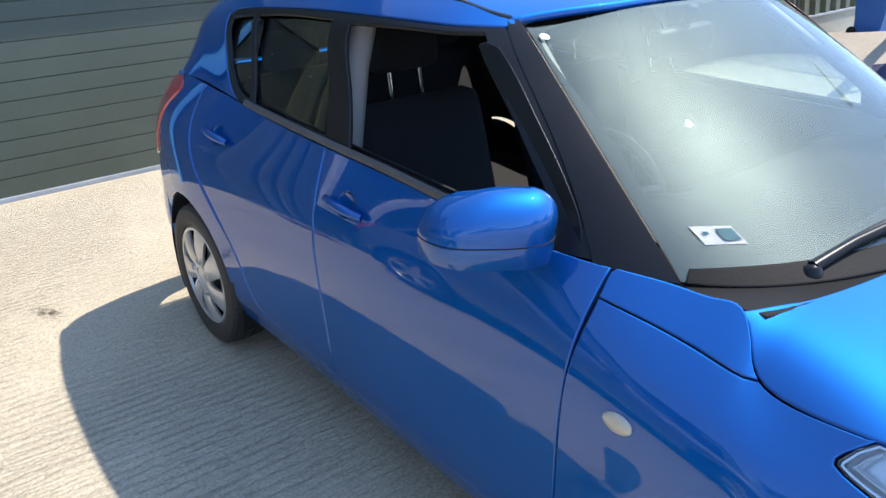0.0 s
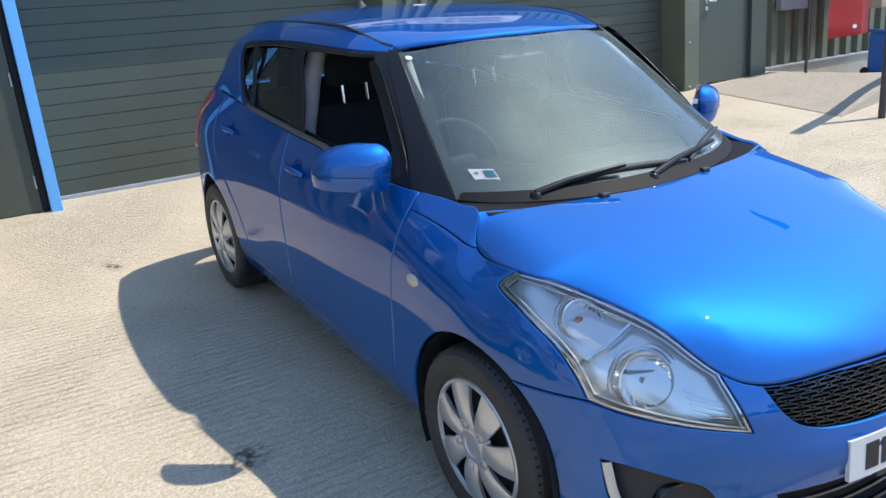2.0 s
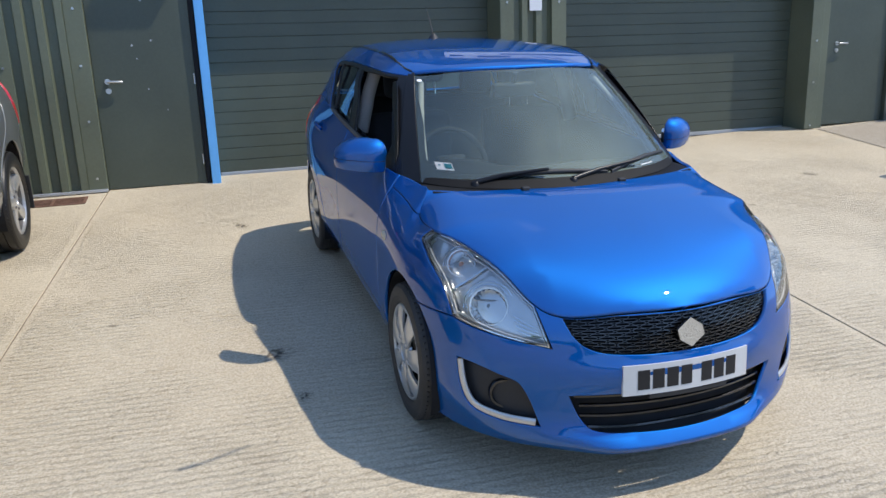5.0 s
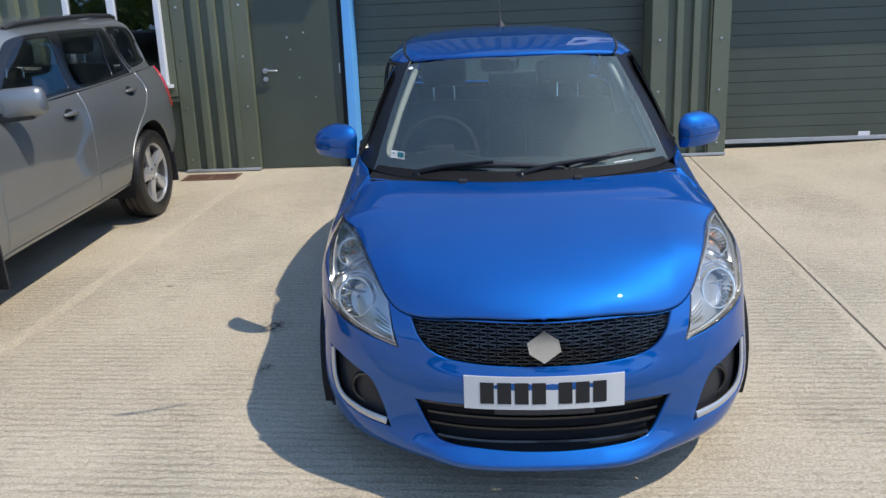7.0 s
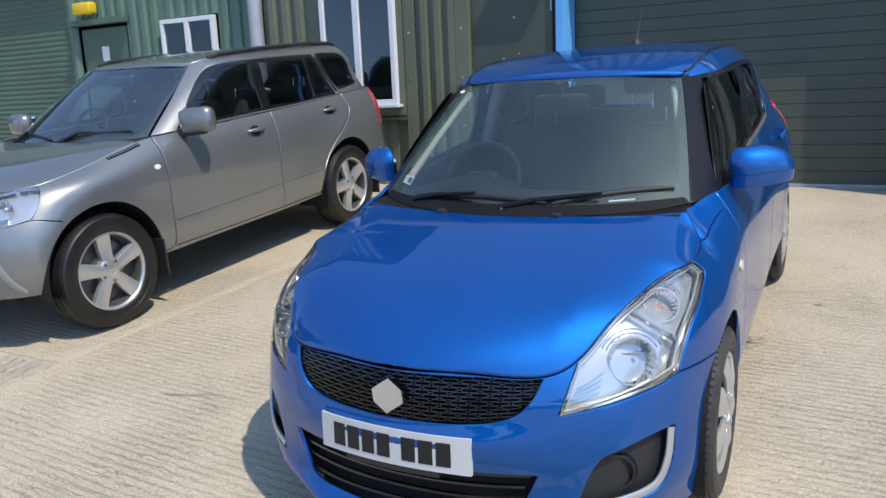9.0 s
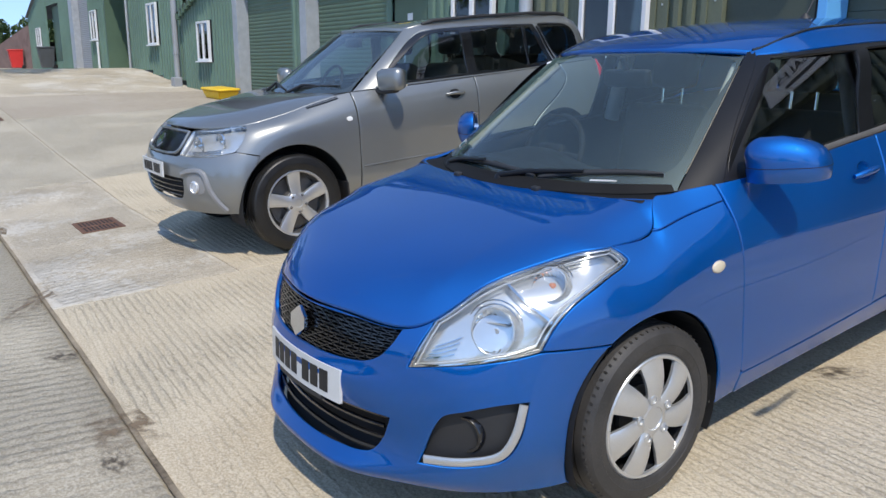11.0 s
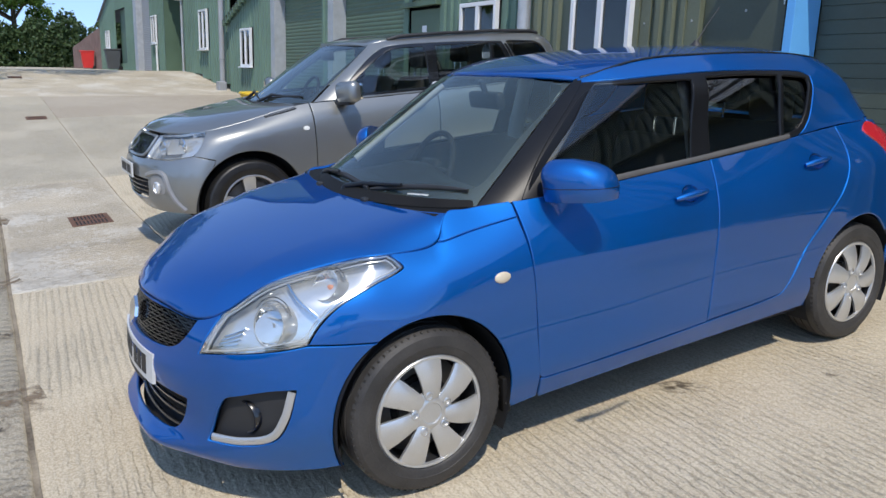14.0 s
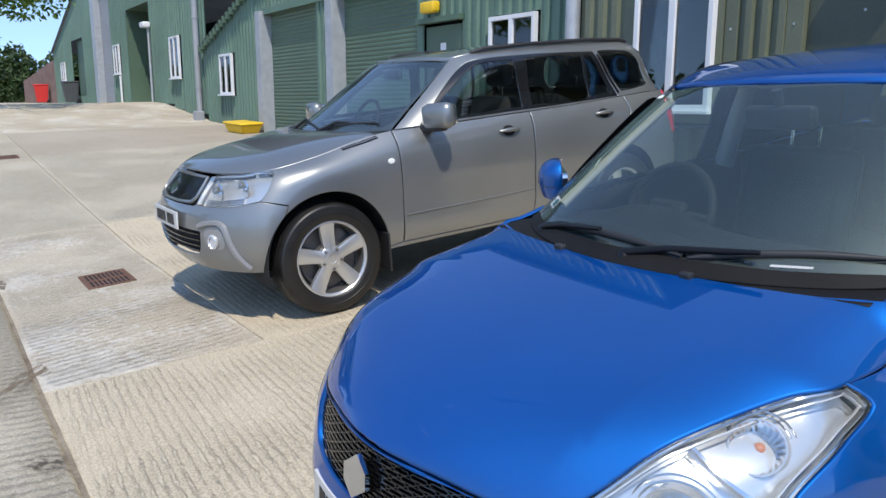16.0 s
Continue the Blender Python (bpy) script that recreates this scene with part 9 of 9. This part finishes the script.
def tree(x, y, h, r, seed, leaf=0.22, n=2600, label="broad leafy green tree", name="tree"):
    rnd = random.Random(seed)
    root = thing(name, label, "tree", m=Matrix.Translation((x, y, ground_z(x, y))))
    bm = bmesh.new()
    top = h * .55
    tube(bm, [(0, 0, -.1), (rnd.uniform(-.1, .1), .05, top * .5), (rnd.uniform(-.3, .3), rnd.uniform(-.2, .2), top)], [h * .035, h * .026, h * .018], 10)
    ends = []
    for k in range(7):
        a = 2 * math.pi * k / 7 + rnd.uniform(-.3, .3)
        z0 = top * rnd.uniform(.55, 1.0)
        e = Vector((r * .75 * math.cos(a), r * .75 * math.sin(a), z0 + rnd.uniform(.1, .35) * h))
        tube(bm, [(0, 0, z0), e * .5 + Vector((0, 0, z0 * .5 + .1)), e], [h * .014, h * .010, h * .004], 7)
        ends.append(e)
    part("trunk", bm, M_BARK, root, smooth=60)
    data = ([], [])
    leaf_cloud(data, (0, 0, h * .72), (r * .8, r * .8, h * .26), n // 3, leaf, rnd)
    for e in ends:
        leaf_cloud(data, e, (r * .45, r * .45, h * .16), n // 10, leaf, rnd)
    put_mesh("crown", mesh_of("crown", *data), M_LEAF, root)
    return root


def hedge(name, x0, x1, y0, y1, h, n, leaf, seed, label):
    rnd = random.Random(seed)
    data = ([], [])
    k = max(4, int(max(abs(x1 - x0), abs(y1 - y0)) / (h * .38)))
    for i in range(k):
        t = (i + .5) / k
        c = (x0 + (x1 - x0) * t + rnd.uniform(-.5, .5), y0 + (y1 - y0) * t + rnd.uniform(-.8, .8))
        hh = h * rnd.uniform(.8, 1.15)
        leaf_cloud(data, (c[0], c[1], ground_z(*c) + hh * .5), (h * .42, h * .42, hh * .55), n * 2 // (3 * k), leaf, rnd)
        leaf_cloud(data, (c[0], c[1], ground_z(*c) + hh * .12), (h * .40, h * .48, hh * .30), n // (3 * k), leaf, rnd)
    ob = put_mesh(name, mesh_of(name, *data), M_LEAFDARK)
    return tagged(ob, label, "hedge", kind="stuff")


hedge("far_hedge", -66, -76, 14, -18, 4.3, 72000, .32, 5, "dense dark green hedge at the lane end")
for k, (x, y, h, r) in enumerate(((-74, 0.4, 8.8, 3.3), (-79, -3.5, 10.5, 4.4), (-84, -9.5, 10.5, 4.6))):
    tree(x, y, h, r, 11 + k, .26, 11000, "tall leafy green tree above the hedge")
tree(-24.0, -4.4, 6.6, 5.2, 21, .17, 16000, "leafy green tree leaning over the lane")
# trees across the lane behind the walk
for k, (x, y, h, r) in enumerate(((-15, -21, 4.6, 2.4), (3, -22, 4.4, 2.4), (14, -20, 5.0, 2.6), (18, -7, 5.0, 2.4))):
    tree(x, y, h, r, 40 + k, .32, 2600, "broad leafy green tree across the lane")
hedge("lane_hedge", -40, 30, -24, -24, 1.8, 12000, .45, 7, "dense green hedge along the far side of the lane")
